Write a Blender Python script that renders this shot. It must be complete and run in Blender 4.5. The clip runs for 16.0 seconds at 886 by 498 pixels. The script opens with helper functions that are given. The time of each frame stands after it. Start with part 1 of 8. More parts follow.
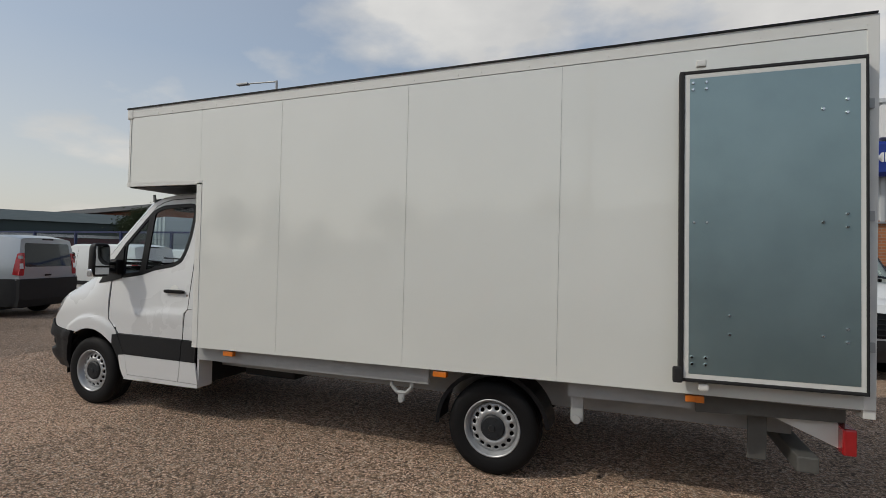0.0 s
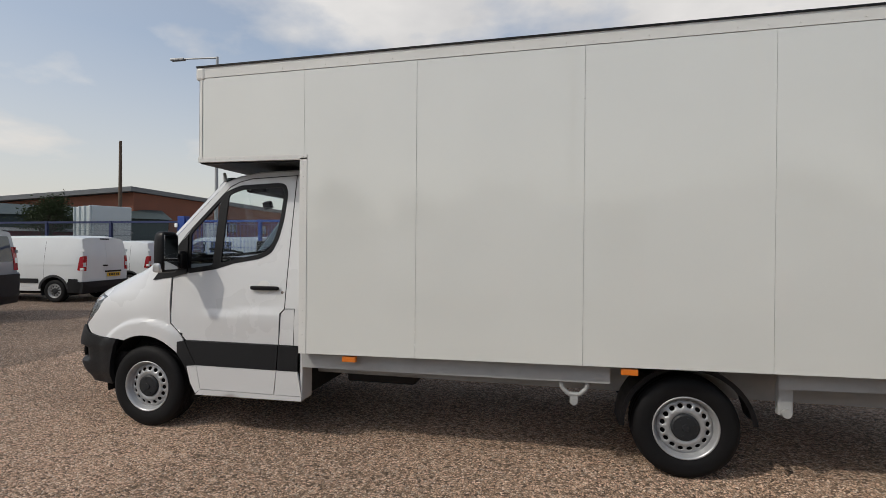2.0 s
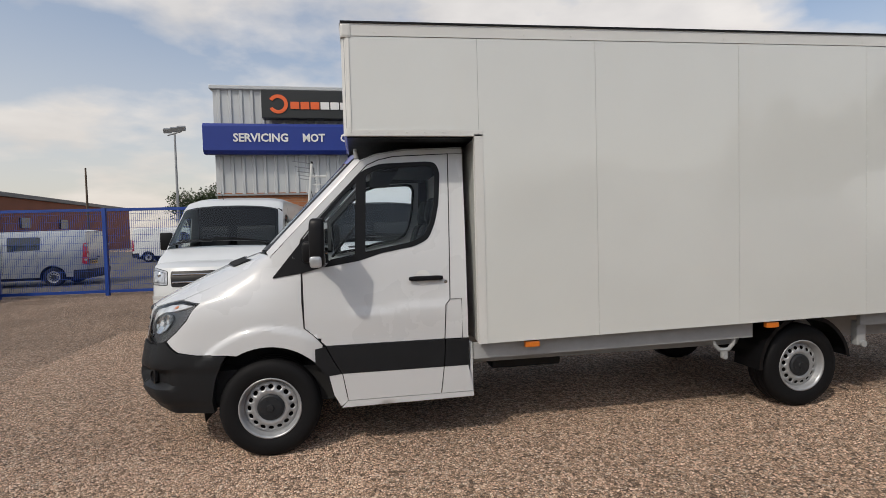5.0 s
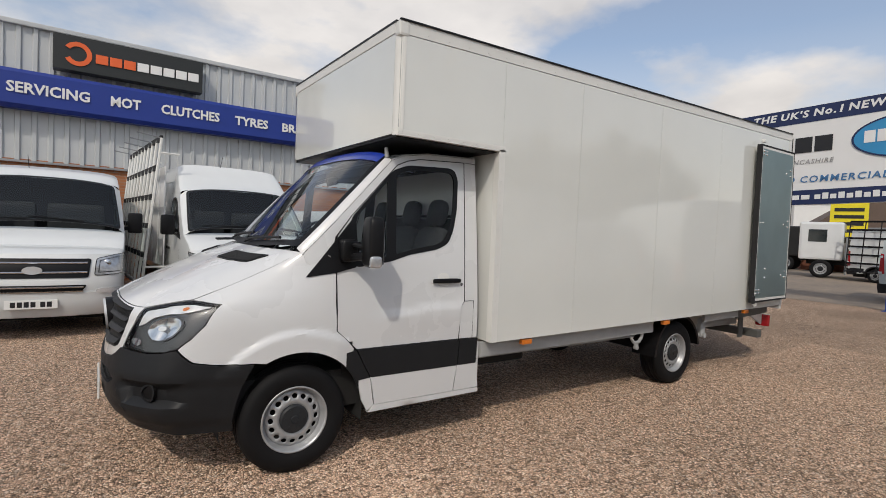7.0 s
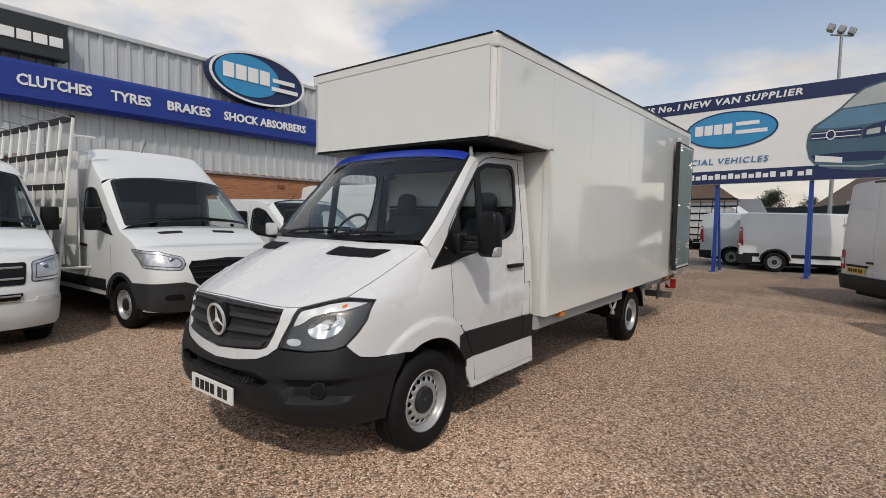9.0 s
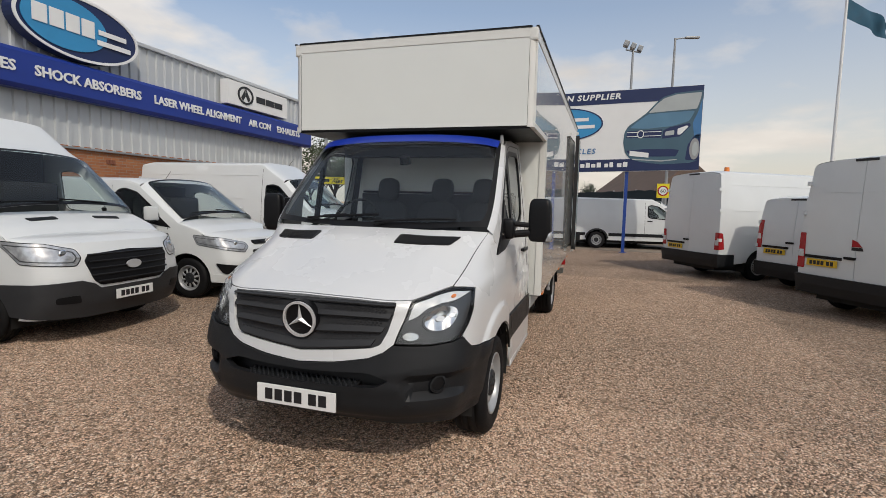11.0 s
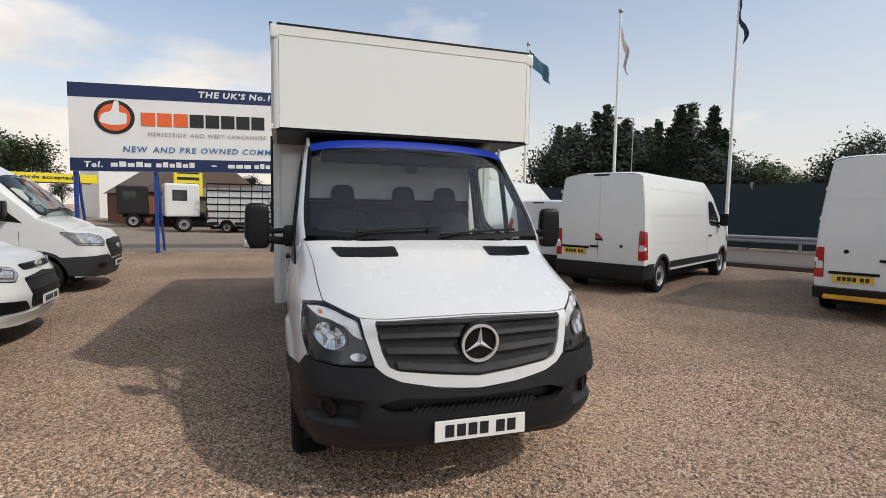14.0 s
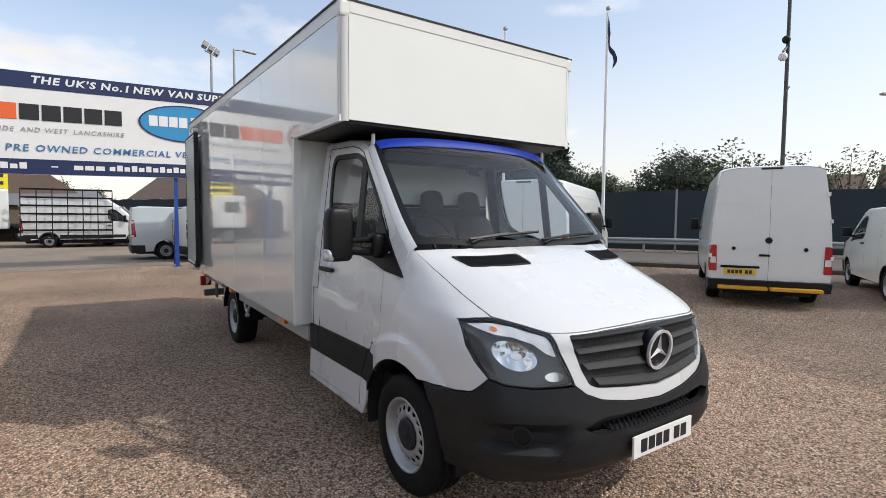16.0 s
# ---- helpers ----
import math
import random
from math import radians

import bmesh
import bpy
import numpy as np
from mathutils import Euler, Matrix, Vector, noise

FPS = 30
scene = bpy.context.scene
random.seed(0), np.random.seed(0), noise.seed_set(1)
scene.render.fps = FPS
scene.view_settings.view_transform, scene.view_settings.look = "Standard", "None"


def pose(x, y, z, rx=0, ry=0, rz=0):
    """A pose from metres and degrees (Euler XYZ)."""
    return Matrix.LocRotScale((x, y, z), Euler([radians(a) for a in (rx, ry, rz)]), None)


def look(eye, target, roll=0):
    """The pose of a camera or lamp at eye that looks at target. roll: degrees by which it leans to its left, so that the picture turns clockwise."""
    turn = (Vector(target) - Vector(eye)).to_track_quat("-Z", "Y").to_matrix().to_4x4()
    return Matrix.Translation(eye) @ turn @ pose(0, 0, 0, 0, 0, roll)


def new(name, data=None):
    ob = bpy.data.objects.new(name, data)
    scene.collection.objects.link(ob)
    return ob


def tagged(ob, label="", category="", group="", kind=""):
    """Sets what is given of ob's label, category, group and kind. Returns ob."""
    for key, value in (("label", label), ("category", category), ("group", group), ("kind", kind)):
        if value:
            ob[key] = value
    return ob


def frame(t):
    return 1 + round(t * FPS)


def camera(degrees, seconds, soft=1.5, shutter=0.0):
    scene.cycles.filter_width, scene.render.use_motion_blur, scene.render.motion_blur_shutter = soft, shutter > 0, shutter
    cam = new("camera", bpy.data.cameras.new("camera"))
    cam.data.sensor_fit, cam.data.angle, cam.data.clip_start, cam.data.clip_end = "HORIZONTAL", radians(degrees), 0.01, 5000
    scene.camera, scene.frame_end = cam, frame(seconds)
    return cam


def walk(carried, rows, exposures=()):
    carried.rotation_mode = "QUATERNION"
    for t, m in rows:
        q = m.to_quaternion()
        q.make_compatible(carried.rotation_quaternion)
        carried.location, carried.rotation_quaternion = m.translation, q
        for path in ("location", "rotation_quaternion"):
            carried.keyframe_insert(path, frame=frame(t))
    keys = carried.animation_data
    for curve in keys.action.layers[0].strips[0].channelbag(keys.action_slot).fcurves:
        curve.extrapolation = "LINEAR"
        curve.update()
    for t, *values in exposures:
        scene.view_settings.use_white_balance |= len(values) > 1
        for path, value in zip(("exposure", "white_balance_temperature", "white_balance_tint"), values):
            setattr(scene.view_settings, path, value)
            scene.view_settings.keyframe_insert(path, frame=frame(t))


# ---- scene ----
cam = camera(82.4, 16.0, soft=0.7)
PATH = [
    (0, (0.024, 0.639, 1.626), (-0.673, 2.513, 1.66), 1.4),
    (0.5, (-0.483, 0.627, 1.6), (-1.115, 2.524, 1.613), 0.5),
    (1, (-0.915, 0.569, 1.588), (-1.513, 2.477, 1.592), -0.2),
    (1.5, (-1.375, 0.604, 1.571), (-1.877, 2.54, 1.558), -0.2),
    (2, (-1.837, 0.627, 1.58), (-2.261, 2.581, 1.572), 0.5),
    (2.5, (-2.304, 0.524, 1.585), (-2.63, 2.497, 1.581), -0.5),
    (3, (-2.773, 0.532, 1.581), (-2.97, 2.522, 1.539), -0.8),
    (3.5, (-3.237, 0.42, 1.582), (-3.34, 2.416, 1.521), -1.3),
    (4, (-3.655, 0.4, 1.554), (-3.642, 2.399, 1.492), -0.9),
    (4.2, (-3.833, 0.461, 1.572), (-3.776, 2.459, 1.504), -1.4),
    (6.3, (-5.811, 0.84, 1.582), (-4.981, 2.658, 1.51), 2.2),
    (6.5, (-5.974, 0.913, 1.574), (-5.077, 2.699, 1.495), 2.7),
    (7, (-6.335, 1.187, 1.613), (-5.206, 2.836, 1.541), 2.5),
    (7.5, (-6.784, 1.401, 1.624), (-5.558, 2.98, 1.557), 2.5),
    (8, (-7.126, 1.665, 1.607), (-5.767, 3.127, 1.486), 1.6),
    (8.5, (-7.526, 1.923, 1.622), (-6.113, 3.333, 1.49), 1.5),
    (9, (-7.926, 2.139, 1.637), (-6.359, 3.376, 1.511), 1.1),
    (9.2, (-8.044, 2.243, 1.624), (-6.407, 3.386, 1.501), 1.5),
    (11.3, (-8.875, 3.946, 1.638), (-6.952, 4.463, 1.451), 1.0),
    (11.5, (-8.927, 4.131, 1.646), (-6.989, 4.584, 1.456), 0.7),
    (12, (-8.925, 4.602, 1.642), (-6.951, 4.838, 1.43), 0.2),
    (12.5, (-8.904, 5.001, 1.662), (-6.911, 5.02, 1.492), 0.8),
    (13, (-8.937, 5.446, 1.685), (-6.961, 5.183, 1.528), 2.1),
    (13.5, (-8.823, 5.87, 1.683), (-6.901, 5.342, 1.525), 0.9),
    (14, (-8.763, 6.325, 1.661), (-6.864, 5.718, 1.505), 1.0),
    (14.5, (-8.594, 6.735, 1.637), (-6.742, 5.994, 1.494), 2.4),
    (15, (-8.347, 7.092, 1.648), (-6.519, 6.289, 1.527), 2.1),
    (15.5, (-8.11, 7.473, 1.644), (-6.344, 6.54, 1.527), 2.0),
    (16, (-7.77, 7.731, 1.622), (-6.13, 6.592, 1.502), 0.4),
]
EXPOSURES = [(0.0, -0.04, 6660, 7), (1.0, 0.1, 6680, 8), (2.5, 0.12, 6720, 9), (4.0, 0.11, 6740, 10), (7.0, 0.21, 6780, 10), (9.0, 0.17, 6780, 10), (12.5, 0.18, 6780, 9), (13.5, 0.27, 6780, 9),
             (14.0, 0.42, 6780, 9), (14.5, 0.50, 6780, 9), (15.0, 0.65, 6760, 9), (16.0, 0.71, 6560, 9)]
walk(cam, [(t, look(eye, target, roll)) for t, eye, target, roll in PATH], EXPOSURES)

# ---- world and sun ----
from mathutils.geometry import delaunay_2d_cdt

SUN_DIR = Vector((-0.75, -0.71, 1.0)).normalized()
world = bpy.data.worlds.new("sky")
scene.world = world
world.use_nodes = True


def build_sky():
    nt = world.node_tree
    n, l = nt.nodes, nt.links
    n.clear()
    out = n.new("ShaderNodeOutputWorld")
    bg = n.new("ShaderNodeBackground")
    sky = n.new("ShaderNodeTexSky")
    sky.sky_type = "NISHITA"
    sky.sun_disc = False
    sky.sun_elevation = math.asin(SUN_DIR.z)
    sky.sun_rotation = math.atan2(SUN_DIR.x, SUN_DIR.y)
    sky.air_density, sky.dust_density, sky.ozone_density = 1.0, 2.2, 1.0
    bg.inputs["Strength"].default_value = 0.138
    # clouds on a flat layer overhead
    co = n.new("ShaderNodeTexCoord")
    sep = n.new("ShaderNodeSeparateXYZ")
    l.new(co.outputs["Generated"], sep.inputs[0])
    zmax = n.new("ShaderNodeMath"); zmax.operation = "MAXIMUM"; zmax.inputs[1].default_value = 0.0
    l.new(sep.outputs["Z"], zmax.inputs[0])
    zadd = n.new("ShaderNodeMath"); zadd.operation = "ADD"; zadd.inputs[1].default_value = 0.22
    l.new(zmax.outputs[0], zadd.inputs[0])
    div = n.new("ShaderNodeVectorMath"); div.operation = "DIVIDE"
    comb = n.new("ShaderNodeCombineXYZ")
    for i in range(3):
        l.new(zadd.outputs[0], comb.inputs[i])
    l.new(co.outputs["Generated"], div.inputs[0])
    l.new(comb.outputs[0], div.inputs[1])
    off = n.new("ShaderNodeVectorMath"); off.operation = "ADD"; off.inputs[1].default_value = (3.2, 1.7, 0.4)
    l.new(div.outputs[0], off.inputs[0])
    no = n.new("ShaderNodeTexNoise")
    no.inputs["Scale"].default_value, no.inputs["Detail"].default_value, no.inputs["Roughness"].default_value = 1.25, 9.0, 0.52
    l.new(off.outputs[0], no.inputs["Vector"])
    ramp = n.new("ShaderNodeValToRGB")
    ramp.color_ramp.elements[0].position, ramp.color_ramp.elements[1].position = 0.54, 0.66
    east = n.new("ShaderNodeMath"); east.operation = "MULTIPLY_ADD"; east.inputs[1].default_value = 0.17
    bias = n.new("ShaderNodeVectorMath"); bias.operation = "DOT_PRODUCT"; bias.inputs[1].default_value = (0.60, 0.80, 0.0)
    l.new(co.outputs["Generated"], bias.inputs[0])
    high = n.new("ShaderNodeMath"); high.operation = "MULTIPLY_ADD"; high.inputs[1].default_value = -0.17
    l.new(zmax.outputs[0], high.inputs[0]); l.new(no.outputs["Fac"], high.inputs[2])
    l.new(bias.outputs["Value"], east.inputs[0]); l.new(high.outputs[0], east.inputs[2])
    l.new(east.outputs[0], ramp.inputs[0])
    # cloud body: lighter tops, greyer hearts
    no2 = n.new("ShaderNodeTexNoise")
    no2.inputs["Scale"].default_value, no2.inputs["Detail"].default_value = 2.6, 5.0
    l.new(off.outputs[0], no2.inputs["Vector"])
    tone = n.new("ShaderNodeValToRGB")
    tone.color_ramp.elements[0].position, tone.color_ramp.elements[1].position = 0.3, 0.7
    tone.color_ramp.elements[0].color = (4.0, 3.92, 3.95, 1)
    tone.color_ramp.elements[1].color = (6.3, 6.05, 5.85, 1)
    l.new(no2.outputs["Fac"], tone.inputs[0])
    mix = n.new("ShaderNodeMixRGB")
    fac = n.new("ShaderNodeMath"); fac.operation = "MULTIPLY"; fac.inputs[1].default_value = 0.85
    l.new(ramp.outputs["Color"], fac.inputs[0])
    l.new(fac.outputs[0], mix.inputs["Fac"])
    l.new(sky.outputs[0], mix.inputs["Color1"])
    l.new(tone.outputs["Color"], mix.inputs["Color2"])
    # pale haze low over the horizon
    haze = n.new("ShaderNodeMapRange")
    haze.inputs["From Min"].default_value, haze.inputs["From Max"].default_value = 0.0, 0.34
    haze.inputs["To Min"].default_value, haze.inputs["To Max"].default_value = 0.75, 0.08
    l.new(zmax.outputs[0], haze.inputs["Value"])
    mix2 = n.new("ShaderNodeMixRGB")
    mix2.inputs["Color2"].default_value = (5.0, 4.55, 4.1, 1)
    l.new(haze.outputs[0], mix2.inputs["Fac"])
    l.new(mix.outputs[0], mix2.inputs["Color1"])
    # haze scatters forward: paler sky on the sun's side
    dot = n.new("ShaderNodeVectorMath"); dot.operation = "DOT_PRODUCT"; dot.inputs[1].default_value = SUN_DIR
    l.new(co.outputs["Generated"], dot.inputs[0])
    glow = n.new("ShaderNodeMapRange")
    glow.inputs["From Min"].default_value, glow.inputs["From Max"].default_value = -0.45, 0.75
    glow.inputs["To Min"].default_value, glow.inputs["To Max"].default_value = 0.0, 0.45
    l.new(dot.outputs["Value"], glow.inputs["Value"])
    mix3 = n.new("ShaderNodeMixRGB")
    mix3.inputs["Color2"].default_value = (3.9, 4.2, 4.6, 1)
    l.new(glow.outputs[0], mix3.inputs["Fac"])
    l.new(mix2.outputs[0], mix3.inputs["Color1"])
    l.new(mix3.outputs[0], bg.inputs["Color"])
    l.new(bg.outputs[0], out.inputs[0])


build_sky()
sun = new("sun", bpy.data.lights.new("sun", "SUN"))
sun.data.energy, sun.data.angle, sun.data.color = 1.52, radians(1.2), (1.0, 0.95, 0.875)
sun.matrix_world = look(SUN_DIR * 100, (0, 0, 0))


# ---- materials ----
def material(name, color, rough=0.5, metal=0.0, vary=0.06, scale=8.0, bump=0.0, bump_scale=60.0, coat=0.0, color2=None, spec=0.5):
    """Principled surface with two scales of colour variation and fine relief."""
    m = bpy.data.materials.new(name)
    m.use_nodes = True
    nt = m.node_tree
    n, l = nt.nodes, nt.links
    b = n["Principled BSDF"]
    b.inputs["Metallic"].default_value = metal
    b.inputs["Coat Weight"].default_value = coat
    b.inputs["Specular IOR Level"].default_value = spec
    b.inputs["Coat Roughness"].default_value = 0.06
    co = n.new("ShaderNodeTexCoord")
    big = n.new("ShaderNodeTexNoise"); big.inputs["Scale"].default_value = scale * 0.12; big.inputs["Detail"].default_value = 4
    fine = n.new("ShaderNodeTexNoise"); fine.inputs["Scale"].default_value = scale; fine.inputs["Detail"].default_value = 6
    l.new(co.outputs["Object"], big.inputs["Vector"]); l.new(co.outputs["Object"], fine.inputs["Vector"])
    c2 = color2 or tuple(c * (1 - 2.2 * vary) for c in color)
    r = n.new("ShaderNodeValToRGB")
    r.color_ramp.elements[0].position, r.color_ramp.elements[1].position = 0.32, 0.68
    r.color_ramp.elements[0].color, r.color_ramp.elements[1].color = (*c2, 1), (*color, 1)
    ad = n.new("ShaderNodeMath"); ad.operation = "MULTIPLY_ADD"; ad.inputs[1].default_value = 0.5
    hf = n.new("ShaderNodeMath"); hf.operation = "MULTIPLY"; hf.inputs[1].default_value = 0.5
    l.new(fine.outputs["Fac"], hf.inputs[0]); l.new(big.outputs["Fac"], ad.inputs[0]); l.new(hf.outputs[0], ad.inputs[2])
    l.new(ad.outputs[0], r.inputs[0])
    l.new(r.outputs[0], b.inputs["Base Color"])
    rr = n.new("ShaderNodeMapRange")
    rr.inputs["To Min"].default_value, rr.inputs["To Max"].default_value = max(0.02, rough * 0.82), min(1, rough * 1.18)
    l.new(fine.outputs["Fac"], rr.inputs["Value"]); l.new(rr.outputs[0], b.inputs["Roughness"])
    if bump:
        bn = n.new("ShaderNodeTexNoise"); bn.inputs["Scale"].default_value = bump_scale; bn.inputs["Detail"].default_value = 3
        l.new(co.outputs["Object"], bn.inputs["Vector"])
        bp = n.new("ShaderNodeBump"); bp.inputs["Strength"].default_value = bump; bp.inputs["Distance"].default_value = 0.01
        l.new(bn.outputs["Fac"], bp.inputs["Height"]); l.new(bp.outputs[0], b.inputs["Normal"])
    return m


def glass_material(name, tint=(0.55, 0.6, 0.6), gloss=0.0, ior=1.55):
    m = bpy.data.materials.new(name)
    m.use_nodes = True
    nt = m.node_tree
    n, l = nt.nodes, nt.links
    n.remove(n["Principled BSDF"])
    tr = n.new("ShaderNodeBsdfTransparent"); tr.inputs["Color"].default_value = (*tint, 1)
    gl = n.new("ShaderNodeBsdfGlossy"); gl.inputs["Roughness"].default_value = gloss; gl.inputs["Color"].default_value = (0.95, 0.97, 1, 1)
    # the same gloss seen from outside and from within: a thin sheet, steepest towards its edge
    lw = n.new("ShaderNodeLayerWeight"); lw.inputs["Blend"].default_value = 0.5
    pw = n.new("ShaderNodeMath"); pw.operation = "POWER"; pw.inputs[1].default_value = 5.0
    l.new(lw.outputs["Facing"], pw.inputs[0])
    r0 = ((ior - 1) / (ior + 1)) ** 2
    fr = n.new("ShaderNodeMath"); fr.operation = "MULTIPLY_ADD"; fr.inputs[1].default_value, fr.inputs[2].default_value = 1 - r0, r0
    l.new(pw.outputs[0], fr.inputs[0])
    mx = n.new("ShaderNodeMixShader")
    l.new(fr.outputs[0], mx.inputs[0]); l.new(tr.outputs[0], mx.inputs[1]); l.new(gl.outputs[0], mx.inputs[2])
    l.new(mx.outputs[0], n["Material Output"].inputs["Surface"])
    return m


PAINT = material("white_paint", (0.63, 0.64, 0.645), 0.28, vary=0.004, scale=1.2, coat=0.7)
PAINT_B = material("white_van_paint", (0.68, 0.70, 0.70), 0.32, vary=0.03, scale=3, coat=0.6)
PAINT_SILVER = material("silver_paint", (0.36, 0.39, 0.42), 0.3, 0.5, vary=0.03, scale=3, coat=0.6)
PAINT_GREY = material("pale_grey_paint", (0.52, 0.58, 0.60), 0.3, 0.1, vary=0.03, scale=3, coat=0.6)
PANEL = material("white_laminate_panel", (0.71, 0.722, 0.688), 0.09, vary=0.03, scale=1.5, bump=0.008, bump_scale=2.2, coat=1.0)
PANEL.node_tree.nodes["Principled BSDF"].inputs["Coat Roughness"].default_value = 0.02
ALU = material("white_aluminium_trim", (0.70, 0.70, 0.67), 0.3, 0.0, vary=0.03, scale=5)
PLASTIC = material("dark_grey_plastic", (0.014, 0.015, 0.017), 0.5, vary=0.12, scale=12, bump=0.08, bump_scale=500, spec=0.28)
PLASTIC_V = material("faded_grey_plastic", (0.034, 0.035, 0.038), 0.5, vary=0.14, scale=10, bump=0.08, bump_scale=400, spec=0.35)
GRILLE = material("grey_grille_plastic", (0.036, 0.037, 0.040), 0.6, vary=0.1, scale=14, spec=0.22)
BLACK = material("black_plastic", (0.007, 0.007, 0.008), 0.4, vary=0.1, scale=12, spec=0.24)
RUBBER = material("black_rubber", (0.014, 0.014, 0.015), 0.75, vary=0.2, scale=20)
TYRE = material("tyre_rubber", (0.007, 0.007, 0.008), 0.7, vary=0.25, scale=14, bump=0.1, bump_scale=200, spec=0.25)
STEEL = material("silver_wheel_steel", (0.43, 0.44, 0.45), 0.36, 0.4, vary=0.12, scale=14)
HUBCAP = material("dark_hub_plastic", (0.022, 0.024, 0.027), 0.5, vary=0.1, scale=20, spec=0.3)
CHROME = material("chrome", (0.75, 0.76, 0.77), 0.12, 1.0, vary=0.03, scale=10)
SILVER = material("satin_silver_badge", (0.66, 0.67, 0.68), 0.34, 0.35, vary=0.04, scale=10, coat=0.6)
MIRROR = material("mirror_glass", (0.42, 0.44, 0.46), 0.02, 1.0, vary=0.02)
GALV = material("galvanised_sheet", (0.32, 0.42, 0.43), 0.34, 0.75, vary=0.07, scale=3.0, color2=(0.24, 0.32, 0.33))
PALE_METAL = material("grey_chassis_paint", (0.42, 0.43, 0.43), 0.55, 0.1, vary=0.1, scale=10, bump=0.05)
CHASSIS = material("weathered_chassis_steel", (0.15, 0.15, 0.14), 0.6, 0.3, vary=0.16, scale=12, bump=0.08)
DARK = material("dark_underbody", (0.012, 0.012, 0.012), 0.8, vary=0.2, scale=6)
SEAT = material("dark_seat_cloth", (0.020, 0.021, 0.024), 0.9, vary=0.08, scale=20)
TRIM_GREY = material("grey_bulkhead_trim", (0.34, 0.35, 0.36), 0.7, vary=0.06, scale=8)
CAB_TRIM = material("dark_cab_trim", (0.075, 0.077, 0.08), 0.75, vary=0.06, scale=8)
BULK = material("cream_cab_lining", (0.83, 0.82, 0.79), 0.7, vary=0.04, scale=6)
ORANGE = material("orange_lens", (0.75, 0.20, 0.02), 0.3, vary=0.1, scale=30, coat=0.4)
RED = material("red_lens", (0.42, 0.015, 0.02), 0.2, vary=0.12, scale=30, coat=0.6)
LAMP_CLEAR = material("clear_lamp_lens", (0.86, 0.87, 0.88), 0.16, 0.25, vary=0.12, scale=22, coat=0.8)
# the two-tone mottling paints chrome reflections into the lamp colour
VAN_LAMP = material("chrome_lamp_painted_reflections", (0.74, 0.76, 0.78), 0.16, 0.55, vary=0.2, scale=16, coat=0.8, color2=(0.24, 0.25, 0.26))
LAMP_DARK = material("dark_lamp_housing", (0.060, 0.062, 0.066), 0.36, 0.3, vary=0.2, scale=9, coat=0.3)
WHITE_PLATE = material("white_plate", (0.78, 0.78, 0.76), 0.35, vary=0.02)
YELLOW_PLATE = material("yellow_plate", (0.72, 0.46, 0.03), 0.35, vary=0.03)
INK = material("black_ink", (0.012, 0.012, 0.014), 0.5, vary=0.05)
BLUE_FILM = material("blue_sun_strip", (0.011, 0.038, 0.34), 0.3, vary=0.05, coat=0.5)
SIGN_BLUE = material("bright_blue_fascia", (0.006, 0.03, 0.24), 0.45, vary=0.05, scale=3, coat=0.05)
SIGN_NAVY = material("navy_sign_paint", (0.008, 0.02, 0.085), 0.5, vary=0.06, scale=3)
SIGN_WHITE = material("white_sign_sheet", (0.76, 0.76, 0.75), 0.4, vary=0.03, scale=2)
SIGN_BLACK = material("black_sign_sheet", (0.018, 0.02, 0.02), 0.4, vary=0.06, scale=3)
SIGN_ORANGE = material("orange_sign_vinyl", (0.78, 0.13, 0.03), 0.4, vary=0.04)
SIGN_SKY = material("sky_blue_vinyl", (0.03, 0.26, 0.52), 0.35, vary=0.06, scale=2)
SIGN_MID = material("mid_blue_vinyl", (0.05, 0.17, 0.36), 0.4, vary=0.04)
PRINT_BLUE = material("printed_steel_blue", (0.055, 0.115, 0.16), 0.4, vary=0.12, scale=1.5)
PRINT_SKY = material("printed_pale_blue", (0.10, 0.22, 0.33), 0.4, vary=0.12, scale=1.5)
PRINT_PALE = material("printed_pale_grey", (0.42, 0.45, 0.45), 0.4, vary=0.10, scale=1.5)
SIGN_GREY = material("grey_vinyl", (0.30, 0.30, 0.30), 0.5, vary=0.04)
YELLOW_STEP = material("worn_amber_step_paint", (0.72, 0.36, 0.02), 0.5, vary=0.12, scale=6)
YELLOW = material("yellow_sign_sheet", (0.80, 0.66, 0.02), 0.45, vary=0.04)
POST_BLUE = material("blue_painted_steel", (0.015, 0.06, 0.30), 0.4, vary=0.1, scale=6)
CLAD = material("grey_profiled_cladding", (0.52, 0.54, 0.55), 0.42, 0.15, vary=0.06, scale=1.6)
GALV_POLE = material("grey_galvanised_pole", (0.33, 0.34, 0.35), 0.5, 0.4, vary=0.08, scale=6)
MAST_DARK = material("dark_mast_paint", (0.07, 0.07, 0.068), 0.6, 0.2, vary=0.12, scale=8)
POLE_WHITE = material("white_pole", (0.75, 0.75, 0.74), 0.4, vary=0.04, scale=4)
WOOD_POLE = material("weathered_pole_timber", (0.12, 0.085, 0.06), 0.85, vary=0.2, scale=9, bump=0.3)
ASPHALT = material("asphalt", (0.125, 0.113, 0.10), 0.9, vary=0.14, scale=9, bump=0.5, bump_scale=180)
DUSTY = material("dusty_worn_asphalt", (0.30, 0.235, 0.175), 0.9, vary=0.16, scale=3, bump=0.4, bump_scale=120, color2=(0.17, 0.14, 0.115))
EARTH = material("dark_earth_verge", (0.085, 0.07, 0.055), 0.95, vary=0.2, scale=5, bump=0.5, bump_scale=60)
CONCRETE = material("concrete", (0.30, 0.28, 0.26), 0.85, vary=0.12, scale=6, bump=0.3, bump_scale=90)
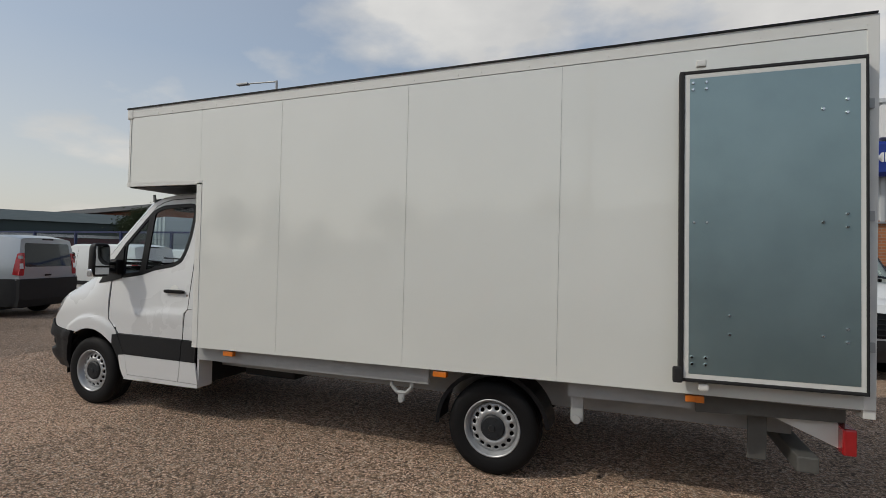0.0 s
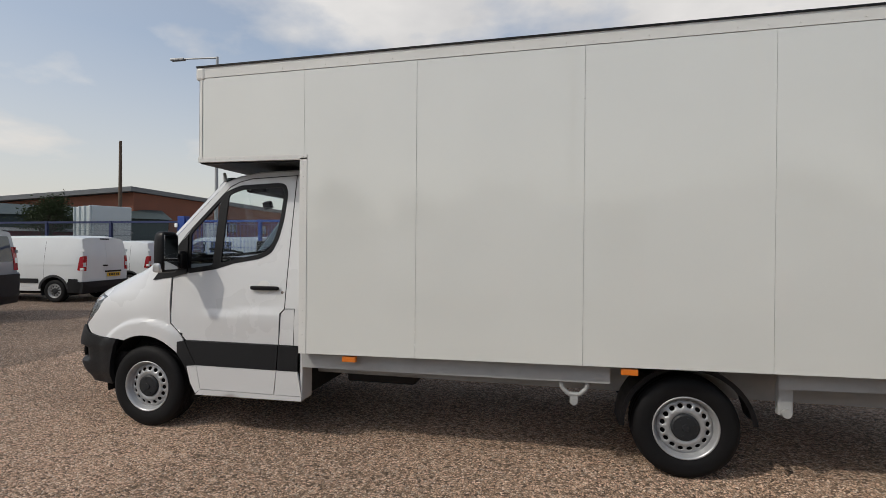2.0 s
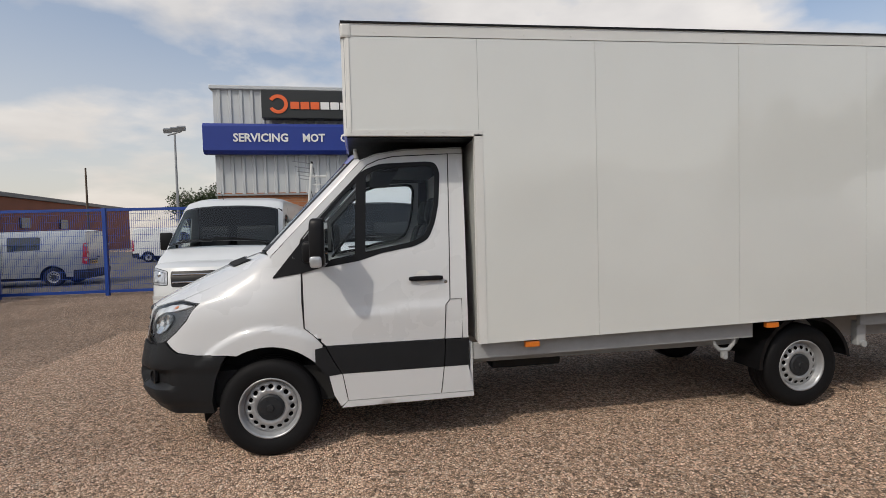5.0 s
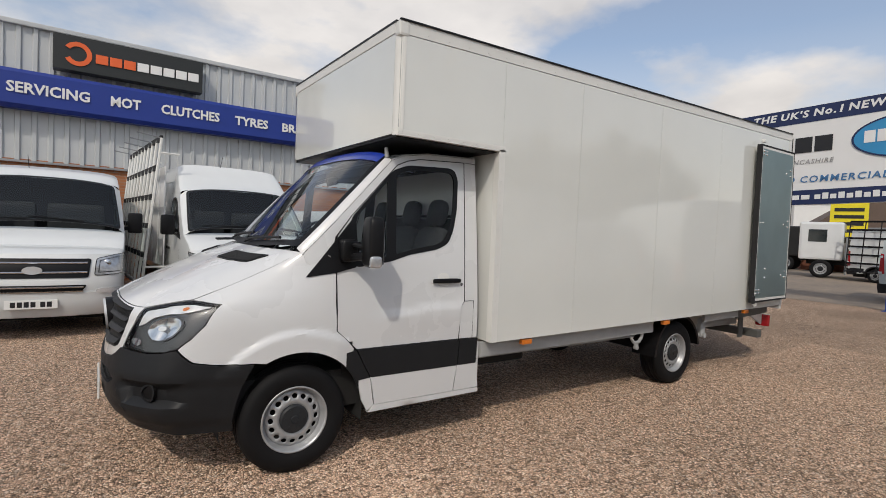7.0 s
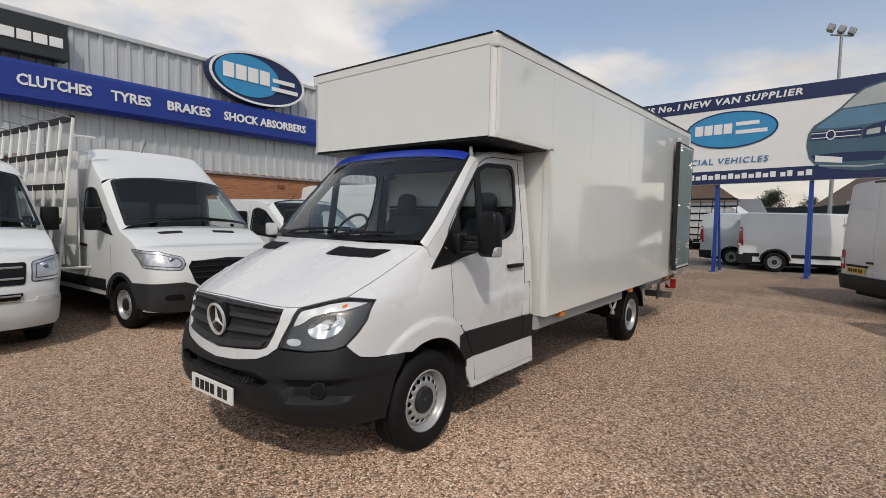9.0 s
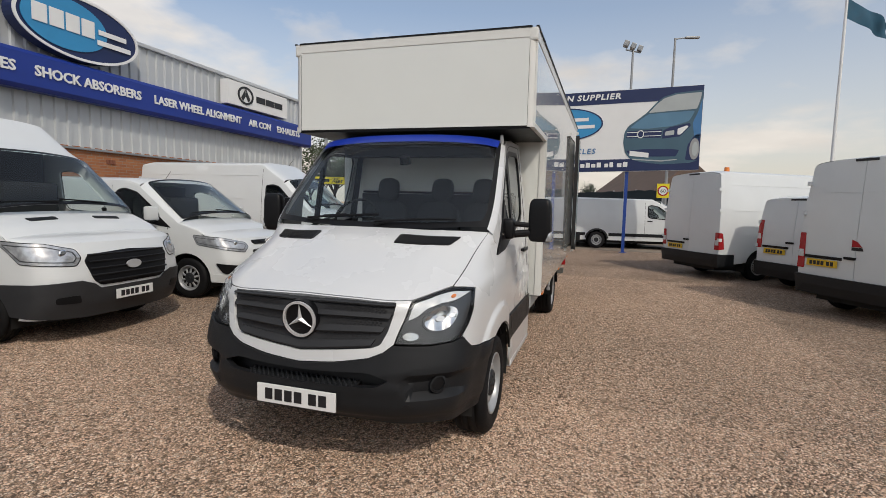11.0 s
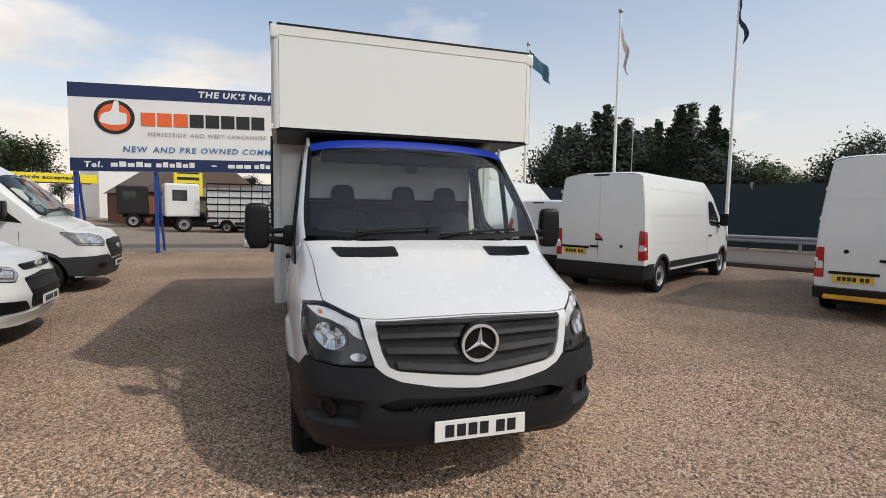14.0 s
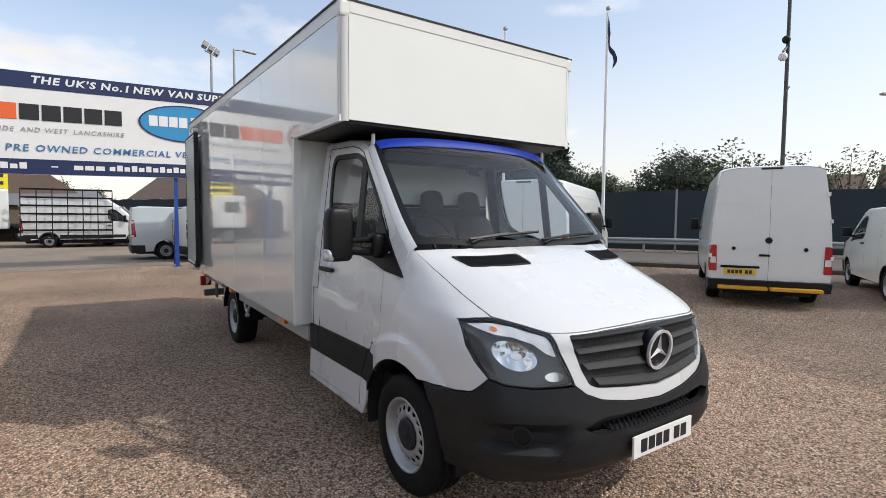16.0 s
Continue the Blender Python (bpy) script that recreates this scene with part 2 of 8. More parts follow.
FARWALL = material("red_brown_brick_far", (0.23, 0.085, 0.05), 0.85, vary=0.1, scale=4)
ROOF_GREY = material("grey_roof_sheet", (0.16, 0.17, 0.18), 0.6, vary=0.1, scale=2)
GREEN_SHEET = material("dark_green_sheet", (0.035, 0.055, 0.055), 0.6, vary=0.12, scale=1.5)
NET = material("dark_windbreak_net", (0.018, 0.034, 0.042), 0.8, vary=0.15, scale=4)
LEAF = material("dark_conifer_foliage", (0.030, 0.050, 0.028), 0.8, vary=0.25, scale=3)
LEAF_B = material("green_leaf_foliage", (0.060, 0.088, 0.036), 0.75, vary=0.25, scale=3)
BARK = material("bark", (0.07, 0.055, 0.042), 0.9, vary=0.2, scale=10, bump=0.4)
FLAG_BLUE = material("blue_flag_cloth", (0.02, 0.09, 0.15), 0.8, vary=0.15, scale=4)
FLAG_NAVY = material("navy_flag_cloth", (0.02, 0.03, 0.07), 0.8, vary=0.15, scale=4)
FLAG_WHITE = material("pale_grey_flag_cloth", (0.30, 0.28, 0.29), 0.8, vary=0.1, scale=4)
GLASS = glass_material("clear_window_glass", (0.90, 0.94, 0.95), ior=1.34)
SCREEN = glass_material("laminated_screen_glass", (0.88, 0.94, 0.95), ior=1.58)
LENS = glass_material("clear_lamp_plastic", (0.93, 0.94, 0.94))
GLASS_VAN = glass_material("tinted_screen_glass", (0.80, 0.87, 0.86))
GLASS_DARK = material("tinted_van_glass", (0.022, 0.030, 0.032), 0.06, vary=0.2, scale=1.2, coat=0.5)


def brick_material():
    m = material("orange_brown_brick", (0.36, 0.15, 0.07), 0.85, vary=0.1, scale=5)
    nt = m.node_tree
    n, l = nt.nodes, nt.links
    b = n["Principled BSDF"]
    co = n.new("ShaderNodeTexCoord")
    mp = n.new("ShaderNodeMapping"); mp.inputs["Rotation"].default_value = (radians(90), 0, 0)
    br = n.new("ShaderNodeTexBrick")
    br.inputs["Scale"].default_value = 1.0
    br.inputs["Brick Width"].default_value, br.inputs["Row Height"].default_value, br.inputs["Mortar Size"].default_value = 0.225, 0.075, 0.006
    br.inputs["Color1"].default_value, br.inputs["Color2"].default_value, br.inputs["Mortar"].default_value = (0.38, 0.15, 0.06, 1), (0.30, 0.11, 0.05, 1), (0.28, 0.22, 0.17, 1)
    l.new(co.outputs["Object"], mp.inputs[0]); l.new(mp.outputs[0], br.inputs["Vector"]); l.new(br.outputs["Color"], b.inputs["Base Color"])
    return m


BRICK = brick_material()


def gravel_material():
    m = bpy.data.materials.new("tan_gravel")
    m.use_nodes = True
    nt = m.node_tree
    n, l = nt.nodes, nt.links
    b = n["Principled BSDF"]
    b.inputs["Roughness"].default_value = 0.88
    b.inputs["Diffuse Roughness"].default_value = 1.0
    co = n.new("ShaderNodeTexCoord")
    v = n.new("ShaderNodeTexVoronoi"); v.inputs["Scale"].default_value = 60.0
    vd = n.new("ShaderNodeTexVoronoi"); vd.inputs["Scale"].default_value = 60.0; vd.feature = "DISTANCE_TO_EDGE"
    wob = n.new("ShaderNodeTexNoise"); wob.inputs["Scale"].default_value = 95.0
    add = n.new("ShaderNodeMixRGB"); add.blend_type = "ADD"; add.inputs["Fac"].default_value = 0.012
    l.new(co.outputs["Object"], add.inputs["Color1"]); l.new(wob.outputs["Color"], add.inputs["Color2"]); l.new(co.outputs["Object"], wob.inputs["Vector"])
    l.new(add.outputs[0], v.inputs["Vector"]); l.new(add.outputs[0], vd.inputs["Vector"])
    sep = n.new("ShaderNodeSeparateXYZ"); l.new(v.outputs["Color"], sep.inputs[0])
    r = n.new("ShaderNodeValToRGB")
    e = r.color_ramp.elements
    e[0].position, e[0].color = 0.0, (0.155, 0.102, 0.070, 1)
    e[1].position, e[1].color = 1.0, (0.90, 0.745, 0.60, 1)
    for p, c in ((0.28, (0.48, 0.320, 0.212, 1)), (0.58, (0.73, 0.490, 0.340, 1)), (0.82, (0.86, 0.645, 0.475, 1))):
        x = e.new(p); x.color = c
    l.new(sep.outputs["X"], r.inputs[0])
    big = n.new("ShaderNodeTexNoise"); big.inputs["Scale"].default_value = 0.45; big.inputs["Detail"].default_value = 5
    l.new(co.outputs["Object"], big.inputs["Vector"])
    br = n.new("ShaderNodeMapRange"); br.inputs["From Min"].default_value, br.inputs["From Max"].default_value = 0.3, 0.7
    br.inputs["To Min"].default_value, br.inputs["To Max"].default_value = 0.72, 1.2
    l.new(big.outputs["Fac"], br.inputs["Value"])
    # crevice shade between the stones, multiplied into the base colour
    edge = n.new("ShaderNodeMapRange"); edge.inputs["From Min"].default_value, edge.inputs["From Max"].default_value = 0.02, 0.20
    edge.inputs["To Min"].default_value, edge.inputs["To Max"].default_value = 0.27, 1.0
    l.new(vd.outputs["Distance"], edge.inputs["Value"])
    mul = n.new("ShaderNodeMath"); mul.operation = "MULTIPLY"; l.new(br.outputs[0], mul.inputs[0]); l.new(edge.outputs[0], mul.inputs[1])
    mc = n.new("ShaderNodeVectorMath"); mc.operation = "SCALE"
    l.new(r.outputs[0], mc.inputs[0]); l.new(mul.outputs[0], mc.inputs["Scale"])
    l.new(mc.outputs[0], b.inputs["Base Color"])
    hh = n.new("ShaderNodeMapRange"); hh.inputs["From Min"].default_value, hh.inputs["From Max"].default_value = 0.0, 0.35
    l.new(vd.outputs["Distance"], hh.inputs["Value"])
    bp = n.new("ShaderNodeBump"); bp.inputs["Strength"].default_value = 0.9; bp.inputs["Distance"].default_value = 0.016
    l.new(hh.outputs[0], bp.inputs["Height"]); l.new(bp.outputs[0], b.inputs["Normal"])
    return m


GRAVEL = gravel_material()


def stone_material():
    m = bpy.data.materials.new("gravel_stone")
    m.use_nodes = True
    nt = m.node_tree
    n, l = nt.nodes, nt.links
    b = n["Principled BSDF"]
    b.inputs["Roughness"].default_value = 0.85
    g = n.new("ShaderNodeNewGeometry")
    r = n.new("ShaderNodeValToRGB")
    e = r.color_ramp.elements
    e[0].position, e[0].color = 0.0, (0.20, 0.14, 0.10, 1)
    e[1].position, e[1].color = 1.0, (0.90, 0.745, 0.60, 1)
    for p, c in ((0.35, (0.57, 0.382, 0.268, 1)), (0.7, (0.75, 0.520, 0.372, 1))):
        x = e.new(p); x.color = c
    l.new(g.outputs["Random Per Island"], r.inputs[0]); l.new(r.outputs[0], b.inputs["Base Color"])
    return m


STONE = stone_material()


# ---- building helpers ----
def crisp(bm, angle=0.55):
    """Sharp edges where faces fold, so that smooth sheets keep clean rims."""
    for e in bm.edges:
        if len(e.link_faces) == 2 and e.calc_face_angle(0.0) > angle:
            e.smooth = False


def link_mesh(name, bm, mat, parent=None, smooth=False):
    me = bpy.data.meshes.new(name)
    if smooth:
        crisp(bm)
    bm.to_mesh(me)
    bm.free()
    if mat:
        me.materials.append(mat)
    if smooth:
        me.polygons.foreach_set("use_smooth", [True] * len(me.polygons))
    ob = new(name, me)
    if parent:
        ob.parent = parent
    return ob


def part(name, bm, mat, parent, label="", smooth=False):
    ob = link_mesh(name, bm, mat, parent, smooth)
    if label:
        ob["label"] = label
    return ob


def empty(name, label, category, group="", m=None, kind=""):
    ob = new(name)
    ob.empty_display_size = 0.2
    tagged(ob, label, category, group, kind)
    if m is not None:
        ob.matrix_basis = m
    return ob


def add_box(bm, x0, x1, y0, y1, z0, z1, bevel=0.0, m=None):
    r = bmesh.ops.create_cube(bm, size=1)
    vs = r["verts"]
    for v in vs:
        v.co = Vector((x0 + (v.co.x + 0.5) * (x1 - x0), y0 + (v.co.y + 0.5) * (y1 - y0), z0 + (v.co.z + 0.5) * (z1 - z0)))
    if bevel:
        es = list({e for v in vs for e in v.link_edges})
        g = bmesh.ops.bevel(bm, geom=es, offset=bevel, segments=2, affect="EDGES", profile=0.6)
        vs = list({v for f in g["faces"] for v in f.verts} | {v for v in vs if v.is_valid})
    if m is not None:
        bmesh.ops.transform(bm, matrix=m, verts=vs)
    return bm


def box(x0, x1, y0, y1, z0, z1, bevel=0.0, m=None):
    return add_box(bmesh.new(), x0, x1, y0, y1, z0, z1, bevel, m)


def add_rod(bm, a, b, r, r2=None, seg=8):
    a, b = Vector(a), Vector(b)
    d = b - a
    g = bmesh.ops.create_cone(bm, cap_ends=True, segments=seg, radius1=r, radius2=r if r2 is None else r2, depth=d.length)
    m = Matrix.Translation((a + b) / 2) @ d.to_track_quat("Z", "Y").to_matrix().to_4x4()
    bmesh.ops.transform(bm, matrix=m, verts=g["verts"])
    return bm


def rod(a, b, r, r2=None, seg=8):
    return add_rod(bmesh.new(), a, b, r, r2, seg)


def add_tube(bm, pts, r, seg=6, closed=False):
    """One bent bar through the points."""
    pts = [Vector(p) for p in pts]
    n = len(pts)
    rings = []
    for i, p in enumerate(pts):
        a, b = (pts[i - 1], pts[(i + 1) % n]) if closed else (pts[max(0, i - 1)], pts[min(n - 1, i + 1)])
        q = Vector((0, 0, 1)).rotation_difference((b - a).normalized())
        rings.append([bm.verts.new(p + q @ Vector((r * math.cos(2 * math.pi * k / seg), r * math.sin(2 * math.pi * k / seg), 0))) for k in range(seg)])
    for a, b in list(zip(rings, rings[1:])) + ([(rings[-1], rings[0])] if closed else []):
        for k in range(seg):
            bm.faces.new((a[k], a[(k + 1) % seg], b[(k + 1) % seg], b[k]))
    if not closed:
        bm.faces.new(rings[0][::-1]); bm.faces.new(rings[-1])
    return bm


def add_lathe(bm, prof, seg=40, axis="y"):
    """Turns a profile of (radius, along) round the y axis."""
    rings = []
    for r, h in prof:
        rings.append([bm.verts.new((r * math.cos(2 * math.pi * i / seg), h, r * math.sin(2 * math.pi * i / seg))) for i in range(seg)])
    for a, b in zip(rings, rings[1:]):
        for i in range(seg):
            j = (i + 1) % seg
            bm.faces.new((a[i], a[j], b[j], b[i]))
    return bm


def inside(p, poly):
    x, y = p
    hit = False
    for (x1, y1), (x2, y2) in zip(poly, poly[1:] + poly[:1]):
        if (y1 > y) != (y2 > y) and x < (x2 - x1) * (y - y1) / (y2 - y1) + x1:
            hit = not hit
    return hit


def area(poly):
    return 0.5 * sum(a[0] * b[1] - b[0] * a[1] for a, b in zip(poly, poly[1:] + poly[:1]))


def inset(poly, g):
    """Moves every corner of a plane outline inwards by g."""
    s = 1 if area(poly) > 0 else -1
    out = []
    n = len(poly)
    for i in range(n):
        p, q, r = Vector(poly[i - 1]), Vector(poly[i]), Vector(poly[(i + 1) % n])
        a, b = (q - p).normalized(), (r - q).normalized()
        na, nb = Vector((-a.y, a.x)) * s, Vector((-b.y, b.x)) * s
        m = na + nb
        k = m.length
        m = m / k if k > 1e-6 else na
        c = max(0.4, m.dot(na))
        out.append(tuple(q + m * (g / c)))
    return out


def densify(poly, step):
    out = []
    for a, b in zip(poly, poly[1:] + poly[:1]):
        k = max(1, int(math.hypot(b[0] - a[0], b[1] - a[1]) / step))
        for i in range(k):
            out.append((a[0] + (b[0] - a[0]) * i / k, a[1] + (b[1] - a[1]) * i / k))
    return out


def rounded(poly, r, seg=4):
    """Rounds the corners of a plane outline."""
    out = []
    n = len(poly)
    for i in range(n):
        p, q, s = Vector(poly[i - 1]), Vector(poly[i]), Vector(poly[(i + 1) % n])
        k = min(r, (p - q).length * 0.45, (s - q).length * 0.45)
        a, b = q + (p - q).normalized() * k, q + (s - q).normalized() * k
        for j in range(seg + 1):
            t = j / seg
            out.append(tuple(a * (1 - t) ** 2 + q * 2 * t * (1 - t) + b * t * t))
    return out


def add_panel(bm, outline, surf, holes=(), step=0.09, thick=0.015, out=(0, 0, 1)):
    """A sheet whose plane outline (with holes) is laid onto the surface surf(u, v), with its rim turned in."""
    loops = [densify(list(outline), step)] + [densify(list(h), step) for h in holes]
    pts, edges = [], []
    for lp in loops:
        k = len(pts)
        pts += lp
        edges += [(k + i, k + (i + 1) % len(lp)) for i in range(len(lp))]
    us, vs = [p[0] for p in loops[0]], [p[1] for p in loops[0]]
    nu, nv = int((max(us) - min(us)) / step), int((max(vs) - min(vs)) / step)
    for i in range(1, nu + 1):
        for j in range(1, nv + 1):
            p = (min(us) + i * (max(us) - min(us)) / (nu + 1), min(vs) + j * (max(vs) - min(vs)) / (nv + 1))
            if inside(p, loops[0]) and not any(inside(p, h) for h in loops[1:]):
                if min((p[0] - q[0]) ** 2 + (p[1] - q[1]) ** 2 for q in pts[:sum(len(x) for x in loops)]) > (0.35 * step) ** 2:
                    pts.append(p)
    vco, _, faces, _, _, _ = delaunay_2d_cdt([Vector(p) for p in pts], edges, [], 0, 1e-6)
    out = Vector(out)
    vmap = {}
    made = []

    def vert(i):
        if i not in vmap:
            vmap[i] = bm.verts.new(surf(vco[i].x, vco[i].y))
        return vmap[i]
    for f in faces:
        c = sum((vco[i] for i in f), Vector((0, 0))) / len(f)
        if not inside(c, loops[0]) or any(inside(c, h) for h in loops[1:]):
            continue
        if abs(area([tuple(vco[i]) for i in f])) < 1e-9:
            continue
        made.append([vert(i) for i in f])
    fs = []
    for vsq in made:
        try:
            fs.append(bm.faces.new(vsq))
        except ValueError:
            pass
    for f in fs:
        f.normal_update()
    if fs and sum((f.normal * f.calc_area() for f in fs), Vector()).dot(out) < 0:
        bmesh.ops.reverse_faces(bm, faces=fs)
    if thick:
        rim = [e for e in {e for f in fs for e in f.edges} if e.is_boundary]
        for v in {v for e in rim for v in e.verts}:
            v.normal_update()
        nrm = {v: v.normal.copy() for e in rim for v in e.verts}
        g = bmesh.ops.extrude_edge_only(bm, edges=rim)
        nv2 = [x for x in g["geom"] if isinstance(x, bmesh.types.BMVert)]
        old = {tuple(v.co): v for v in nrm}
        for v in nv2:
            o = old.get(tuple(v.co))
            if o is not None:
                v.co -= nrm[o] * thick
        for f in {f for v in nv2 for f in v.link_faces}:
            f.smooth = False
    return bm


def panel(outline, surf, **k):
    return add_panel(bmesh.new(), outline, surf, **k)


def arc(cx, cz, r, a0, a1, n=14):
    return [(cx + r * math.cos(radians(a0 + (a1 - a0) * i / n)), cz + r * math.sin(radians(a0 + (a1 - a0) * i / n))) for i in range(n + 1)]


def text_bm(words, size, depth=0.01, spread=1.0, shear=0.0, bold=0.0, align="CENTER"):
    """Raised letters lying in the xz plane, facing -y."""
    cu = bpy.data.curves.new("words", "FONT")
    cu.body, cu.size, cu.extrude, cu.offset, cu.shear = words, size, depth, bold, shear
    cu.space_character = spread
    cu.align_x, cu.align_y, cu.resolution_u = align, "CENTER", 2
    ob = new("words", cu)
    dg = bpy.context.evaluated_depsgraph_get()
    me = bpy.data.meshes.new_from_object(ob.evaluated_get(dg))
    bpy.data.objects.remove(ob)
    bm = bmesh.new()
    bm.from_mesh(me)
    bpy.data.meshes.remove(me)
    bmesh.ops.transform(bm, matrix=Matrix.Rotation(radians(90), 4, "X"), verts=bm.verts)
    return bm


def fit_width(bm, w, cx, cz, y, h=None):
    """Scales flat letters to a width (and height) and puts their middle at cx, cz."""
    xs, zs = [v.co.x for v in bm.verts], [v.co.z for v in bm.verts]
    k = w / (max(xs) - min(xs))
    kz = (h / (max(zs) - min(zs))) if h else k
    mx, mz = (max(xs) + min(xs)) / 2, (max(zs) + min(zs)) / 2
    for v in bm.verts:
        v.co = Vector(((v.co.x - mx) * k + cx, v.co.y + y, (v.co.z - mz) * kz + cz))
    return bm


# ---- ground ----
def sheet(name, x0, x1, y0, y1, z, mat, label, cuts=1, m=None):
    bm = bmesh.new()
    bmesh.ops.create_grid(bm, x_segments=cuts, y_segments=cuts, size=0.5)
    for v in bm.verts:
        v.co = Vector((x0 + (v.co.x + 0.5) * (x1 - x0), y0 + (v.co.y + 0.5) * (y1 - y0), z))
    ob = link_mesh(name, bm, mat)
    if m is not None:
        ob.matrix_basis = m
    return tagged(ob, label, name.split("_")[0], kind="structure")


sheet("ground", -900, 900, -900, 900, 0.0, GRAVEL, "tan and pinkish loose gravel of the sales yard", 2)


def stone_scatter():
    rng = np.random.default_rng(3)
    base = np.array([(1, 0, 0), (-0.5, 0.87, 0), (-0.5, -0.87, 0), (0.1, 0.05, 0.62), (0.35, 0.6, 0.35), (-0.75, 0.05, 0.3), (0.3, -0.6, 0.32)])
    tris = np.array([(0, 4, 3), (4, 1, 5), (4, 5, 3), (5, 2, 6), (5, 6, 3), (6, 0, 3), (0, 1, 4), (1, 2, 5), (2, 0, 6)])
    n = 125000
    # near the camera's side of the lorry and in front of it
    a = rng.uniform((-10.2, 1.2), (3.5, 4.6), (n // 2, 2))
    b = rng.uniform((-8.6, 1.6), (-4.6, 10.0), (n - n // 2, 2))
    p = np.concatenate([a, b])
    s = rng.uniform(0.005, 0.0105, n)
    ang = rng.uniform(0, 6.283, n)
    c, si = np.cos(ang), np.sin(ang)
    v = base[None] * s[:, None, None] * rng.uniform(0.7, 1.3, (n, 1, 3))
    x = v[..., 0] * c[:, None] - v[..., 1] * si[:, None] + p[:, 0, None]
    y = v[..., 0] * si[:, None] + v[..., 1] * c[:, None] + p[:, 1, None]
    z = v[..., 2] * 1.1 + 0.001
    vs = np.stack([x, y, z], -1).reshape(-1, 3)
    fs = (tris[None] + (np.arange(n) * 7)[:, None, None]).reshape(-1, 3)
    me = bpy.data.meshes.new("gravel_stones")
    me.vertices.add(len(vs)); me.vertices.foreach_set("co", vs.ravel())
    me.loops.add(fs.size); me.loops.foreach_set("vertex_index", fs.ravel())
    me.polygons.add(len(fs)); me.polygons.foreach_set("loop_start", np.arange(0, fs.size, 3))
    me.update(calc_edges=True)
    me.materials.append(STONE)
    tagged(new("gravel_stones", me), "loose tan and grey gravel stones lying on the yard", "gravel", kind="stuff")


stone_scatter()
ROW = radians(-60.6)                      # heading of the row of vans along the road
HX, HY = math.cos(ROW), math.sin(ROW)


def row_pose(l, h, z=0.0, turn=0.0):
    """A place l metres along the row (towards the gate side) and h metres towards the road."""
    return Matrix.Translation((l * HY + h * HX, -l * HX + h * HY, z)) @ Matrix.Rotation(ROW + radians(turn), 4, "Z")


# access road beyond the billboard, the main road behind the rail, and the yard behind the gate
sheet("road_access", 11.2, 60, -60, 60, 0.006, DUSTY, "worn grey asphalt access road beyond the yard")
sheet("road_main", 0, 7, -120, 120, 0.03, ASPHALT, "grey asphalt main road behind the crash barrier", m=row_pose(0, 9.6))
sheet("road_yard", -80, 6, 18.2, 70, 0.006, ASPHALT, "dark asphalt yard behind the blue gate")


def kerb_line():
    bm = box(8.3, 8.55, -60, 60, 0, 0.14, 0.02)
    ob = link_mesh("kerb", bm, EARTH)
    ob.matrix_basis = row_pose(0, 0)
    tagged(ob, "low dark weathered kerb along the yard edge", "kerb", kind="structure")
    bm = box(8.56, 9.6, -60, 60, 0, 0.10, 0.0)
    ob = link_mesh("pavement", bm, EARTH)
    ob.matrix_basis = row_pose(0, 0)
    tagged(ob, "dark earthy verge strip between kerb and road", "pavement", kind="structure")


kerb_line()

# ---- service building ----
BM = Matrix.Translation((-8.7, 16.1, 0)) @ Matrix.Rotation(radians(1.0), 4, "Z")


def cladding(x0, x1, z0, z1, y, pitch=0.30):
    """Profiled sheet with trapezoid ribs, ribs standing towards -y."""
    bm = bmesh.new()
    xs = []
    x = x0
    while x < x1:
        for d, o in ((0, 0), (0.10, 0), (0.125, 0.045), (0.20, 0.045), (0.225, 0.0)):
            if x + d <= x1:
                xs.append((x + d, y - o))
        x += pitch
    xs.append((x1, y))
    lo = [bm.verts.new((a, b, z0)) for a, b in xs]
    hi = [bm.verts.new((a, b, z1)) for a, b in xs]
    for i in range(len(xs) - 1):
        bm.faces.new((lo[i], lo[i + 1], hi[i + 1], hi[i]))
    return bm


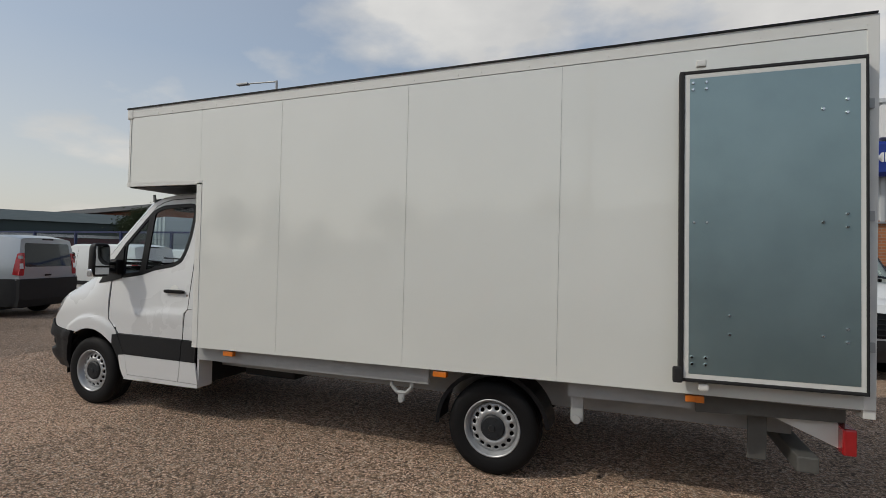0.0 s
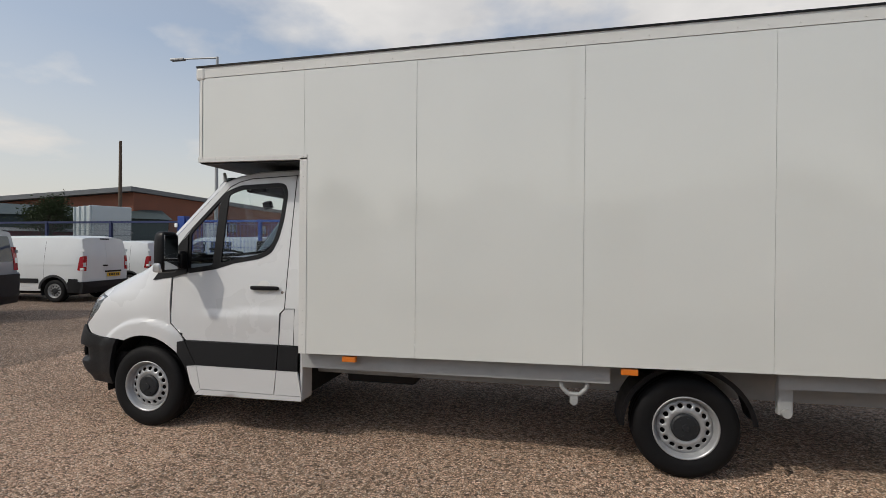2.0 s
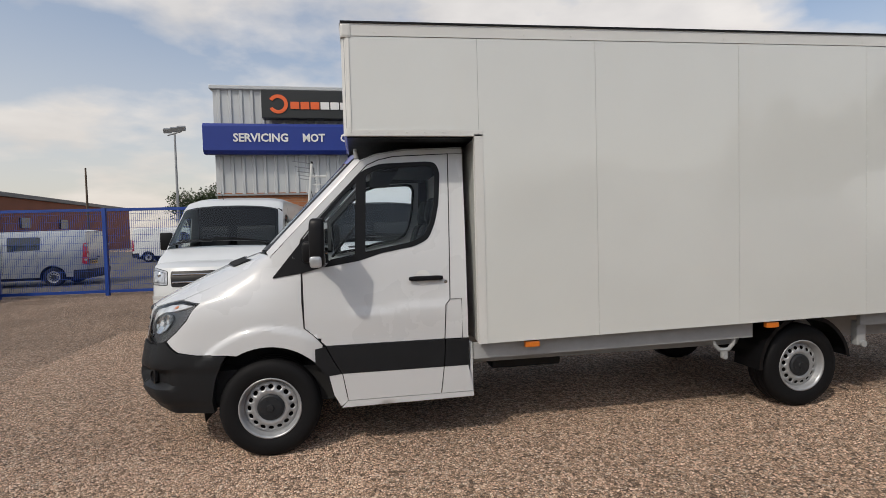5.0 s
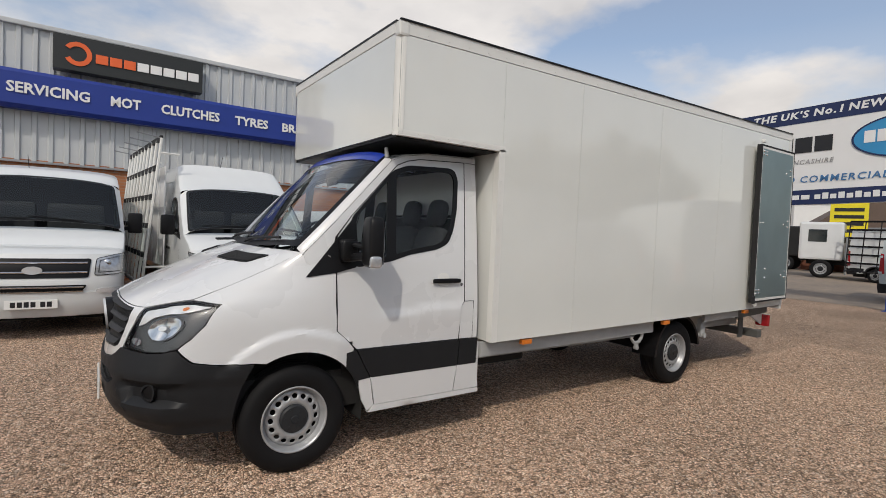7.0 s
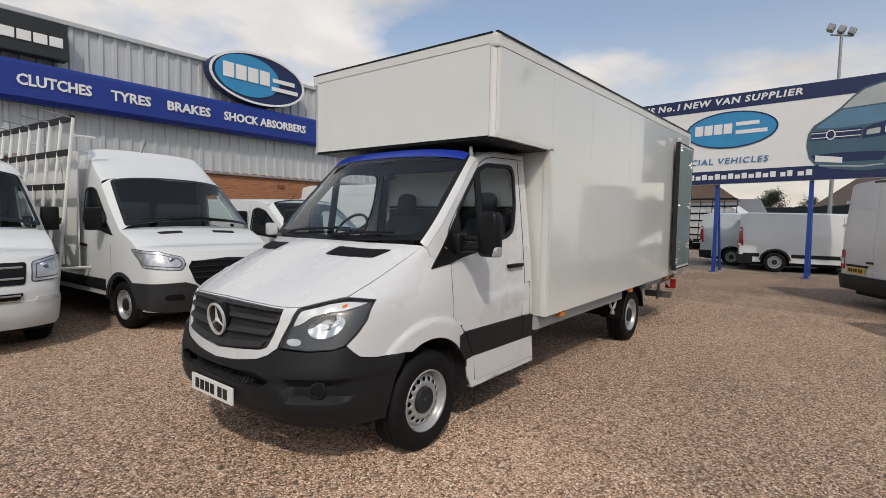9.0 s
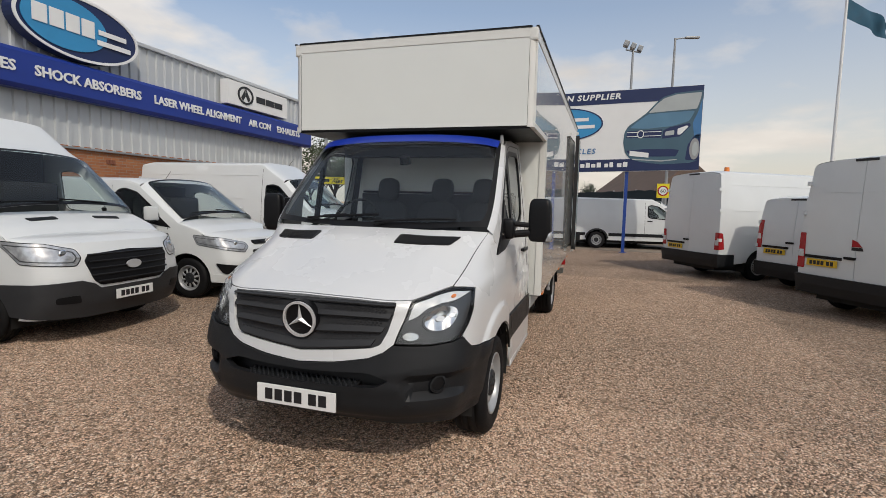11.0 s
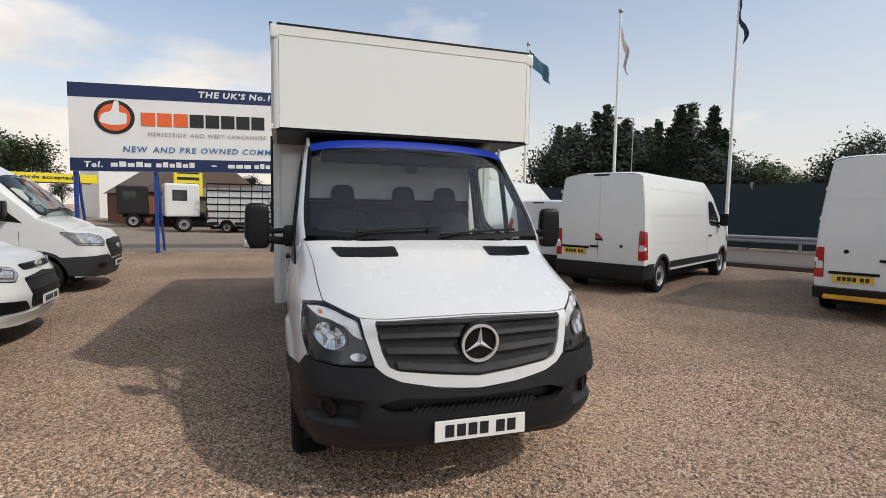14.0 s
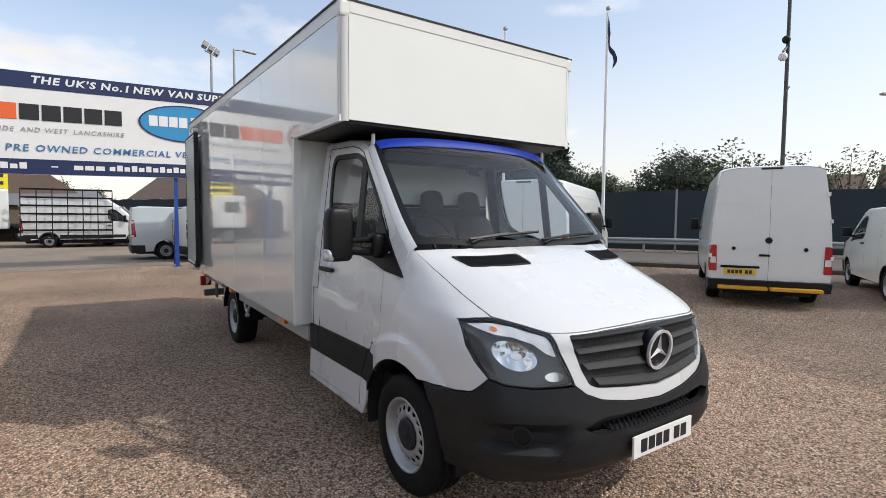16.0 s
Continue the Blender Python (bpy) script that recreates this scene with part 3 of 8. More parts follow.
def service_building():
    b = empty("service_building", "grey clad workshop building with orange brick base and blue fascia", "building", m=BM, kind="structure")
    part("brick_wall", box(0.12, 19.6, 0.06, 12, 0, 2.83), BRICK, b, "orange-brown brickwork base")
    part("wall", box(0.1, 19.64, 0.10, 12.0, 2.83, 5.8), CLAD, b)
    part("cladding", cladding(0.08, 19.66, 2.80, 5.8, 0.085), CLAD, b, "grey vertical profiled steel cladding")
    part("drip_flashing", box(0.06, 19.68, -0.02, 0.1, 2.75, 2.80), GALV_POLE, b)
    part("roof", box(0.0, 19.72, -0.03, 12.05, 5.8, 5.91, 0.02), CLAD, b, "pale grey parapet capping")
    for x in (3.85, 10.2):
        bm = bmesh.new()
        for i in range(3):
            add_box(bm, x + 0.09 * i, x + 0.09 * i + 0.07, 0.035, 0.07, 2.45, 2.56, 0.0)
        part("air_brick", bm, FARWALL, b)
    fascia = part("fascia", panel_fascia(), SIGN_BLUE, b, "bright blue boxed fascia with white lettering")
    words = (("SERVICING", 0.68, 2.17), ("MOT", 2.58, 3.20), ("CLUTCHES", 3.64, 5.0), ("TYRES", 5.39, 6.27), ("BRAKES", 6.67, 7.80),
             ("SHOCK ABSORBERS", 8.19, 10.96), ("LASER WHEEL ALIGNMENT", 11.40, 15.08), ("AIR CON", 15.48, 16.77), ("EXHAUSTS", 17.19, 18.77))
    for w, a, c in words:
        bm = fit_width(text_bm(w, 0.3, 0.012, bold=0.008), c - a, (a + c) / 2, 4.355, -0.365, 0.24)
        part("lettering", bm, SIGN_WHITE, fascia)
    # black sign with an orange roundel and a row of block shapes for the brand
    s = part("dark_sign", box(1.47, 4.57, -0.34, -0.02, 4.92, 5.71, 0.01), SIGN_BLACK, b, "black box sign with orange and white brand shapes")
    bm = bmesh.new()
    add_ring(bm, 1.93, 5.31, 0.17, 0.27, -0.365, 0.02, start=-150, end=150)
    part("roundel", bm, SIGN_ORANGE, s)
    blocks(s, 2.27, 4.47, 5.17, 5.38, -0.37, 8, ((3, SIGN_ORANGE), (5, SIGN_WHITE)), gap=0.035)
    # blue oval sign
    o = part("oval_sign", oval(9.33, 5.58, 1.56, 0.74, -0.36, 0.30), SIGN_NAVY, b, "dark blue oval sign with pale rim")
    part("oval_rim", oval_ring(9.33, 5.58, 1.56, 0.74, 1.49, 0.68, -0.385, 0.03), SIGN_WHITE, o)
    part("oval_field", oval(8.95, 5.60, 1.02, 0.58, -0.385, 0.02), SIGN_SKY, o)
    blocks(o, 8.15, 9.62, 5.44, 5.85, -0.41, 4, ((4, SIGN_WHITE),), gap=0.05)
    bars(o, 9.72, 10.50, 5.65, 0.12, -0.41, SIGN_WHITE)
    bars(o, 9.68, 10.62, 5.40, 0.12, -0.41, SIGN_WHITE)
    # white maker sign
    w = part("white_sign", box(14.45, 17.88, -0.34, -0.02, 4.85, 5.66, 0.01), SIGN_WHITE, b, "white box sign with dark brand shapes")
    part("sign_ring", oval_ring(15.35, 5.26, 0.42, 0.31, 0.34, 0.24, -0.365, 0.02), INK, w)
    bm = bmesh.new()
    for sgn in (-1, 1):
        add_panel(bm, [(15.35 + sgn * 0.02, 5.48), (15.35 + sgn * 0.24, 5.16), (15.35 + sgn * 0.14, 5.06), (15.35 + sgn * 0.01, 5.24)], lambda u, v: (u, -0.36, v), out=(0, -1, 0), step=0.3)
    part("sign_emblem", bm, INK, w)
    blocks(w, 15.95, 17.55, 5.14, 5.36, -0.36, 3, ((3, INK),), gap=0.04)
    return b


def panel_fascia():
    bm = bmesh.new()
    prof = [(-0.02, 3.91), (-0.27, 3.91), (-0.35, 4.0), (-0.35, 4.68), (-0.30, 4.76), (-0.02, 4.76)]
    a = [bm.verts.new((-0.13, y, z)) for y, z in prof]
    b = [bm.verts.new((19.72, y, z)) for y, z in prof]
    for i in range(len(prof)):
        j = (i + 1) % len(prof)
        bm.faces.new((a[i], b[i], b[j], a[j]))
    bm.faces.new(a)
    bm.faces.new(b[::-1])
    bmesh.ops.recalc_face_normals(bm, faces=bm.faces)
    return bm


def add_ring(bm, cx, cz, r0, r1, y, t, start=0, end=360, sx=1.0, seg=40):
    pts = []
    for i in range(seg + 1):
        a = radians(start + (end - start) * i / seg)
        pts.append((math.cos(a), math.sin(a)))
    rows = [[bm.verts.new((cx + r * c * sx, yy, cz + r * s)) for c, s in pts] for r, yy in ((r0, y), (r1, y), (r1, y + t), (r0, y + t))]
    for k in range(4):
        a, b = rows[k], rows[(k + 1) % 4]
        for i in range(seg):
            bm.faces.new((a[i], a[i + 1], b[i + 1], b[i]))
    bmesh.ops.recalc_face_normals(bm, faces=bm.faces)


def oval_ring(cx, cz, rx, rz, rx2, rz2, y, t, seg=56):
    bm = bmesh.new()
    ang = [2 * math.pi * i / seg for i in range(seg)]
    rows = [[bm.verts.new((cx + a * math.cos(g), yy, cz + b * math.sin(g))) for g in ang] for a, b, yy in ((rx2, rz2, y), (rx, rz, y), (rx, rz, y + t), (rx2, rz2, y + t))]
    for k in range(4):
        for i in range(seg):
            j = (i + 1) % seg
            bm.faces.new((rows[k][i], rows[k][j], rows[(k + 1) % 4][j], rows[(k + 1) % 4][i]))
    bmesh.ops.recalc_face_normals(bm, faces=bm.faces)
    return bm


def oval(cx, cz, rx, rz, y, t, seg=56):
    bm = bmesh.new()
    f = [bm.verts.new((cx + rx * math.cos(2 * math.pi * i / seg), y, cz + rz * math.sin(2 * math.pi * i / seg))) for i in range(seg)]
    k = [bm.verts.new(v.co + Vector((0, t, 0))) for v in f]
    bm.faces.new(f)
    bm.faces.new(k[::-1])
    for i in range(seg):
        j = (i + 1) % seg
        bm.faces.new((f[i], k[i], k[j], f[j]))
    bmesh.ops.recalc_face_normals(bm, faces=bm.faces)
    return bm


def blocks(parent, x0, x1, z0, z1, y, n, runs, gap=0.04):
    """A row of plain rounded blocks in place of a brand's lettering."""
    w = (x1 - x0 + gap) / n
    i = 0
    for k, mat in runs:
        bm = bmesh.new()
        for _ in range(k):
            a = x0 + i * w
            tall = 0.0
            add_box(bm, a, a + w - gap, y, y + 0.02, z0, z1 + tall, 0.009)
            i += 1
        part("brand_shape", bm, mat, parent)


def bars(parent, x0, x1, z, h, y, mat, name="plain_bar"):
    part(name, box(x0, x1, y, y + 0.008, z - h / 2, z + h / 2, 0.003), mat, parent)


service_building()

# ---- billboard ----
# local x runs along the board, the face looks to local -y; the board climbs a little to its far end
BB = Matrix.Translation((10.75, 12.85, 0)) @ Matrix.Rotation(math.atan2(0.65 - 12.85, 10.55 - 10.75), 4, "Z")
CLIMB = Matrix.Identity(4)
CLIMB[2][0] = 0.0225


def board_part(name, bm, mat, parent, label=""):
    bmesh.ops.transform(bm, matrix=CLIMB, verts=bm.verts)
    return part(name, bm, mat, parent, label)


def row_words(line, a, c, z, h, mat, shear, bold, parent):
    """One lettering part a word, spread over the stretch from a to c."""
    words = line.split()
    made = [text_bm(w, 0.3, 0.004, 1.18, shear, bold) for w in words]
    wide = [max(v.co.x for v in b.verts) - min(v.co.x for v in b.verts) for b in made]
    gap = 0.13 * sum(wide) / len(wide)
    k = (c - a) / (sum(wide) + gap * (len(words) - 1))
    x = a
    for b, w in zip(made, wide):
        board_part("lettering", fit_width(b, w * k, x + w * k / 2, z, -0.056, h), mat, parent)
        x += (w + gap) * k


def billboard():
    b = empty("billboard", "large white billboard with navy bands on blue steel legs", "billboard", m=BB)
    L, z0, z1 = 12.2, 2.70, 5.55

    def flat(pts, y, r=0.0):
        return panel(rounded(pts, r) if r else pts, lambda u, v: (u, y, v), out=(0, -1, 0), step=0.6, thick=0.004)
    face = board_part("board", box(0, L, -0.04, 0.04, z0, z1), SIGN_WHITE, b, "white printed board")
    board_part("top_band", box(0, L, -0.05, -0.0405, 5.09, 5.54), SIGN_NAVY, face, "navy band with white lettering")
    board_part("bottom_band", box(0, L, -0.05, -0.0405, 2.71, 3.13), SIGN_NAVY, face, "navy band with white contact lines")
    for w, a, c, z, h, mat, sh, bold in (("THE UK'S No.1  NEW VAN SUPPLIER", 3.85, 9.57, 5.345, 0.21, SIGN_WHITE, 0.15, 0.01), ("MERSEYSIDE AND WEST LANCASHIRE", 2.27, 6.03, 3.95, 0.13, SIGN_GREY, 0.2, 0.0),
                                         ("NEW AND PRE OWNED COMMERCIAL VEHICLES", 1.53, 8.79, 3.44, 0.19, SIGN_MID, 0.12, 0.004)):
        row_words(w, a, c, z, h, mat, sh, bold, face)
    row_words("Tel.", 0.40, 0.93, 2.925, 0.20, SIGN_WHITE, 0.12, 0.012, face)
    for a, c, n in ((1.16, 2.35, 5), (2.5, 3.68, 6), (4.22, 4.38, 1), (4.75, 5.50, 3), (5.62, 9.0, 18), (9.12, 9.42, 2), (9.55, 9.90, 2)):
        w = (c - a + 0.045) / n
        for i in range(n):
            high = 0.0 if n in (1, 3) or i % 4 in (0, 2) else 0.045
            board_part("plain_bar", box(a + w * i, a + w * (i + 1) - 0.045, -0.058, -0.05, 2.855 if n > 1 else 2.91, 2.985 + high if n > 1 else 2.95, 0.006), SIGN_WHITE, face)
    # roundel with a plain pale shape
    board_part("roundel", oval(1.31, 4.47, 0.59, 0.55, -0.056, 0.012), INK, face)
    board_part("roundel_field", oval(1.31, 4.47, 0.47, 0.44, -0.064, 0.012), SIGN_ORANGE, face)
    board_part("pale_shape", flat([(0.86, 4.30), (0.95, 4.58), (1.22, 4.66), (1.32, 5.02), (1.46, 4.98), (1.44, 4.64), (1.68, 4.60), (1.66, 4.26), (1.25, 4.20)], -0.07, 0.08), SIGN_WHITE, face)
    w, gap, heights = 3.95 / 8, 0.06, (0.0, 0.0, 0.0)
    for i in range(8):
        x = 2.08 + i * w
        board_part("brand_shape", box(x, x + w - gap, -0.06, -0.045, 4.22, 4.66 + heights[i % 3], 0.006), SIGN_ORANGE if i < 3 else INK, face)
    # blue oval
    o = board_part("oval_badge", oval(7.70, 4.42, 1.30, 0.58, -0.06, 0.018), SIGN_SKY, face, "blue oval badge with white rim")
    board_part("oval_rim", oval_ring(7.70, 4.42, 1.30, 0.58, 1.25, 0.54, -0.066, 0.02), SIGN_NAVY, o)
    for i in range(4):
        board_part("brand_shape", box(6.68 + 0.28 * i, 6.92 + 0.28 * i, -0.07, -0.06, 4.30, 4.62, 0.006), SIGN_WHITE, o)
    board_part("plain_bar", box(7.86, 8.50, -0.07, -0.06, 4.52, 4.64, 0.004), SIGN_WHITE, o)
    board_part("plain_bar", box(7.86, 8.72, -0.07, -0.06, 4.26, 4.38, 0.004), SIGN_WHITE, o)
    # printed picture of a blue van, flat on the board
    p = board_part("printed_van", flat([(9.80, 3.35), (9.72, 3.70), (9.74, 4.05), (9.86, 4.28), (10.15, 4.48), (10.45, 4.72), (10.72, 5.02), (10.95, 5.22), (11.35, 5.33), (12.19, 5.38), (12.19, 3.05), (11.9, 2.95), (11.0, 2.92), (10.3, 3.02), (9.95, 3.15)], -0.054, 0.06), PRINT_BLUE, face, "printed blue van picture")
    board_part("printed_screen", flat([(10.50, 4.70), (10.76, 4.99), (10.98, 5.17), (11.36, 5.28), (12.15, 5.31), (12.10, 5.02), (12.02, 4.76), (11.4, 4.74)], -0.058, 0.06), PRINT_PALE, p)
    board_part("printed_bonnet", flat([(9.90, 4.20), (10.2, 4.45), (10.50, 4.66), (11.4, 4.69), (11.98, 4.70), (11.80, 4.36), (11.3, 4.22), (10.5, 4.16)], -0.058, 0.08), PRINT_SKY, p)
    board_part("printed_flank", flat([(12.08, 4.70), (12.17, 5.10), (12.19, 3.85), (12.02, 3.60), (11.92, 4.30)], -0.058, 0.03), SIGN_MID, p)
    board_part("printed_grille", flat([(9.80, 3.86), (10.95, 3.84), (10.98, 4.12), (9.84, 4.10)], -0.058, 0.03), SIGN_NAVY, p)
    for z in (3.90, 4.04):
        board_part("printed_bar", box(9.83, 10.95, -0.063, -0.058, z, z + 0.022), SIGN_WHITE, p)
    board_part("printed_roundel", oval(10.28, 3.98, 0.11, 0.14, -0.066, 0.008), SIGN_WHITE, p)
    board_part("printed_roundel", oval(10.28, 3.98, 0.085, 0.11, -0.069, 0.006), SIGN_NAVY, p)
    board_part("printed_lamp", flat([(10.98, 3.80), (11.55, 3.86), (11.86, 4.20), (11.84, 4.30), (11.2, 4.18), (11.0, 4.08)], -0.058, 0.03), SIGN_NAVY, p)
    board_part("printed_lens", flat([(11.46, 3.92), (11.56, 3.92), (11.80, 4.18), (11.74, 4.22), (11.46, 4.12)], -0.063, 0.03), SIGN_WHITE, p)
    board_part("printed_lens", flat([(11.06, 3.90), (11.36, 3.92), (11.36, 4.08), (11.08, 4.04)], -0.063, 0.04), PRINT_PALE, p)
    board_part("printed_bumper", flat([(9.82, 3.42), (10.4, 3.46), (11.3, 3.44), (11.55, 3.40), (11.45, 3.18), (10.6, 3.20), (10.0, 3.24)], -0.058, 0.05), SIGN_NAVY, p)
    board_part("printed_lip", flat([(10.05, 3.10), (11.0, 3.02), (11.5, 3.06), (11.48, 3.09), (11.0, 3.055), (10.06, 3.135)], -0.058), PRINT_PALE, p)
    board_part("printed_plate", flat([(9.95, 3.24), (10.58, 3.16), (10.58, 3.32), (9.95, 3.42)], -0.063), SIGN_WHITE, p)
    board_part("printed_arch", flat([(11.75, 3.05), (11.80, 3.55), (11.98, 3.86), (12.19, 3.95), (12.19, 3.02)], -0.058, 0.06), SIGN_NAVY, p)
    board_part("printed_wheel", oval(12.02, 3.42, 0.155, 0.36, -0.064, 0.008), SIGN_GREY, p)
    board_part("printed_hub", oval(12.04, 3.42, 0.09, 0.24, -0.069, 0.006), PRINT_PALE, p)
    for x in (0.1, 2.45, 7.4, 9.9):
        leg = bmesh.new()
        add_box(leg, x - 0.055, x + 0.055, 0.05, 0.16, 0, 5.4, 0.006)
        add_rod(leg, (x + 0.02, 0.12, 2.9), (x + 0.02, 1.0, 0.0), 0.045, seg=6)
        add_box(leg, x - 0.12, x + 0.12, 0.0, 0.22, 0, 0.02)
        part("leg", leg, POST_BLUE, b, "blue painted steel leg with raking strut")
    return b


billboard()


# ---- vehicles ----
def lerp_curve(pts, x):
    """Height of a polyline of (x, z) at x."""
    for (a, b), (c, d) in zip(pts, pts[1:]):
        if x <= c:
            return b + (d - b) * max(0, (x - a)) / (c - a) if c > a else d
    return pts[-1][1]


class Shape:
    """Side lines and surfaces of a van: x runs back from the front, y to its right, z up."""

    def __init__(s, L, W, nose, hood, pillar, roof, waist=1.05, tumble=0.10, taper=0.12, taper_x=1.0, nose_bulge=0.33, hood_bulge=0.07,
                 screen_bulge=0.16, roof_bulge=0.12, n_nose=2.4, belly=0.05):
        s.L, s.W, s.nose, s.hood, s.pillar, s.roof = L, W, nose, hood, pillar, roof
        s.waist, s.tumble, s.taper, s.taper_x, s.belly = waist, tumble, taper, taper_x, belly
        s.nb, s.hb, s.sb, s.rb, s.nn = nose_bulge, hood_bulge, screen_bulge, roof_bulge, n_nose
        s.arch, s.lean = None, 1.6

    def half(s, x, z):
        y = s.W
        if z > s.waist:
            y -= s.tumble * (z - s.waist) ** s.lean
        if z < 0.62:
            y -= s.belly * ((0.62 - z) / 0.62) ** 1.5
        if x < s.taper_x:
            y -= s.taper * ((s.taper_x - x) / s.taper_x) ** 2.0
        if x > s.L - 0.3:
            y -= 0.035 * ((x - s.L + 0.3) / 0.3) ** 2
        return y

    def flank(s, side, off=0.0):
        return lambda x, z: (x, side * (s.half(x, z) + off), z)

    def bow(s, y, edge, n):
        t = min(1.0, abs(y) / edge)
        return (1 - t ** n) ** (1 / n)

    def nose_x(s, y, z, off=0.0):
        xc = lerp_curve([(b, a) for a, b in s.nose], z)
        e = s.half(xc, z)
        return xc - s.nb * s.bow(y, e, s.nn) - off

    def nose_at(s, off=0.0):
        return lambda y, z: (s.nose_x(y, z, off), y, z)

    def edge_x(s, z):
        return lerp_curve([(b, a) for a, b in s.nose], z)

    def ny(s, y, z):
        """Girth parameter of a point on the nose: 0 in the middle, 1 where the flank begins."""
        e = s.half(s.edge_x(z), z)
        return math.asin(max(-1.0, min(1.0, y / e))) / (math.pi / 2)

    def fx(s, x, z):
        """Girth parameter of a point x behind the front."""
        xc = s.edge_x(z)
        if x >= xc:
            return 1.0 + x - xc
        f = min(1.0, (xc - x) / s.nb)
        return math.asin((1 - f ** s.nn) ** (1 / s.nn)) / (math.pi / 2)

    def wrap(s, a, z):
        sg, a = (1, a) if a >= 0 else (-1, -a)
        xc = s.edge_x(z)
        if a <= 1:
            x, y = 0, s.half(xc, z) * math.sin(a * math.pi / 2)
            x = xc - s.nb * s.bow(y, s.half(xc, z), s.nn)
        else:
            x = xc + a - 1
            y = s.half(x, z)
        return Vector((x, sg * (y + s.flare(x, z)), z))

    def flare(s, x, z):
        """Swelling of the wing round the wheel."""
        if not s.arch:
            return 0.0
        cx, cz, r, out = s.arch
        d = math.hypot(x - cx, z - cz)
        k = max(0.0, min(1.0, (r + 0.125 - d) / 0.055))
        k2 = max(0.0, min(1.0, (x - (cx - r - 0.10)) / 0.14)) * max(0.0, min(1.0, (cx + r + 0.03 - x) / 0.05))
        return out * k * k * (3 - 2 * k) * k2 * k2 * (3 - 2 * k2)

    def wrap_at(s, off=0.0):
        def f(a, z, h=0.012):
            p = s.wrap(a, z)
            n = (s.wrap(a, z + h) - s.wrap(a, z - h)).cross(s.wrap(a + h, z) - s.wrap(a - h, z))
            return tuple(p + n.normalized() * off)
        return f

    def hood_at(s, off=0.0):
        def f(x, y):
            z = lerp_curve(s.hood, x)
            return (x, y, z + s.hb * s.bow(y, s.half(x, z), 2.6) + off)
        return f

    def screen_at(s, off=0.0):
        """u runs 0..1 up the pillar, v is -1..1 across."""
        (x0, z0), (x1, z1) = s.pillar[0], s.pillar[-1]
        L = math.hypot(x1 - x0, z1 - z0)
        nx, nz = -(z1 - z0) / L, (x1 - x0) / L

        def f(v, u):
            x, z = x0 + (x1 - x0) * u, z0 + (z1 - z0) * u
            e = s.half(x, z)
            b = s.sb * s.bow(v, 1.0, 2.3) + off
            return (x + nx * b, v * e, z + nz * b)
        return f

    def cap(s, edge, bulge, n, lift, seg=22, sub=4):
        """A sheet from side edge to side edge over the given side line; bulge points along lift (x, z)."""
        bm = bmesh.new()
        line = []
        for (a, b), (c, d) in zip(edge, edge[1:]):
            for i in range(sub):
                line.append((a + (c - a) * i / sub, b + (d - b) * i / sub))
        line.append(edge[-1])
        rows = []
        for k, (x, z) in enumerate(line):
            e = s.half(x, z)
            bl = bulge(k / (len(line) - 1)) if callable(bulge) else bulge
            row = []
            for j in range(seg + 1):
                t = math.sin((j / seg * 2 - 1) * math.pi / 2)
                f = (1 - abs(t) ** n) ** (1 / n) if abs(t) < 1 else 0.0
                row.append(bm.verts.new((x + lift[0] * bl * f, e * t, z + lift[1] * bl * f)))
            rows.append(row)
        for a, b in zip(rows, rows[1:]):
            for j in range(seg):
                bm.faces.new((a[j], a[j + 1], b[j + 1], b[j]))
        for f in bm.faces:
            f.normal_update()
        want = Vector((lift[0], 0, lift[1]))
        if sum((f.normal for f in bm.faces), Vector()).dot(want) < 0:
            bmesh.ops.reverse_faces(bm, faces=bm.faces)
        return bm


WHEEL_DATA = {}


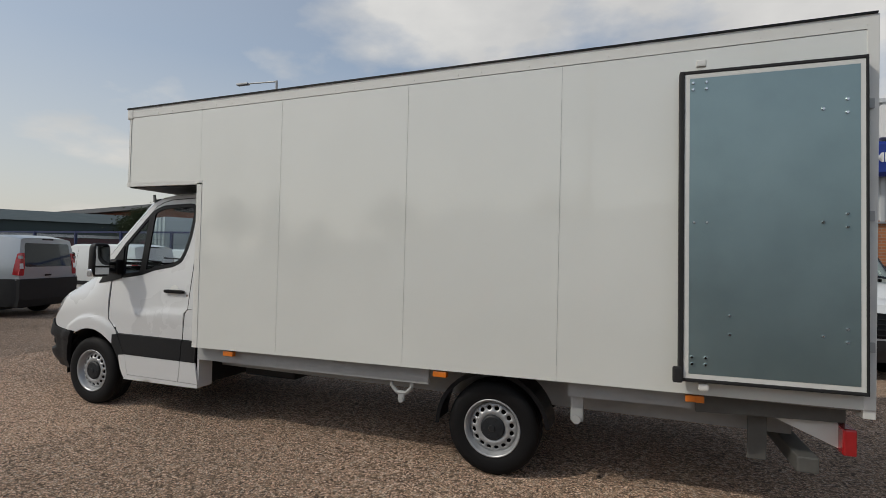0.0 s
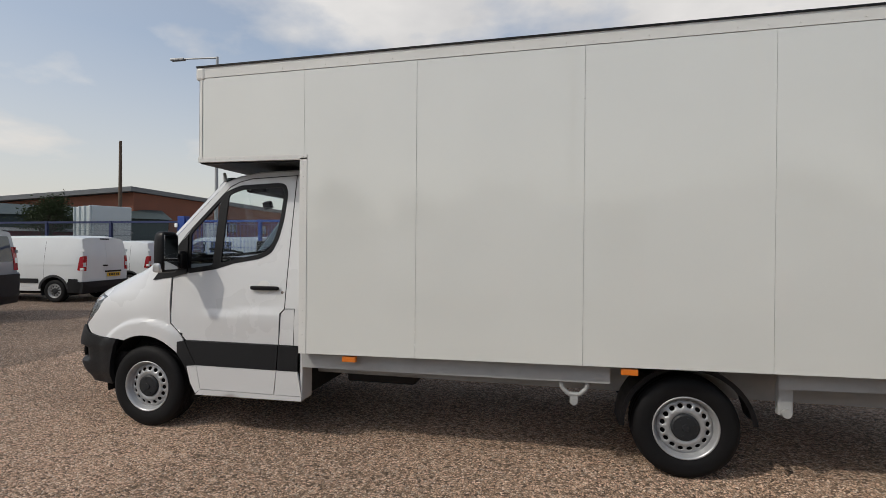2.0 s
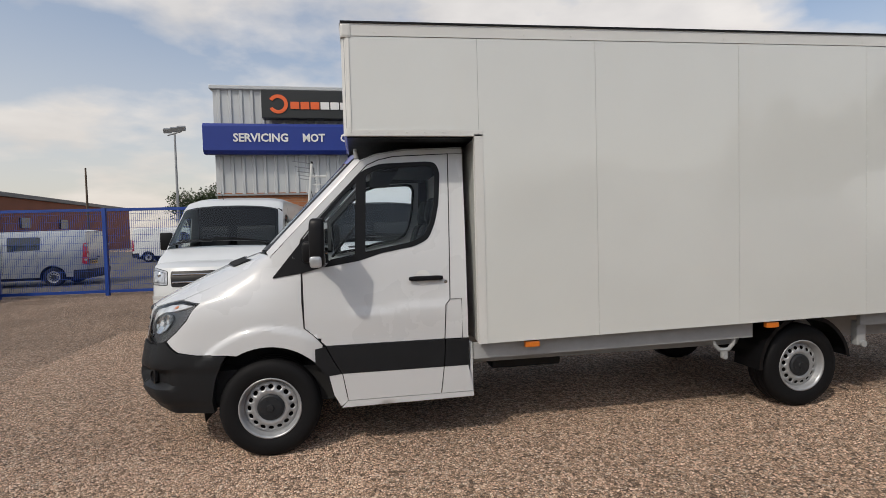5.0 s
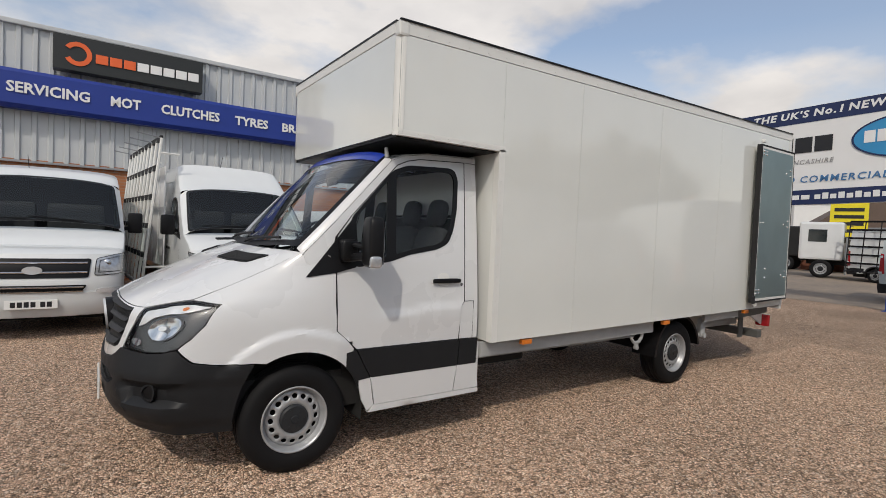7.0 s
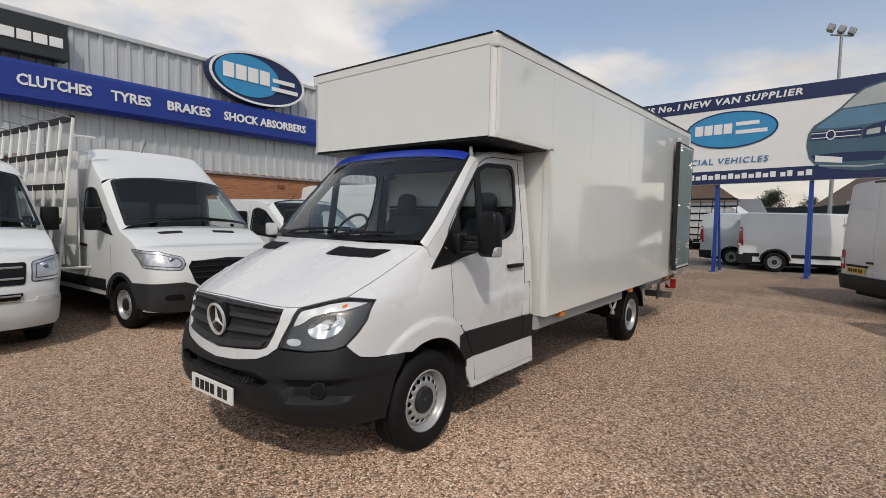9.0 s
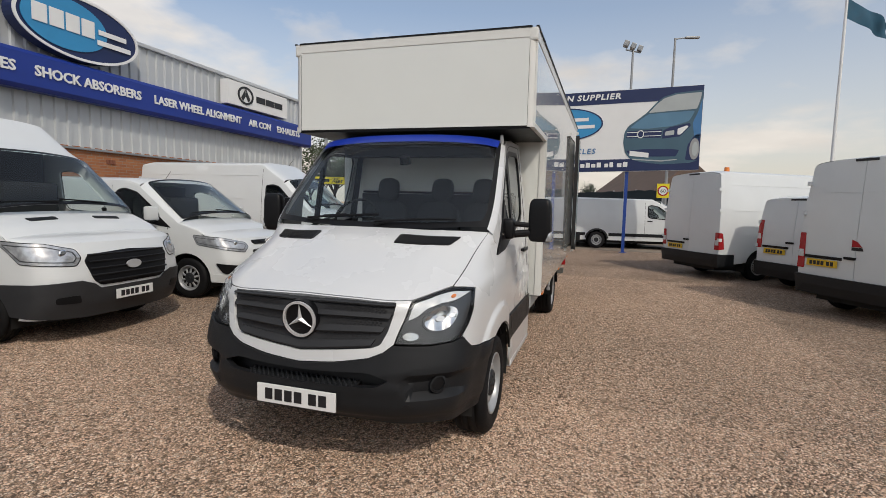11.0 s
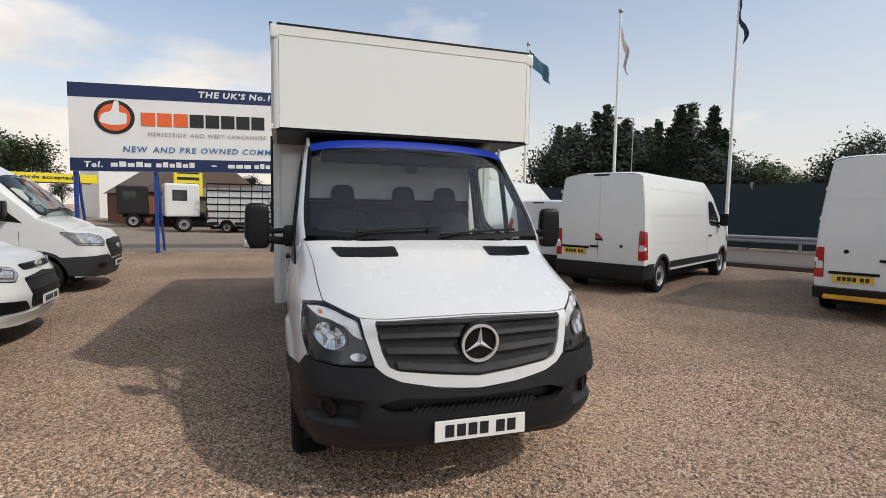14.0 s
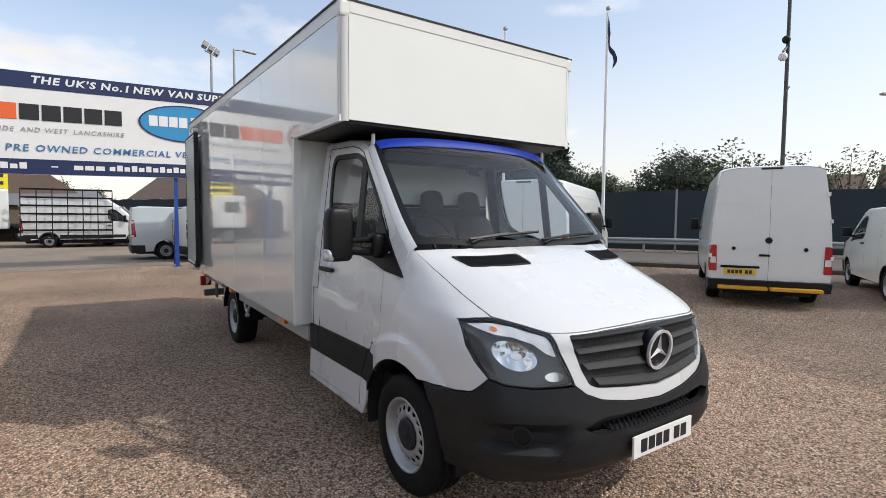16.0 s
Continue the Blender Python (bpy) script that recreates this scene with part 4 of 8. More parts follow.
def wheel_data(style):
    """Mesh data of a wheel of radius 1 / 0.345 scale: tyre, rim, cap; outer face towards -y."""
    if style in WHEEL_DATA:
        return WHEEL_DATA[style]
    R, w = 0.345, 0.115
    bm = bmesh.new()
    add_lathe(bm, [(0.205, -w + 0.012), (0.235, -w), (0.29, -w - 0.006), (0.322, -w + 0.006), (0.340, -w + 0.028), (R, -0.062), (R - 0.008, -0.058), (R - 0.008, -0.046), (R, -0.042),
                   (R, -0.008), (R - 0.008, -0.005), (R - 0.008, 0.005), (R, 0.008), (R, 0.042), (R - 0.008, 0.046), (R - 0.008, 0.058), (R, 0.062), (0.338, w - 0.02), (0.29, w), (0.205, w - 0.01)], 48)
    bmesh.ops.recalc_face_normals(bm, faces=bm.faces)
    tyre = bpy.data.meshes.new("wheel")
    bm.to_mesh(tyre); bm.free(); tyre.materials.append(TYRE)
    bm = bmesh.new()
    circ = lambda r, cx=0, cz=0, n=40: [(cx + r * math.cos(2 * math.pi * i / n), cz + r * math.sin(2 * math.pi * i / n)) for i in range(n)]

    def dish(u, v):
        r = math.hypot(u, v)
        prof = [(0.0, -0.070), (0.085, -0.072), (0.104, -0.088), (0.116, -0.090), (0.128, -0.084), (0.160, -0.074), (0.170, -0.070), (0.182, -0.062)]
        return (u, lerp_curve(prof, r), v)
    if style == "steel":
        holes = []
        for i in range(16):
            a = 2 * math.pi * i / 16
            ca, sa = math.cos(a), math.sin(a)
            holes.append([(0.146 * ca + 0.0155 * math.cos(t) * ca - 0.0185 * math.sin(t) * sa, 0.146 * sa + 0.0155 * math.cos(t) * sa + 0.0185 * math.sin(t) * ca) for t in [2 * math.pi * k / 10 for k in range(10)]])
        add_panel(bm, circ(0.183, n=56), dish, holes=holes, step=0.018, thick=0.005, out=(0, -1, 0))
    else:
        holes = []
        for i in range(10):
            a0, a1 = 2 * math.pi * (i + 0.16) / 10, 2 * math.pi * (i + 0.84) / 10
            holes.append([(r * math.cos(a), r * math.sin(a)) for r, a in ((0.09, a0 + 0.08), (0.165, a0), (0.165, (a0 + a1) / 2), (0.165, a1), (0.09, a1 - 0.08))])
        add_panel(bm, circ(0.183, n=56), lambda u, v: (u, lerp_curve([(0, -0.095), (0.06, -0.092), (0.183, -0.07)], math.hypot(u, v)), v), holes=holes, step=0.03, thick=0.012, out=(0, -1, 0))
    add_lathe(bm, [(0.178, -0.055), (0.186, -0.070), (0.196, -0.09), (0.203, -0.112), (0.212, -0.112), (0.214, -0.104), (0.206, -0.09), (0.206, 0.09)], 48)
    rim = bpy.data.meshes.new("rim")
    bm.to_mesh(rim); bm.free(); rim.materials.append(STEEL)
    rim.polygons.foreach_set("use_smooth", [True] * len(rim.polygons))
    tyre.polygons.foreach_set("use_smooth", [True] * len(tyre.polygons))
    bm = bmesh.new()
    add_lathe(bm, [(0.0005, -0.112), (0.022, -0.111), (0.026, -0.104), (0.080, -0.100), (0.090, -0.092), (0.092, -0.070)], 30)
    for i in range(6):
        a = 2 * math.pi * i / 6 + 0.3
        add_rod(bm, (0.060 * math.cos(a), -0.09, 0.060 * math.sin(a)), (0.060 * math.cos(a), -0.1055, 0.060 * math.sin(a)), 0.010, seg=6)
    cap = bpy.data.meshes.new("hub_cap")
    bm.to_mesh(cap); bm.free(); cap.materials.append(HUBCAP)
    bm = bmesh.new()
    add_lathe(bm, [(0.0005, -0.02), (0.204, -0.02), (0.204, 0.09), (0.0005, 0.09)], 30)
    well = bpy.data.meshes.new("brake_drum")
    bm.to_mesh(well); bm.free(); well.materials.append(DARK)
    WHEEL_DATA[style] = (tyre, rim, cap, well)
    return WHEEL_DATA[style]


def wheel(parent, x, y_outer, side, R, style="steel"):
    tyre, rim, cap, well = wheel_data(style)
    k = R / 0.345
    w = new("wheel", tyre)
    w.parent = parent
    w.matrix_basis = Matrix.Translation((x, side * (y_outer - 0.115 * k), R)) @ Matrix.Rotation(0 if side < 0 else math.pi, 4, "Z") @ Matrix.Rotation(0.4 * x, 4, "Y") @ Matrix.Scale(k, 4)
    for nm, d in (("rim", rim), ("hub_cap", cap), ("brake_drum", well)):
        o = new(nm, d)
        o.parent = w
    return w


def add_pad(bm, x0, x1, y0, y1, z0, z1, m, power=0.55, taper=0.0):
    """A stuffed pad: a rounded block, narrower towards its top."""
    g = bmesh.ops.create_uvsphere(bm, u_segments=20, v_segments=12, radius=1.0)
    for v in g["verts"]:
        a, b, c = (math.copysign(abs(q) ** power, q) for q in v.co)
        b *= 1 - taper * (c + 1) / 2
        v.co = m @ Vector(((x0 + x1) / 2 + a * (x1 - x0) / 2, (y0 + y1) / 2 + b * (y1 - y0) / 2, (z0 + z1) / 2 + c * (z1 - z0) / 2))


def seat_bm(x, y, w, bench=False):
    bm = bmesh.new()
    add_box(bm, x - 0.02, x + 0.46, y - w / 2, y + w / 2, 0.95, 1.12, 0.05)
    m = Matrix.Translation((x + 0.46, y, 1.1)) @ Matrix.Rotation(radians(12), 4, "Y")
    for k, hw in (((-0.23, 0.24), (0.23, 0.24)) if bench else ((0, w / 2),)):
        add_pad(bm, -0.07, 0.07, k - hw, k + hw, -0.06, 0.55, m, 0.45, 0.12)
    for k in ((-0.21, 0.21) if bench else (0,)):
        add_pad(bm, -0.055, 0.06, k - 0.115, k + 0.115, 0.56, 0.79, m, 0.62, 0.08)
        add_rod(bm, m @ Vector((0, k - 0.05, 0.5)), m @ Vector((0, k - 0.05, 0.6)), 0.008)
        add_rod(bm, m @ Vector((0, k + 0.05, 0.5)), m @ Vector((0, k + 0.05, 0.6)), 0.008)
    return bm


PLATE_BAR = []


def plate(parent, surf_m, mat, w=0.52, h=0.111, name="number_plate"):
    """A plate with plain bars; surf_m puts its middle, its face towards local -y."""
    p = part(name, box(-w / 2, w / 2, -0.006, 0.006, -h / 2, h / 2, 0.003), mat, parent, "plate with plain dark bars")
    p.matrix_basis = surf_m
    if not PLATE_BAR:
        me = bpy.data.meshes.new("plain_bar")
        bm = box(-0.0245, 0.0245, -0.009, -0.005, -0.033, 0.033, 0.0)
        bm.to_mesh(me); bm.free()
        me.materials.append(INK)
        PLATE_BAR.append(me)
    for x in (-0.20, -0.135, -0.07, -0.005, 0.09, 0.155):
        o = new("plain_bar", PLATE_BAR[0])
        o.parent = p
        o.location.x = x + 0.022
    return p


def nose_panel(S, outline, off=0.005, step=0.05, holes=(), thick=0.015, bm=None):
    """A sheet on the nose, its outline in (y, z)."""
    return skin_panel(S, [(S.ny(y, z), z) for y, z in outline], off, step, [[(S.ny(y, z), z) for y, z in h] for h in holes], thick, bm)


def skin_panel(S, outline, off=0.005, step=0.05, holes=(), thick=0.015, bm=None):
    """A sheet on the skin that runs round the nose and along the flanks, its outline in (girth, z)."""
    m = sum(p[0] for p in outline) / len(outline)
    return add_panel(bmesh.new() if bm is None else bm, outline, S.wrap_at(off), holes=holes, step=step, thick=thick, out=(-1, 3 * m, 0))


def mirror_y(pts):
    return [(-y, z) for y, z in pts][::-1]


# section lines of the lorry's front, from the bumper's foot up the nose and along the bonnet to the screen: (x, y, z)
SEC_MID = [(0.085, 0, 0.385), (0.035, 0, 0.45), (0.005, 0, 0.58), (0.02, 0, 0.69), (0.04, 0, 0.86), (0.055, 0, 0.98), (0.085, 0, 1.075), (0.36, 0, 1.225), (0.66, 0, 1.365), (0.93, 0, 1.46)]
SEC_SLAT = [(0.10, 0.30, 0.38), (0.05, 0.30, 0.45), (0.015, 0.30, 0.58), (0.035, 0.30, 0.69), (0.06, 0.30, 0.86), (0.075, 0.30, 0.98), (0.105, 0.30, 1.075), (0.375, 0.30, 1.222), (0.665, 0.29, 1.362), (0.94, 0.28, 1.458)]
SEC_GRILLE = [(0.155, 0.56, 0.36), (0.10, 0.56, 0.45), (0.06, 0.56, 0.58), (0.085, 0.56, 0.70), (0.115, 0.555, 0.855), (0.138, 0.55, 0.97), (0.175, 0.545, 1.07), (0.42, 0.545, 1.212), (0.70, 0.53, 1.345), (0.965, 0.51, 1.452)]
SEC_LAMP = [(0.28, 0.74, 0.345), (0.215, 0.755, 0.45), (0.175, 0.77, 0.58), (0.20, 0.775, 0.71), (0.235, 0.765, 0.85), (0.275, 0.76, 0.97), (0.335, 0.75, 1.085), (0.53, 0.735, 1.205), (0.78, 0.71, 1.335), (1.01, 0.69, 1.45)]
SEC_EDGE = [(0.46, 0.865, 0.33), (0.39, 0.885, 0.45), (0.355, 0.90, 0.58), (0.375, 0.907, 0.71), (0.41, 0.905, 0.85), (0.465, 0.905, 0.98), (0.55, 0.897, 1.095), (0.72, 0.875, 1.195), (0.92, 0.855, 1.32), (1.075, 0.865, 1.44)]
SEC_WHEEL = [(0.86, 0.93, 0.33), (0.85, 0.945, 0.45), (0.85, 0.957, 0.58), (0.855, 0.962, 0.71), (0.865, 0.963, 0.86), (0.885, 0.958, 1.00), (0.93, 0.943, 1.12), (1.01, 0.928, 1.205), (1.10, 0.916, 1.30), (1.19, 0.915, 1.42)]
SEC_DOOR = [(1.27, 0.962, 0.33), (1.27, 0.968, 0.45), (1.27, 0.972, 0.58), (1.27, 0.972, 0.71), (1.27, 0.972, 0.87), (1.27, 0.970, 1.02), (1.27, 0.963, 1.12), (1.27, 0.955, 1.20), (1.27, 0.946, 1.28), (1.27, 0.929, 1.40)]
SEC_POST = [(1.50, 0.962, 0.33), (1.50, 0.968, 0.45), (1.50, 0.972, 0.58), (1.50, 0.972, 0.71), (1.50, 0.972, 0.87), (1.50, 0.970, 1.02), (1.50, 0.963, 1.12), (1.50, 0.955, 1.20), (1.50, 0.946, 1.28), (1.50, 0.929, 1.40)]
SECTIONS = (SEC_MID, SEC_SLAT, SEC_GRILLE, SEC_LAMP, SEC_EDGE, SEC_WHEEL, SEC_DOOR, SEC_POST)
U_STEP, V_STEP = 0.22, 0.125
ARCH_C, ARCH_R = (1.045, 0.352), 0.448


def spline(p0, p1, p2, p3, t):
    return tuple(0.5 * (2 * b + (c - a) * t + (2 * a - 5 * b + 4 * c - d) * t * t + (3 * b - a - 3 * c + d) * t ** 3) for a, b, c, d in zip(p0, p1, p2, p3))


def section_node(i, j):
    """Node of the net, mirrored past the middle and carried on past its rims."""
    if i < 0:
        x, y, z = section_node(-i, j)
        return (x, -y, z)
    if i > 7:
        return tuple(2 * p - q for p, q in zip(section_node(7, j), section_node(6, j)))
    if j < 0:
        return tuple(2 * p - q for p, q in zip(SECTIONS[i][0], SECTIONS[i][1]))
    if j > 9:
        return tuple(2 * p - q for p, q in zip(SECTIONS[i][9], SECTIONS[i][8]))
    return SECTIONS[i][j]


def ease(t):
    t = max(0.0, min(1.0, t))
    return t * t * (3 - 2 * t)


def front_point(a, b):
    sg = 1 if a >= 0 else -1
    u, v = min(abs(a) / U_STEP, 7.0), max(0.0, min(b / V_STEP, 9.0))
    i, j = min(int(u), 6), min(int(v), 8)
    x, y, z = spline(*[spline(*[section_node(i + k, j + m) for m in (-1, 0, 1, 2)], v - j) for k in (-1, 0, 1, 2)], u - i)
    # raised band round the wheel arch
    d = math.hypot(x - ARCH_C[0], z - ARCH_C[1])
    band = ease((ARCH_R + 0.145 - d) / 0.035) * ease((x - 0.50) / 0.16) * ease((1.42 - x) / 0.14)
    return Vector((x, sg * (y + 0.021 * band), z))


def front_skin(a, b, off=0.0):
    """The lorry's front as one smooth sheet: a runs round it, b up and over it, both about in metres."""
    p = front_point(a, b)
    if not off:
        return p
    h = 0.006
    n = (front_point(a, b + h) - front_point(a, b - h)).cross(front_point(a + h, b) - front_point(a - h, b))
    return p + n.normalized() * off


def on_flank(x, z):
    """Place on the front sheet (a > 0) of a point of its flank."""
    a, b = 1.1 + (x - 0.9) * 0.5, 0.125 + (z - 0.33)
    for _ in range(25):
        p = front_point(a, b)
        ex, ez = x - p.x, z - p.z
        px, pz = (front_point(a + 0.004, b) - p) / 0.004, (front_point(a, b + 0.004) - p) / 0.004
        det = px.x * pz.z - pz.x * px.z
        if abs(det) < 1e-6:
            break
        a += max(-0.06, min(0.06, (ex * pz.z - pz.x * ez) / det))
        b += max(-0.06, min(0.06, (px.x * ez - px.z * ex) / det))
        a, b = min(1.53, max(0.3, a)), min(1.124, max(0.0, b))
    return (a, b)


def front_panel(outline, off=0.0, step=0.04, holes=(), thick=0.015, bm=None):
    """A sheet on the lorry's front, its outline in the sheet's own (a, b); off may be a function of them."""
    surf = (lambda a, b: front_skin(a, b, off(a, b) or 1e-6)) if callable(off) else (lambda a, b: front_skin(a, b, off))
    m = sum(p[0] for p in outline) / len(outline)
    return add_panel(bmesh.new() if bm is None else bm, outline, surf, holes=holes, step=step, thick=thick, out=(-1, 3 * m, 0.6))


def both_sides(half):
    """Full outline from a half that runs from the top middle round to the bottom middle."""
    return half + [(-a, z) for a, z in half[::-1] if abs(a) > 1e-6]


def side_of(sd, pts):
    return list(pts) if sd > 0 else [(-a, b) for a, b in pts][::-1]


def lorry_front(t):
    """Bumper, nose, grille, lamps, bonnet and wings of the lorry."""
    # bumper: a full upper lip, a hollow for each fog lamp, a low spoiler edge
    wheel_edge = [on_flank(x, z) for x, z in ((0.735, 0.70), (0.695, 0.61), (0.668, 0.50), (0.655, 0.40))]
    intake = rounded(both_sides([(0, 0.347), (0.29, 0.358), (0.335, 0.352), (0.425, 0.312), (0.36, 0.268), (0, 0.256)]), 0.012)

    def bumper_off(a, b):
        a = abs(a)
        hollow = ease((a - 0.47 - 0.35 * max(0.0, 0.30 - b)) / 0.07) * ease((0.93 - a) / 0.10) * ease((b - 0.195) / 0.022) * ease((0.345 - b) / 0.05)
        lip = ease((b - 0.30) / 0.05)
        spoiler = ease((0.11 - b) / 0.05)
        return 0.006 + 0.012 * lip - 0.055 * hollow - 0.012 * spoiler + 0.010 * ease((0.20 - b) / 0.03) * ease((0.9 - a) / 0.1)
    half = [(0, 0.383), (0.16, 0.398), (0.32, 0.421), (0.39, 0.445), (0.435, 0.476), (0.62, 0.472), (0.76, 0.484), (0.835, 0.503), (0.906, 0.436), (0.97, 0.416)] + [on_flank(0.765, 0.752)] + wheel_edge + [(1.0, 0.012), (0.80, 0.004), (0, 0.004)]
    bumper = part("front_bumper", front_panel(both_sides(half), bumper_off, 0.024, [intake], 0.04), PLASTIC, t, "dark grey textured plastic bumper", smooth=True)
    part("lower_intake", front_panel(inset(intake, -0.02), -0.075, 0.06), BLACK, bumper, "dark lower air intake", smooth=True)
    tread = bmesh.new()
    add_panel(tread, [(-0.36, 0.0), (0.36, 0.0), (0.36, 0.085), (-0.36, 0.085)], lambda y, d: (front_point(y * 0.75, 0.262).x + d - 0.004, y, front_point(y * 0.75, 0.262).z + 0.004 + 0.16 * d), step=0.04, thick=0.01)
    for r in range(4):
        for i in range(-10, 11):
            y = 0.034 * i + (0.017 if r % 2 else 0)
            q = front_point(y * 0.75, 0.262)
            add_rod(tread, (q.x + 0.008 + 0.02 * r, y, q.z + 0.005 + 0.0035 * r), (q.x + 0.008 + 0.02 * r, y, q.z + 0.014 + 0.0035 * r), 0.008, 0.005, 6)
    part("bumper_tread", tread, PLASTIC, bumper, "studded step in the bumper")
    for sd in (-1, 1):
        disc = lambda r: [(sd * (0.705 + r * math.cos(k * 0.3927)), 0.268 + r * math.sin(k * 0.3927)) for k in range(16)]
        part("fog_lamp_rim", front_panel(disc(0.056), -0.020, 0.05, [disc(0.044)], 0.02), PLASTIC, bumper, smooth=True)
        part("fog_lamp_blank", front_panel(disc(0.046), -0.030, 0.05), BLACK, bumper, "round black fog lamp blank", smooth=True)
        cap = [(sd * (0.515 + 0.02 * math.cos(k * 0.5236)), 0.165 + 0.02 * math.sin(k * 0.5236)) for k in range(12)]
        part("tow_eye_cap", front_panel(cap, 0.019, 0.05, thick=0.003), PLASTIC, bumper, smooth=True)
    # white surround with the grille in it
    top = lambda a: 0.755 - 0.013 * abs(a) / 0.445
    low = lambda a: 0.432 + 0.034 * min(1.0, abs(a) / 0.345)
    grille = rounded(both_sides([(0, 0.755), (0.25, 0.748), (0.442, 0.740), (0.432, 0.66), (0.408, 0.55), (0.375, 0.478), (0.33, 0.462), (0.15, 0.446), (0, 0.432)]), 0.014)
    part("nose_panel", front_panel(both_sides([(0, 0.760), (0.25, 0.753), (0.446, 0.747), (0.513, 0.745), (0.485, 0.63), (0.438, 0.482), (0.39, 0.448), (0.32, 0.424), (0.16, 0.401), (0, 0.387)]), 0.006, 0.028, [grille], 0.03), PAINT, t, "white painted grille surround", smooth=True)
    g = part("grille", front_panel(inset(grille, -0.010), -0.011, 0.05), GRILLE, t, "dark grey slatted grille", smooth=True)
    across = lambda a, q: top(a) + (low(a) - top(a)) * q
    for q0, q1, w0, w1 in ((0.02, 0.10, 0.437, 0.434), (0.285, 0.43, 0.422, 0.408), (0.60, 0.745, 0.395, 0.37), (0.87, 0.985, 0.345, 0.325)):
        def slat(a, q, q0=q0, q1=q1):
            s = (q - q0) / (q1 - q0)
            return front_skin(a, across(a, q), 0.016 * (ease(s / 0.9) - 0.5 * ease((s - 0.86) / 0.14)) - 0.008 * ease((0.10 - abs(a)) / 0.03))
        bm = bmesh.new()
        rows = [[bm.verts.new(slat(-(w0 + (w1 - w0) * r / 5) + 2 * (w0 + (w1 - w0) * r / 5) * k / 40, q0 + (q1 - q0) * r / 5)) for k in range(41)] for r in range(6)]
        for ra, rb in zip(rows, rows[1:]):
            for k in range(40):
                bm.faces.new((ra[k], rb[k], rb[k + 1], ra[k + 1]))
        rim = [e for e in bm.edges if e.is_boundary]
        ex = bmesh.ops.extrude_edge_only(bm, edges=rim)
        for v in ex["geom"]:
            if isinstance(v, bmesh.types.BMVert):
                v.co.x += 0.028
        bmesh.ops.recalc_face_normals(bm, faces=bm.faces)
        part("grille_slat", bm, GRILLE, g, smooth=True)
    for qa, w in ((0.195, 0.395), (0.52, 0.37), (0.81, 0.315)):
        bm = bmesh.new()
        for r in (-1, 0, 1):
            a = -w + (0.010 if r else 0.0)
            while a < w:
                if abs(a) > 0.10:
                    c = front_skin(a, across(a, qa) + 0.015 * r - 0.002, -0.0085)
                    ring = [bm.verts.new(c + Vector((0, 0.0065 * math.cos(k * 1.0472), 0.006 * math.sin(k * 1.0472)))) for k in range(6)]
                    bm.faces.new(ring)
                a += 0.020
        part("grille_mesh", bm, INK, g, "perforated strip between the slats")["kind"] = "stuff"
    badge = bmesh.new()
    add_ring(badge, 0, 0, 0.092, 0.106, -0.014, 0.024, seg=44)
    for k in range(3):
        an = radians(90 + 120 * k)
        u, p = Vector((math.cos(an), 0, math.sin(an))), Vector((-math.sin(an), 0, math.cos(an)))
        tip, b0, b1, mid = u * 0.095, p * 0.017 - u * 0.006, -p * 0.017 - u * 0.006, Vector((0, -0.016, 0))
        v = [badge.verts.new(q) for q in (tip + Vector((0, -0.002, 0)), b0, b1, mid)]
        badge.faces.new((v[0], v[1], v[3])); badge.faces.new((v[0], v[3], v[2]))
    seat = Matrix.Translation((0.030, 0, 0.948)) @ Matrix.Rotation(radians(-90), 4, "Z") @ Matrix.Rotation(radians(6), 4, "X")
    part("round_badge", badge, SILVER, g, "silver round badge").matrix_basis = seat
    part("badge_plate", oval(0, 0, 0.112, 0.112, 0.0, 0.05), BLACK, g).matrix_basis = seat
    plate(t, Matrix.Translation((-0.012, 0, 0.497)) @ Matrix.Rotation(radians(-90), 4, "Z"), WHITE_PLATE)
    # lamps: deep dark housing, dished reflectors, clear lens
    lamp_r = rounded([(0.888, 0.768), (0.80, 0.785), (0.715, 0.789), (0.61, 0.766), (0.522, 0.742), (0.492, 0.63), (0.445, 0.486), (0.62, 0.481), (0.76, 0.492), (0.832, 0.512), (0.872, 0.565), (0.895, 0.64)], 0.014)
    for sd in (-1, 1):
        lamp = side_of(sd, lamp_r)
        hl = part("headlamp", front_panel(inset(lamp, -0.003), -0.024, 0.04, thick=0.0), LAMP_DARK, t, "clear headlamp with dark grey housing", smooth=True)
        part("lamp_seal", front_panel(inset(lamp, -0.003), 0.003, 0.05, [inset(lamp, 0.003)], 0.026), BLACK, hl, smooth=True)
        clear = rounded([(0.862, 0.760), (0.80, 0.772), (0.715, 0.777), (0.615, 0.755), (0.534, 0.732), (0.505, 0.62), (0.548, 0.640), (0.60, 0.690), (0.68, 0.715), (0.76, 0.722)], 0.01)
        part("indicator_reflector", front_panel(side_of(sd, clear), lambda a, b: -0.010 + 0.003 * math.sin(abs(a) * 60) * ease((abs(a) - 0.56) / 0.04), 0.02, thick=0.02), LAMP_CLEAR, hl, "bright upper reflector", smooth=True)
        ca, cb, R1, R2 = 0.688, 0.622, 0.100, 0.070
        disc = [(sd * (ca + R1 * math.cos(k * 0.2618)), cb + R2 * math.sin(k * 0.2618) + 0.014 * math.cos(k * 0.2618)) for k in range(24)]
        ra_ = lambda a, b: math.hypot((abs(a) - ca) / R1, (b - cb) / R2)
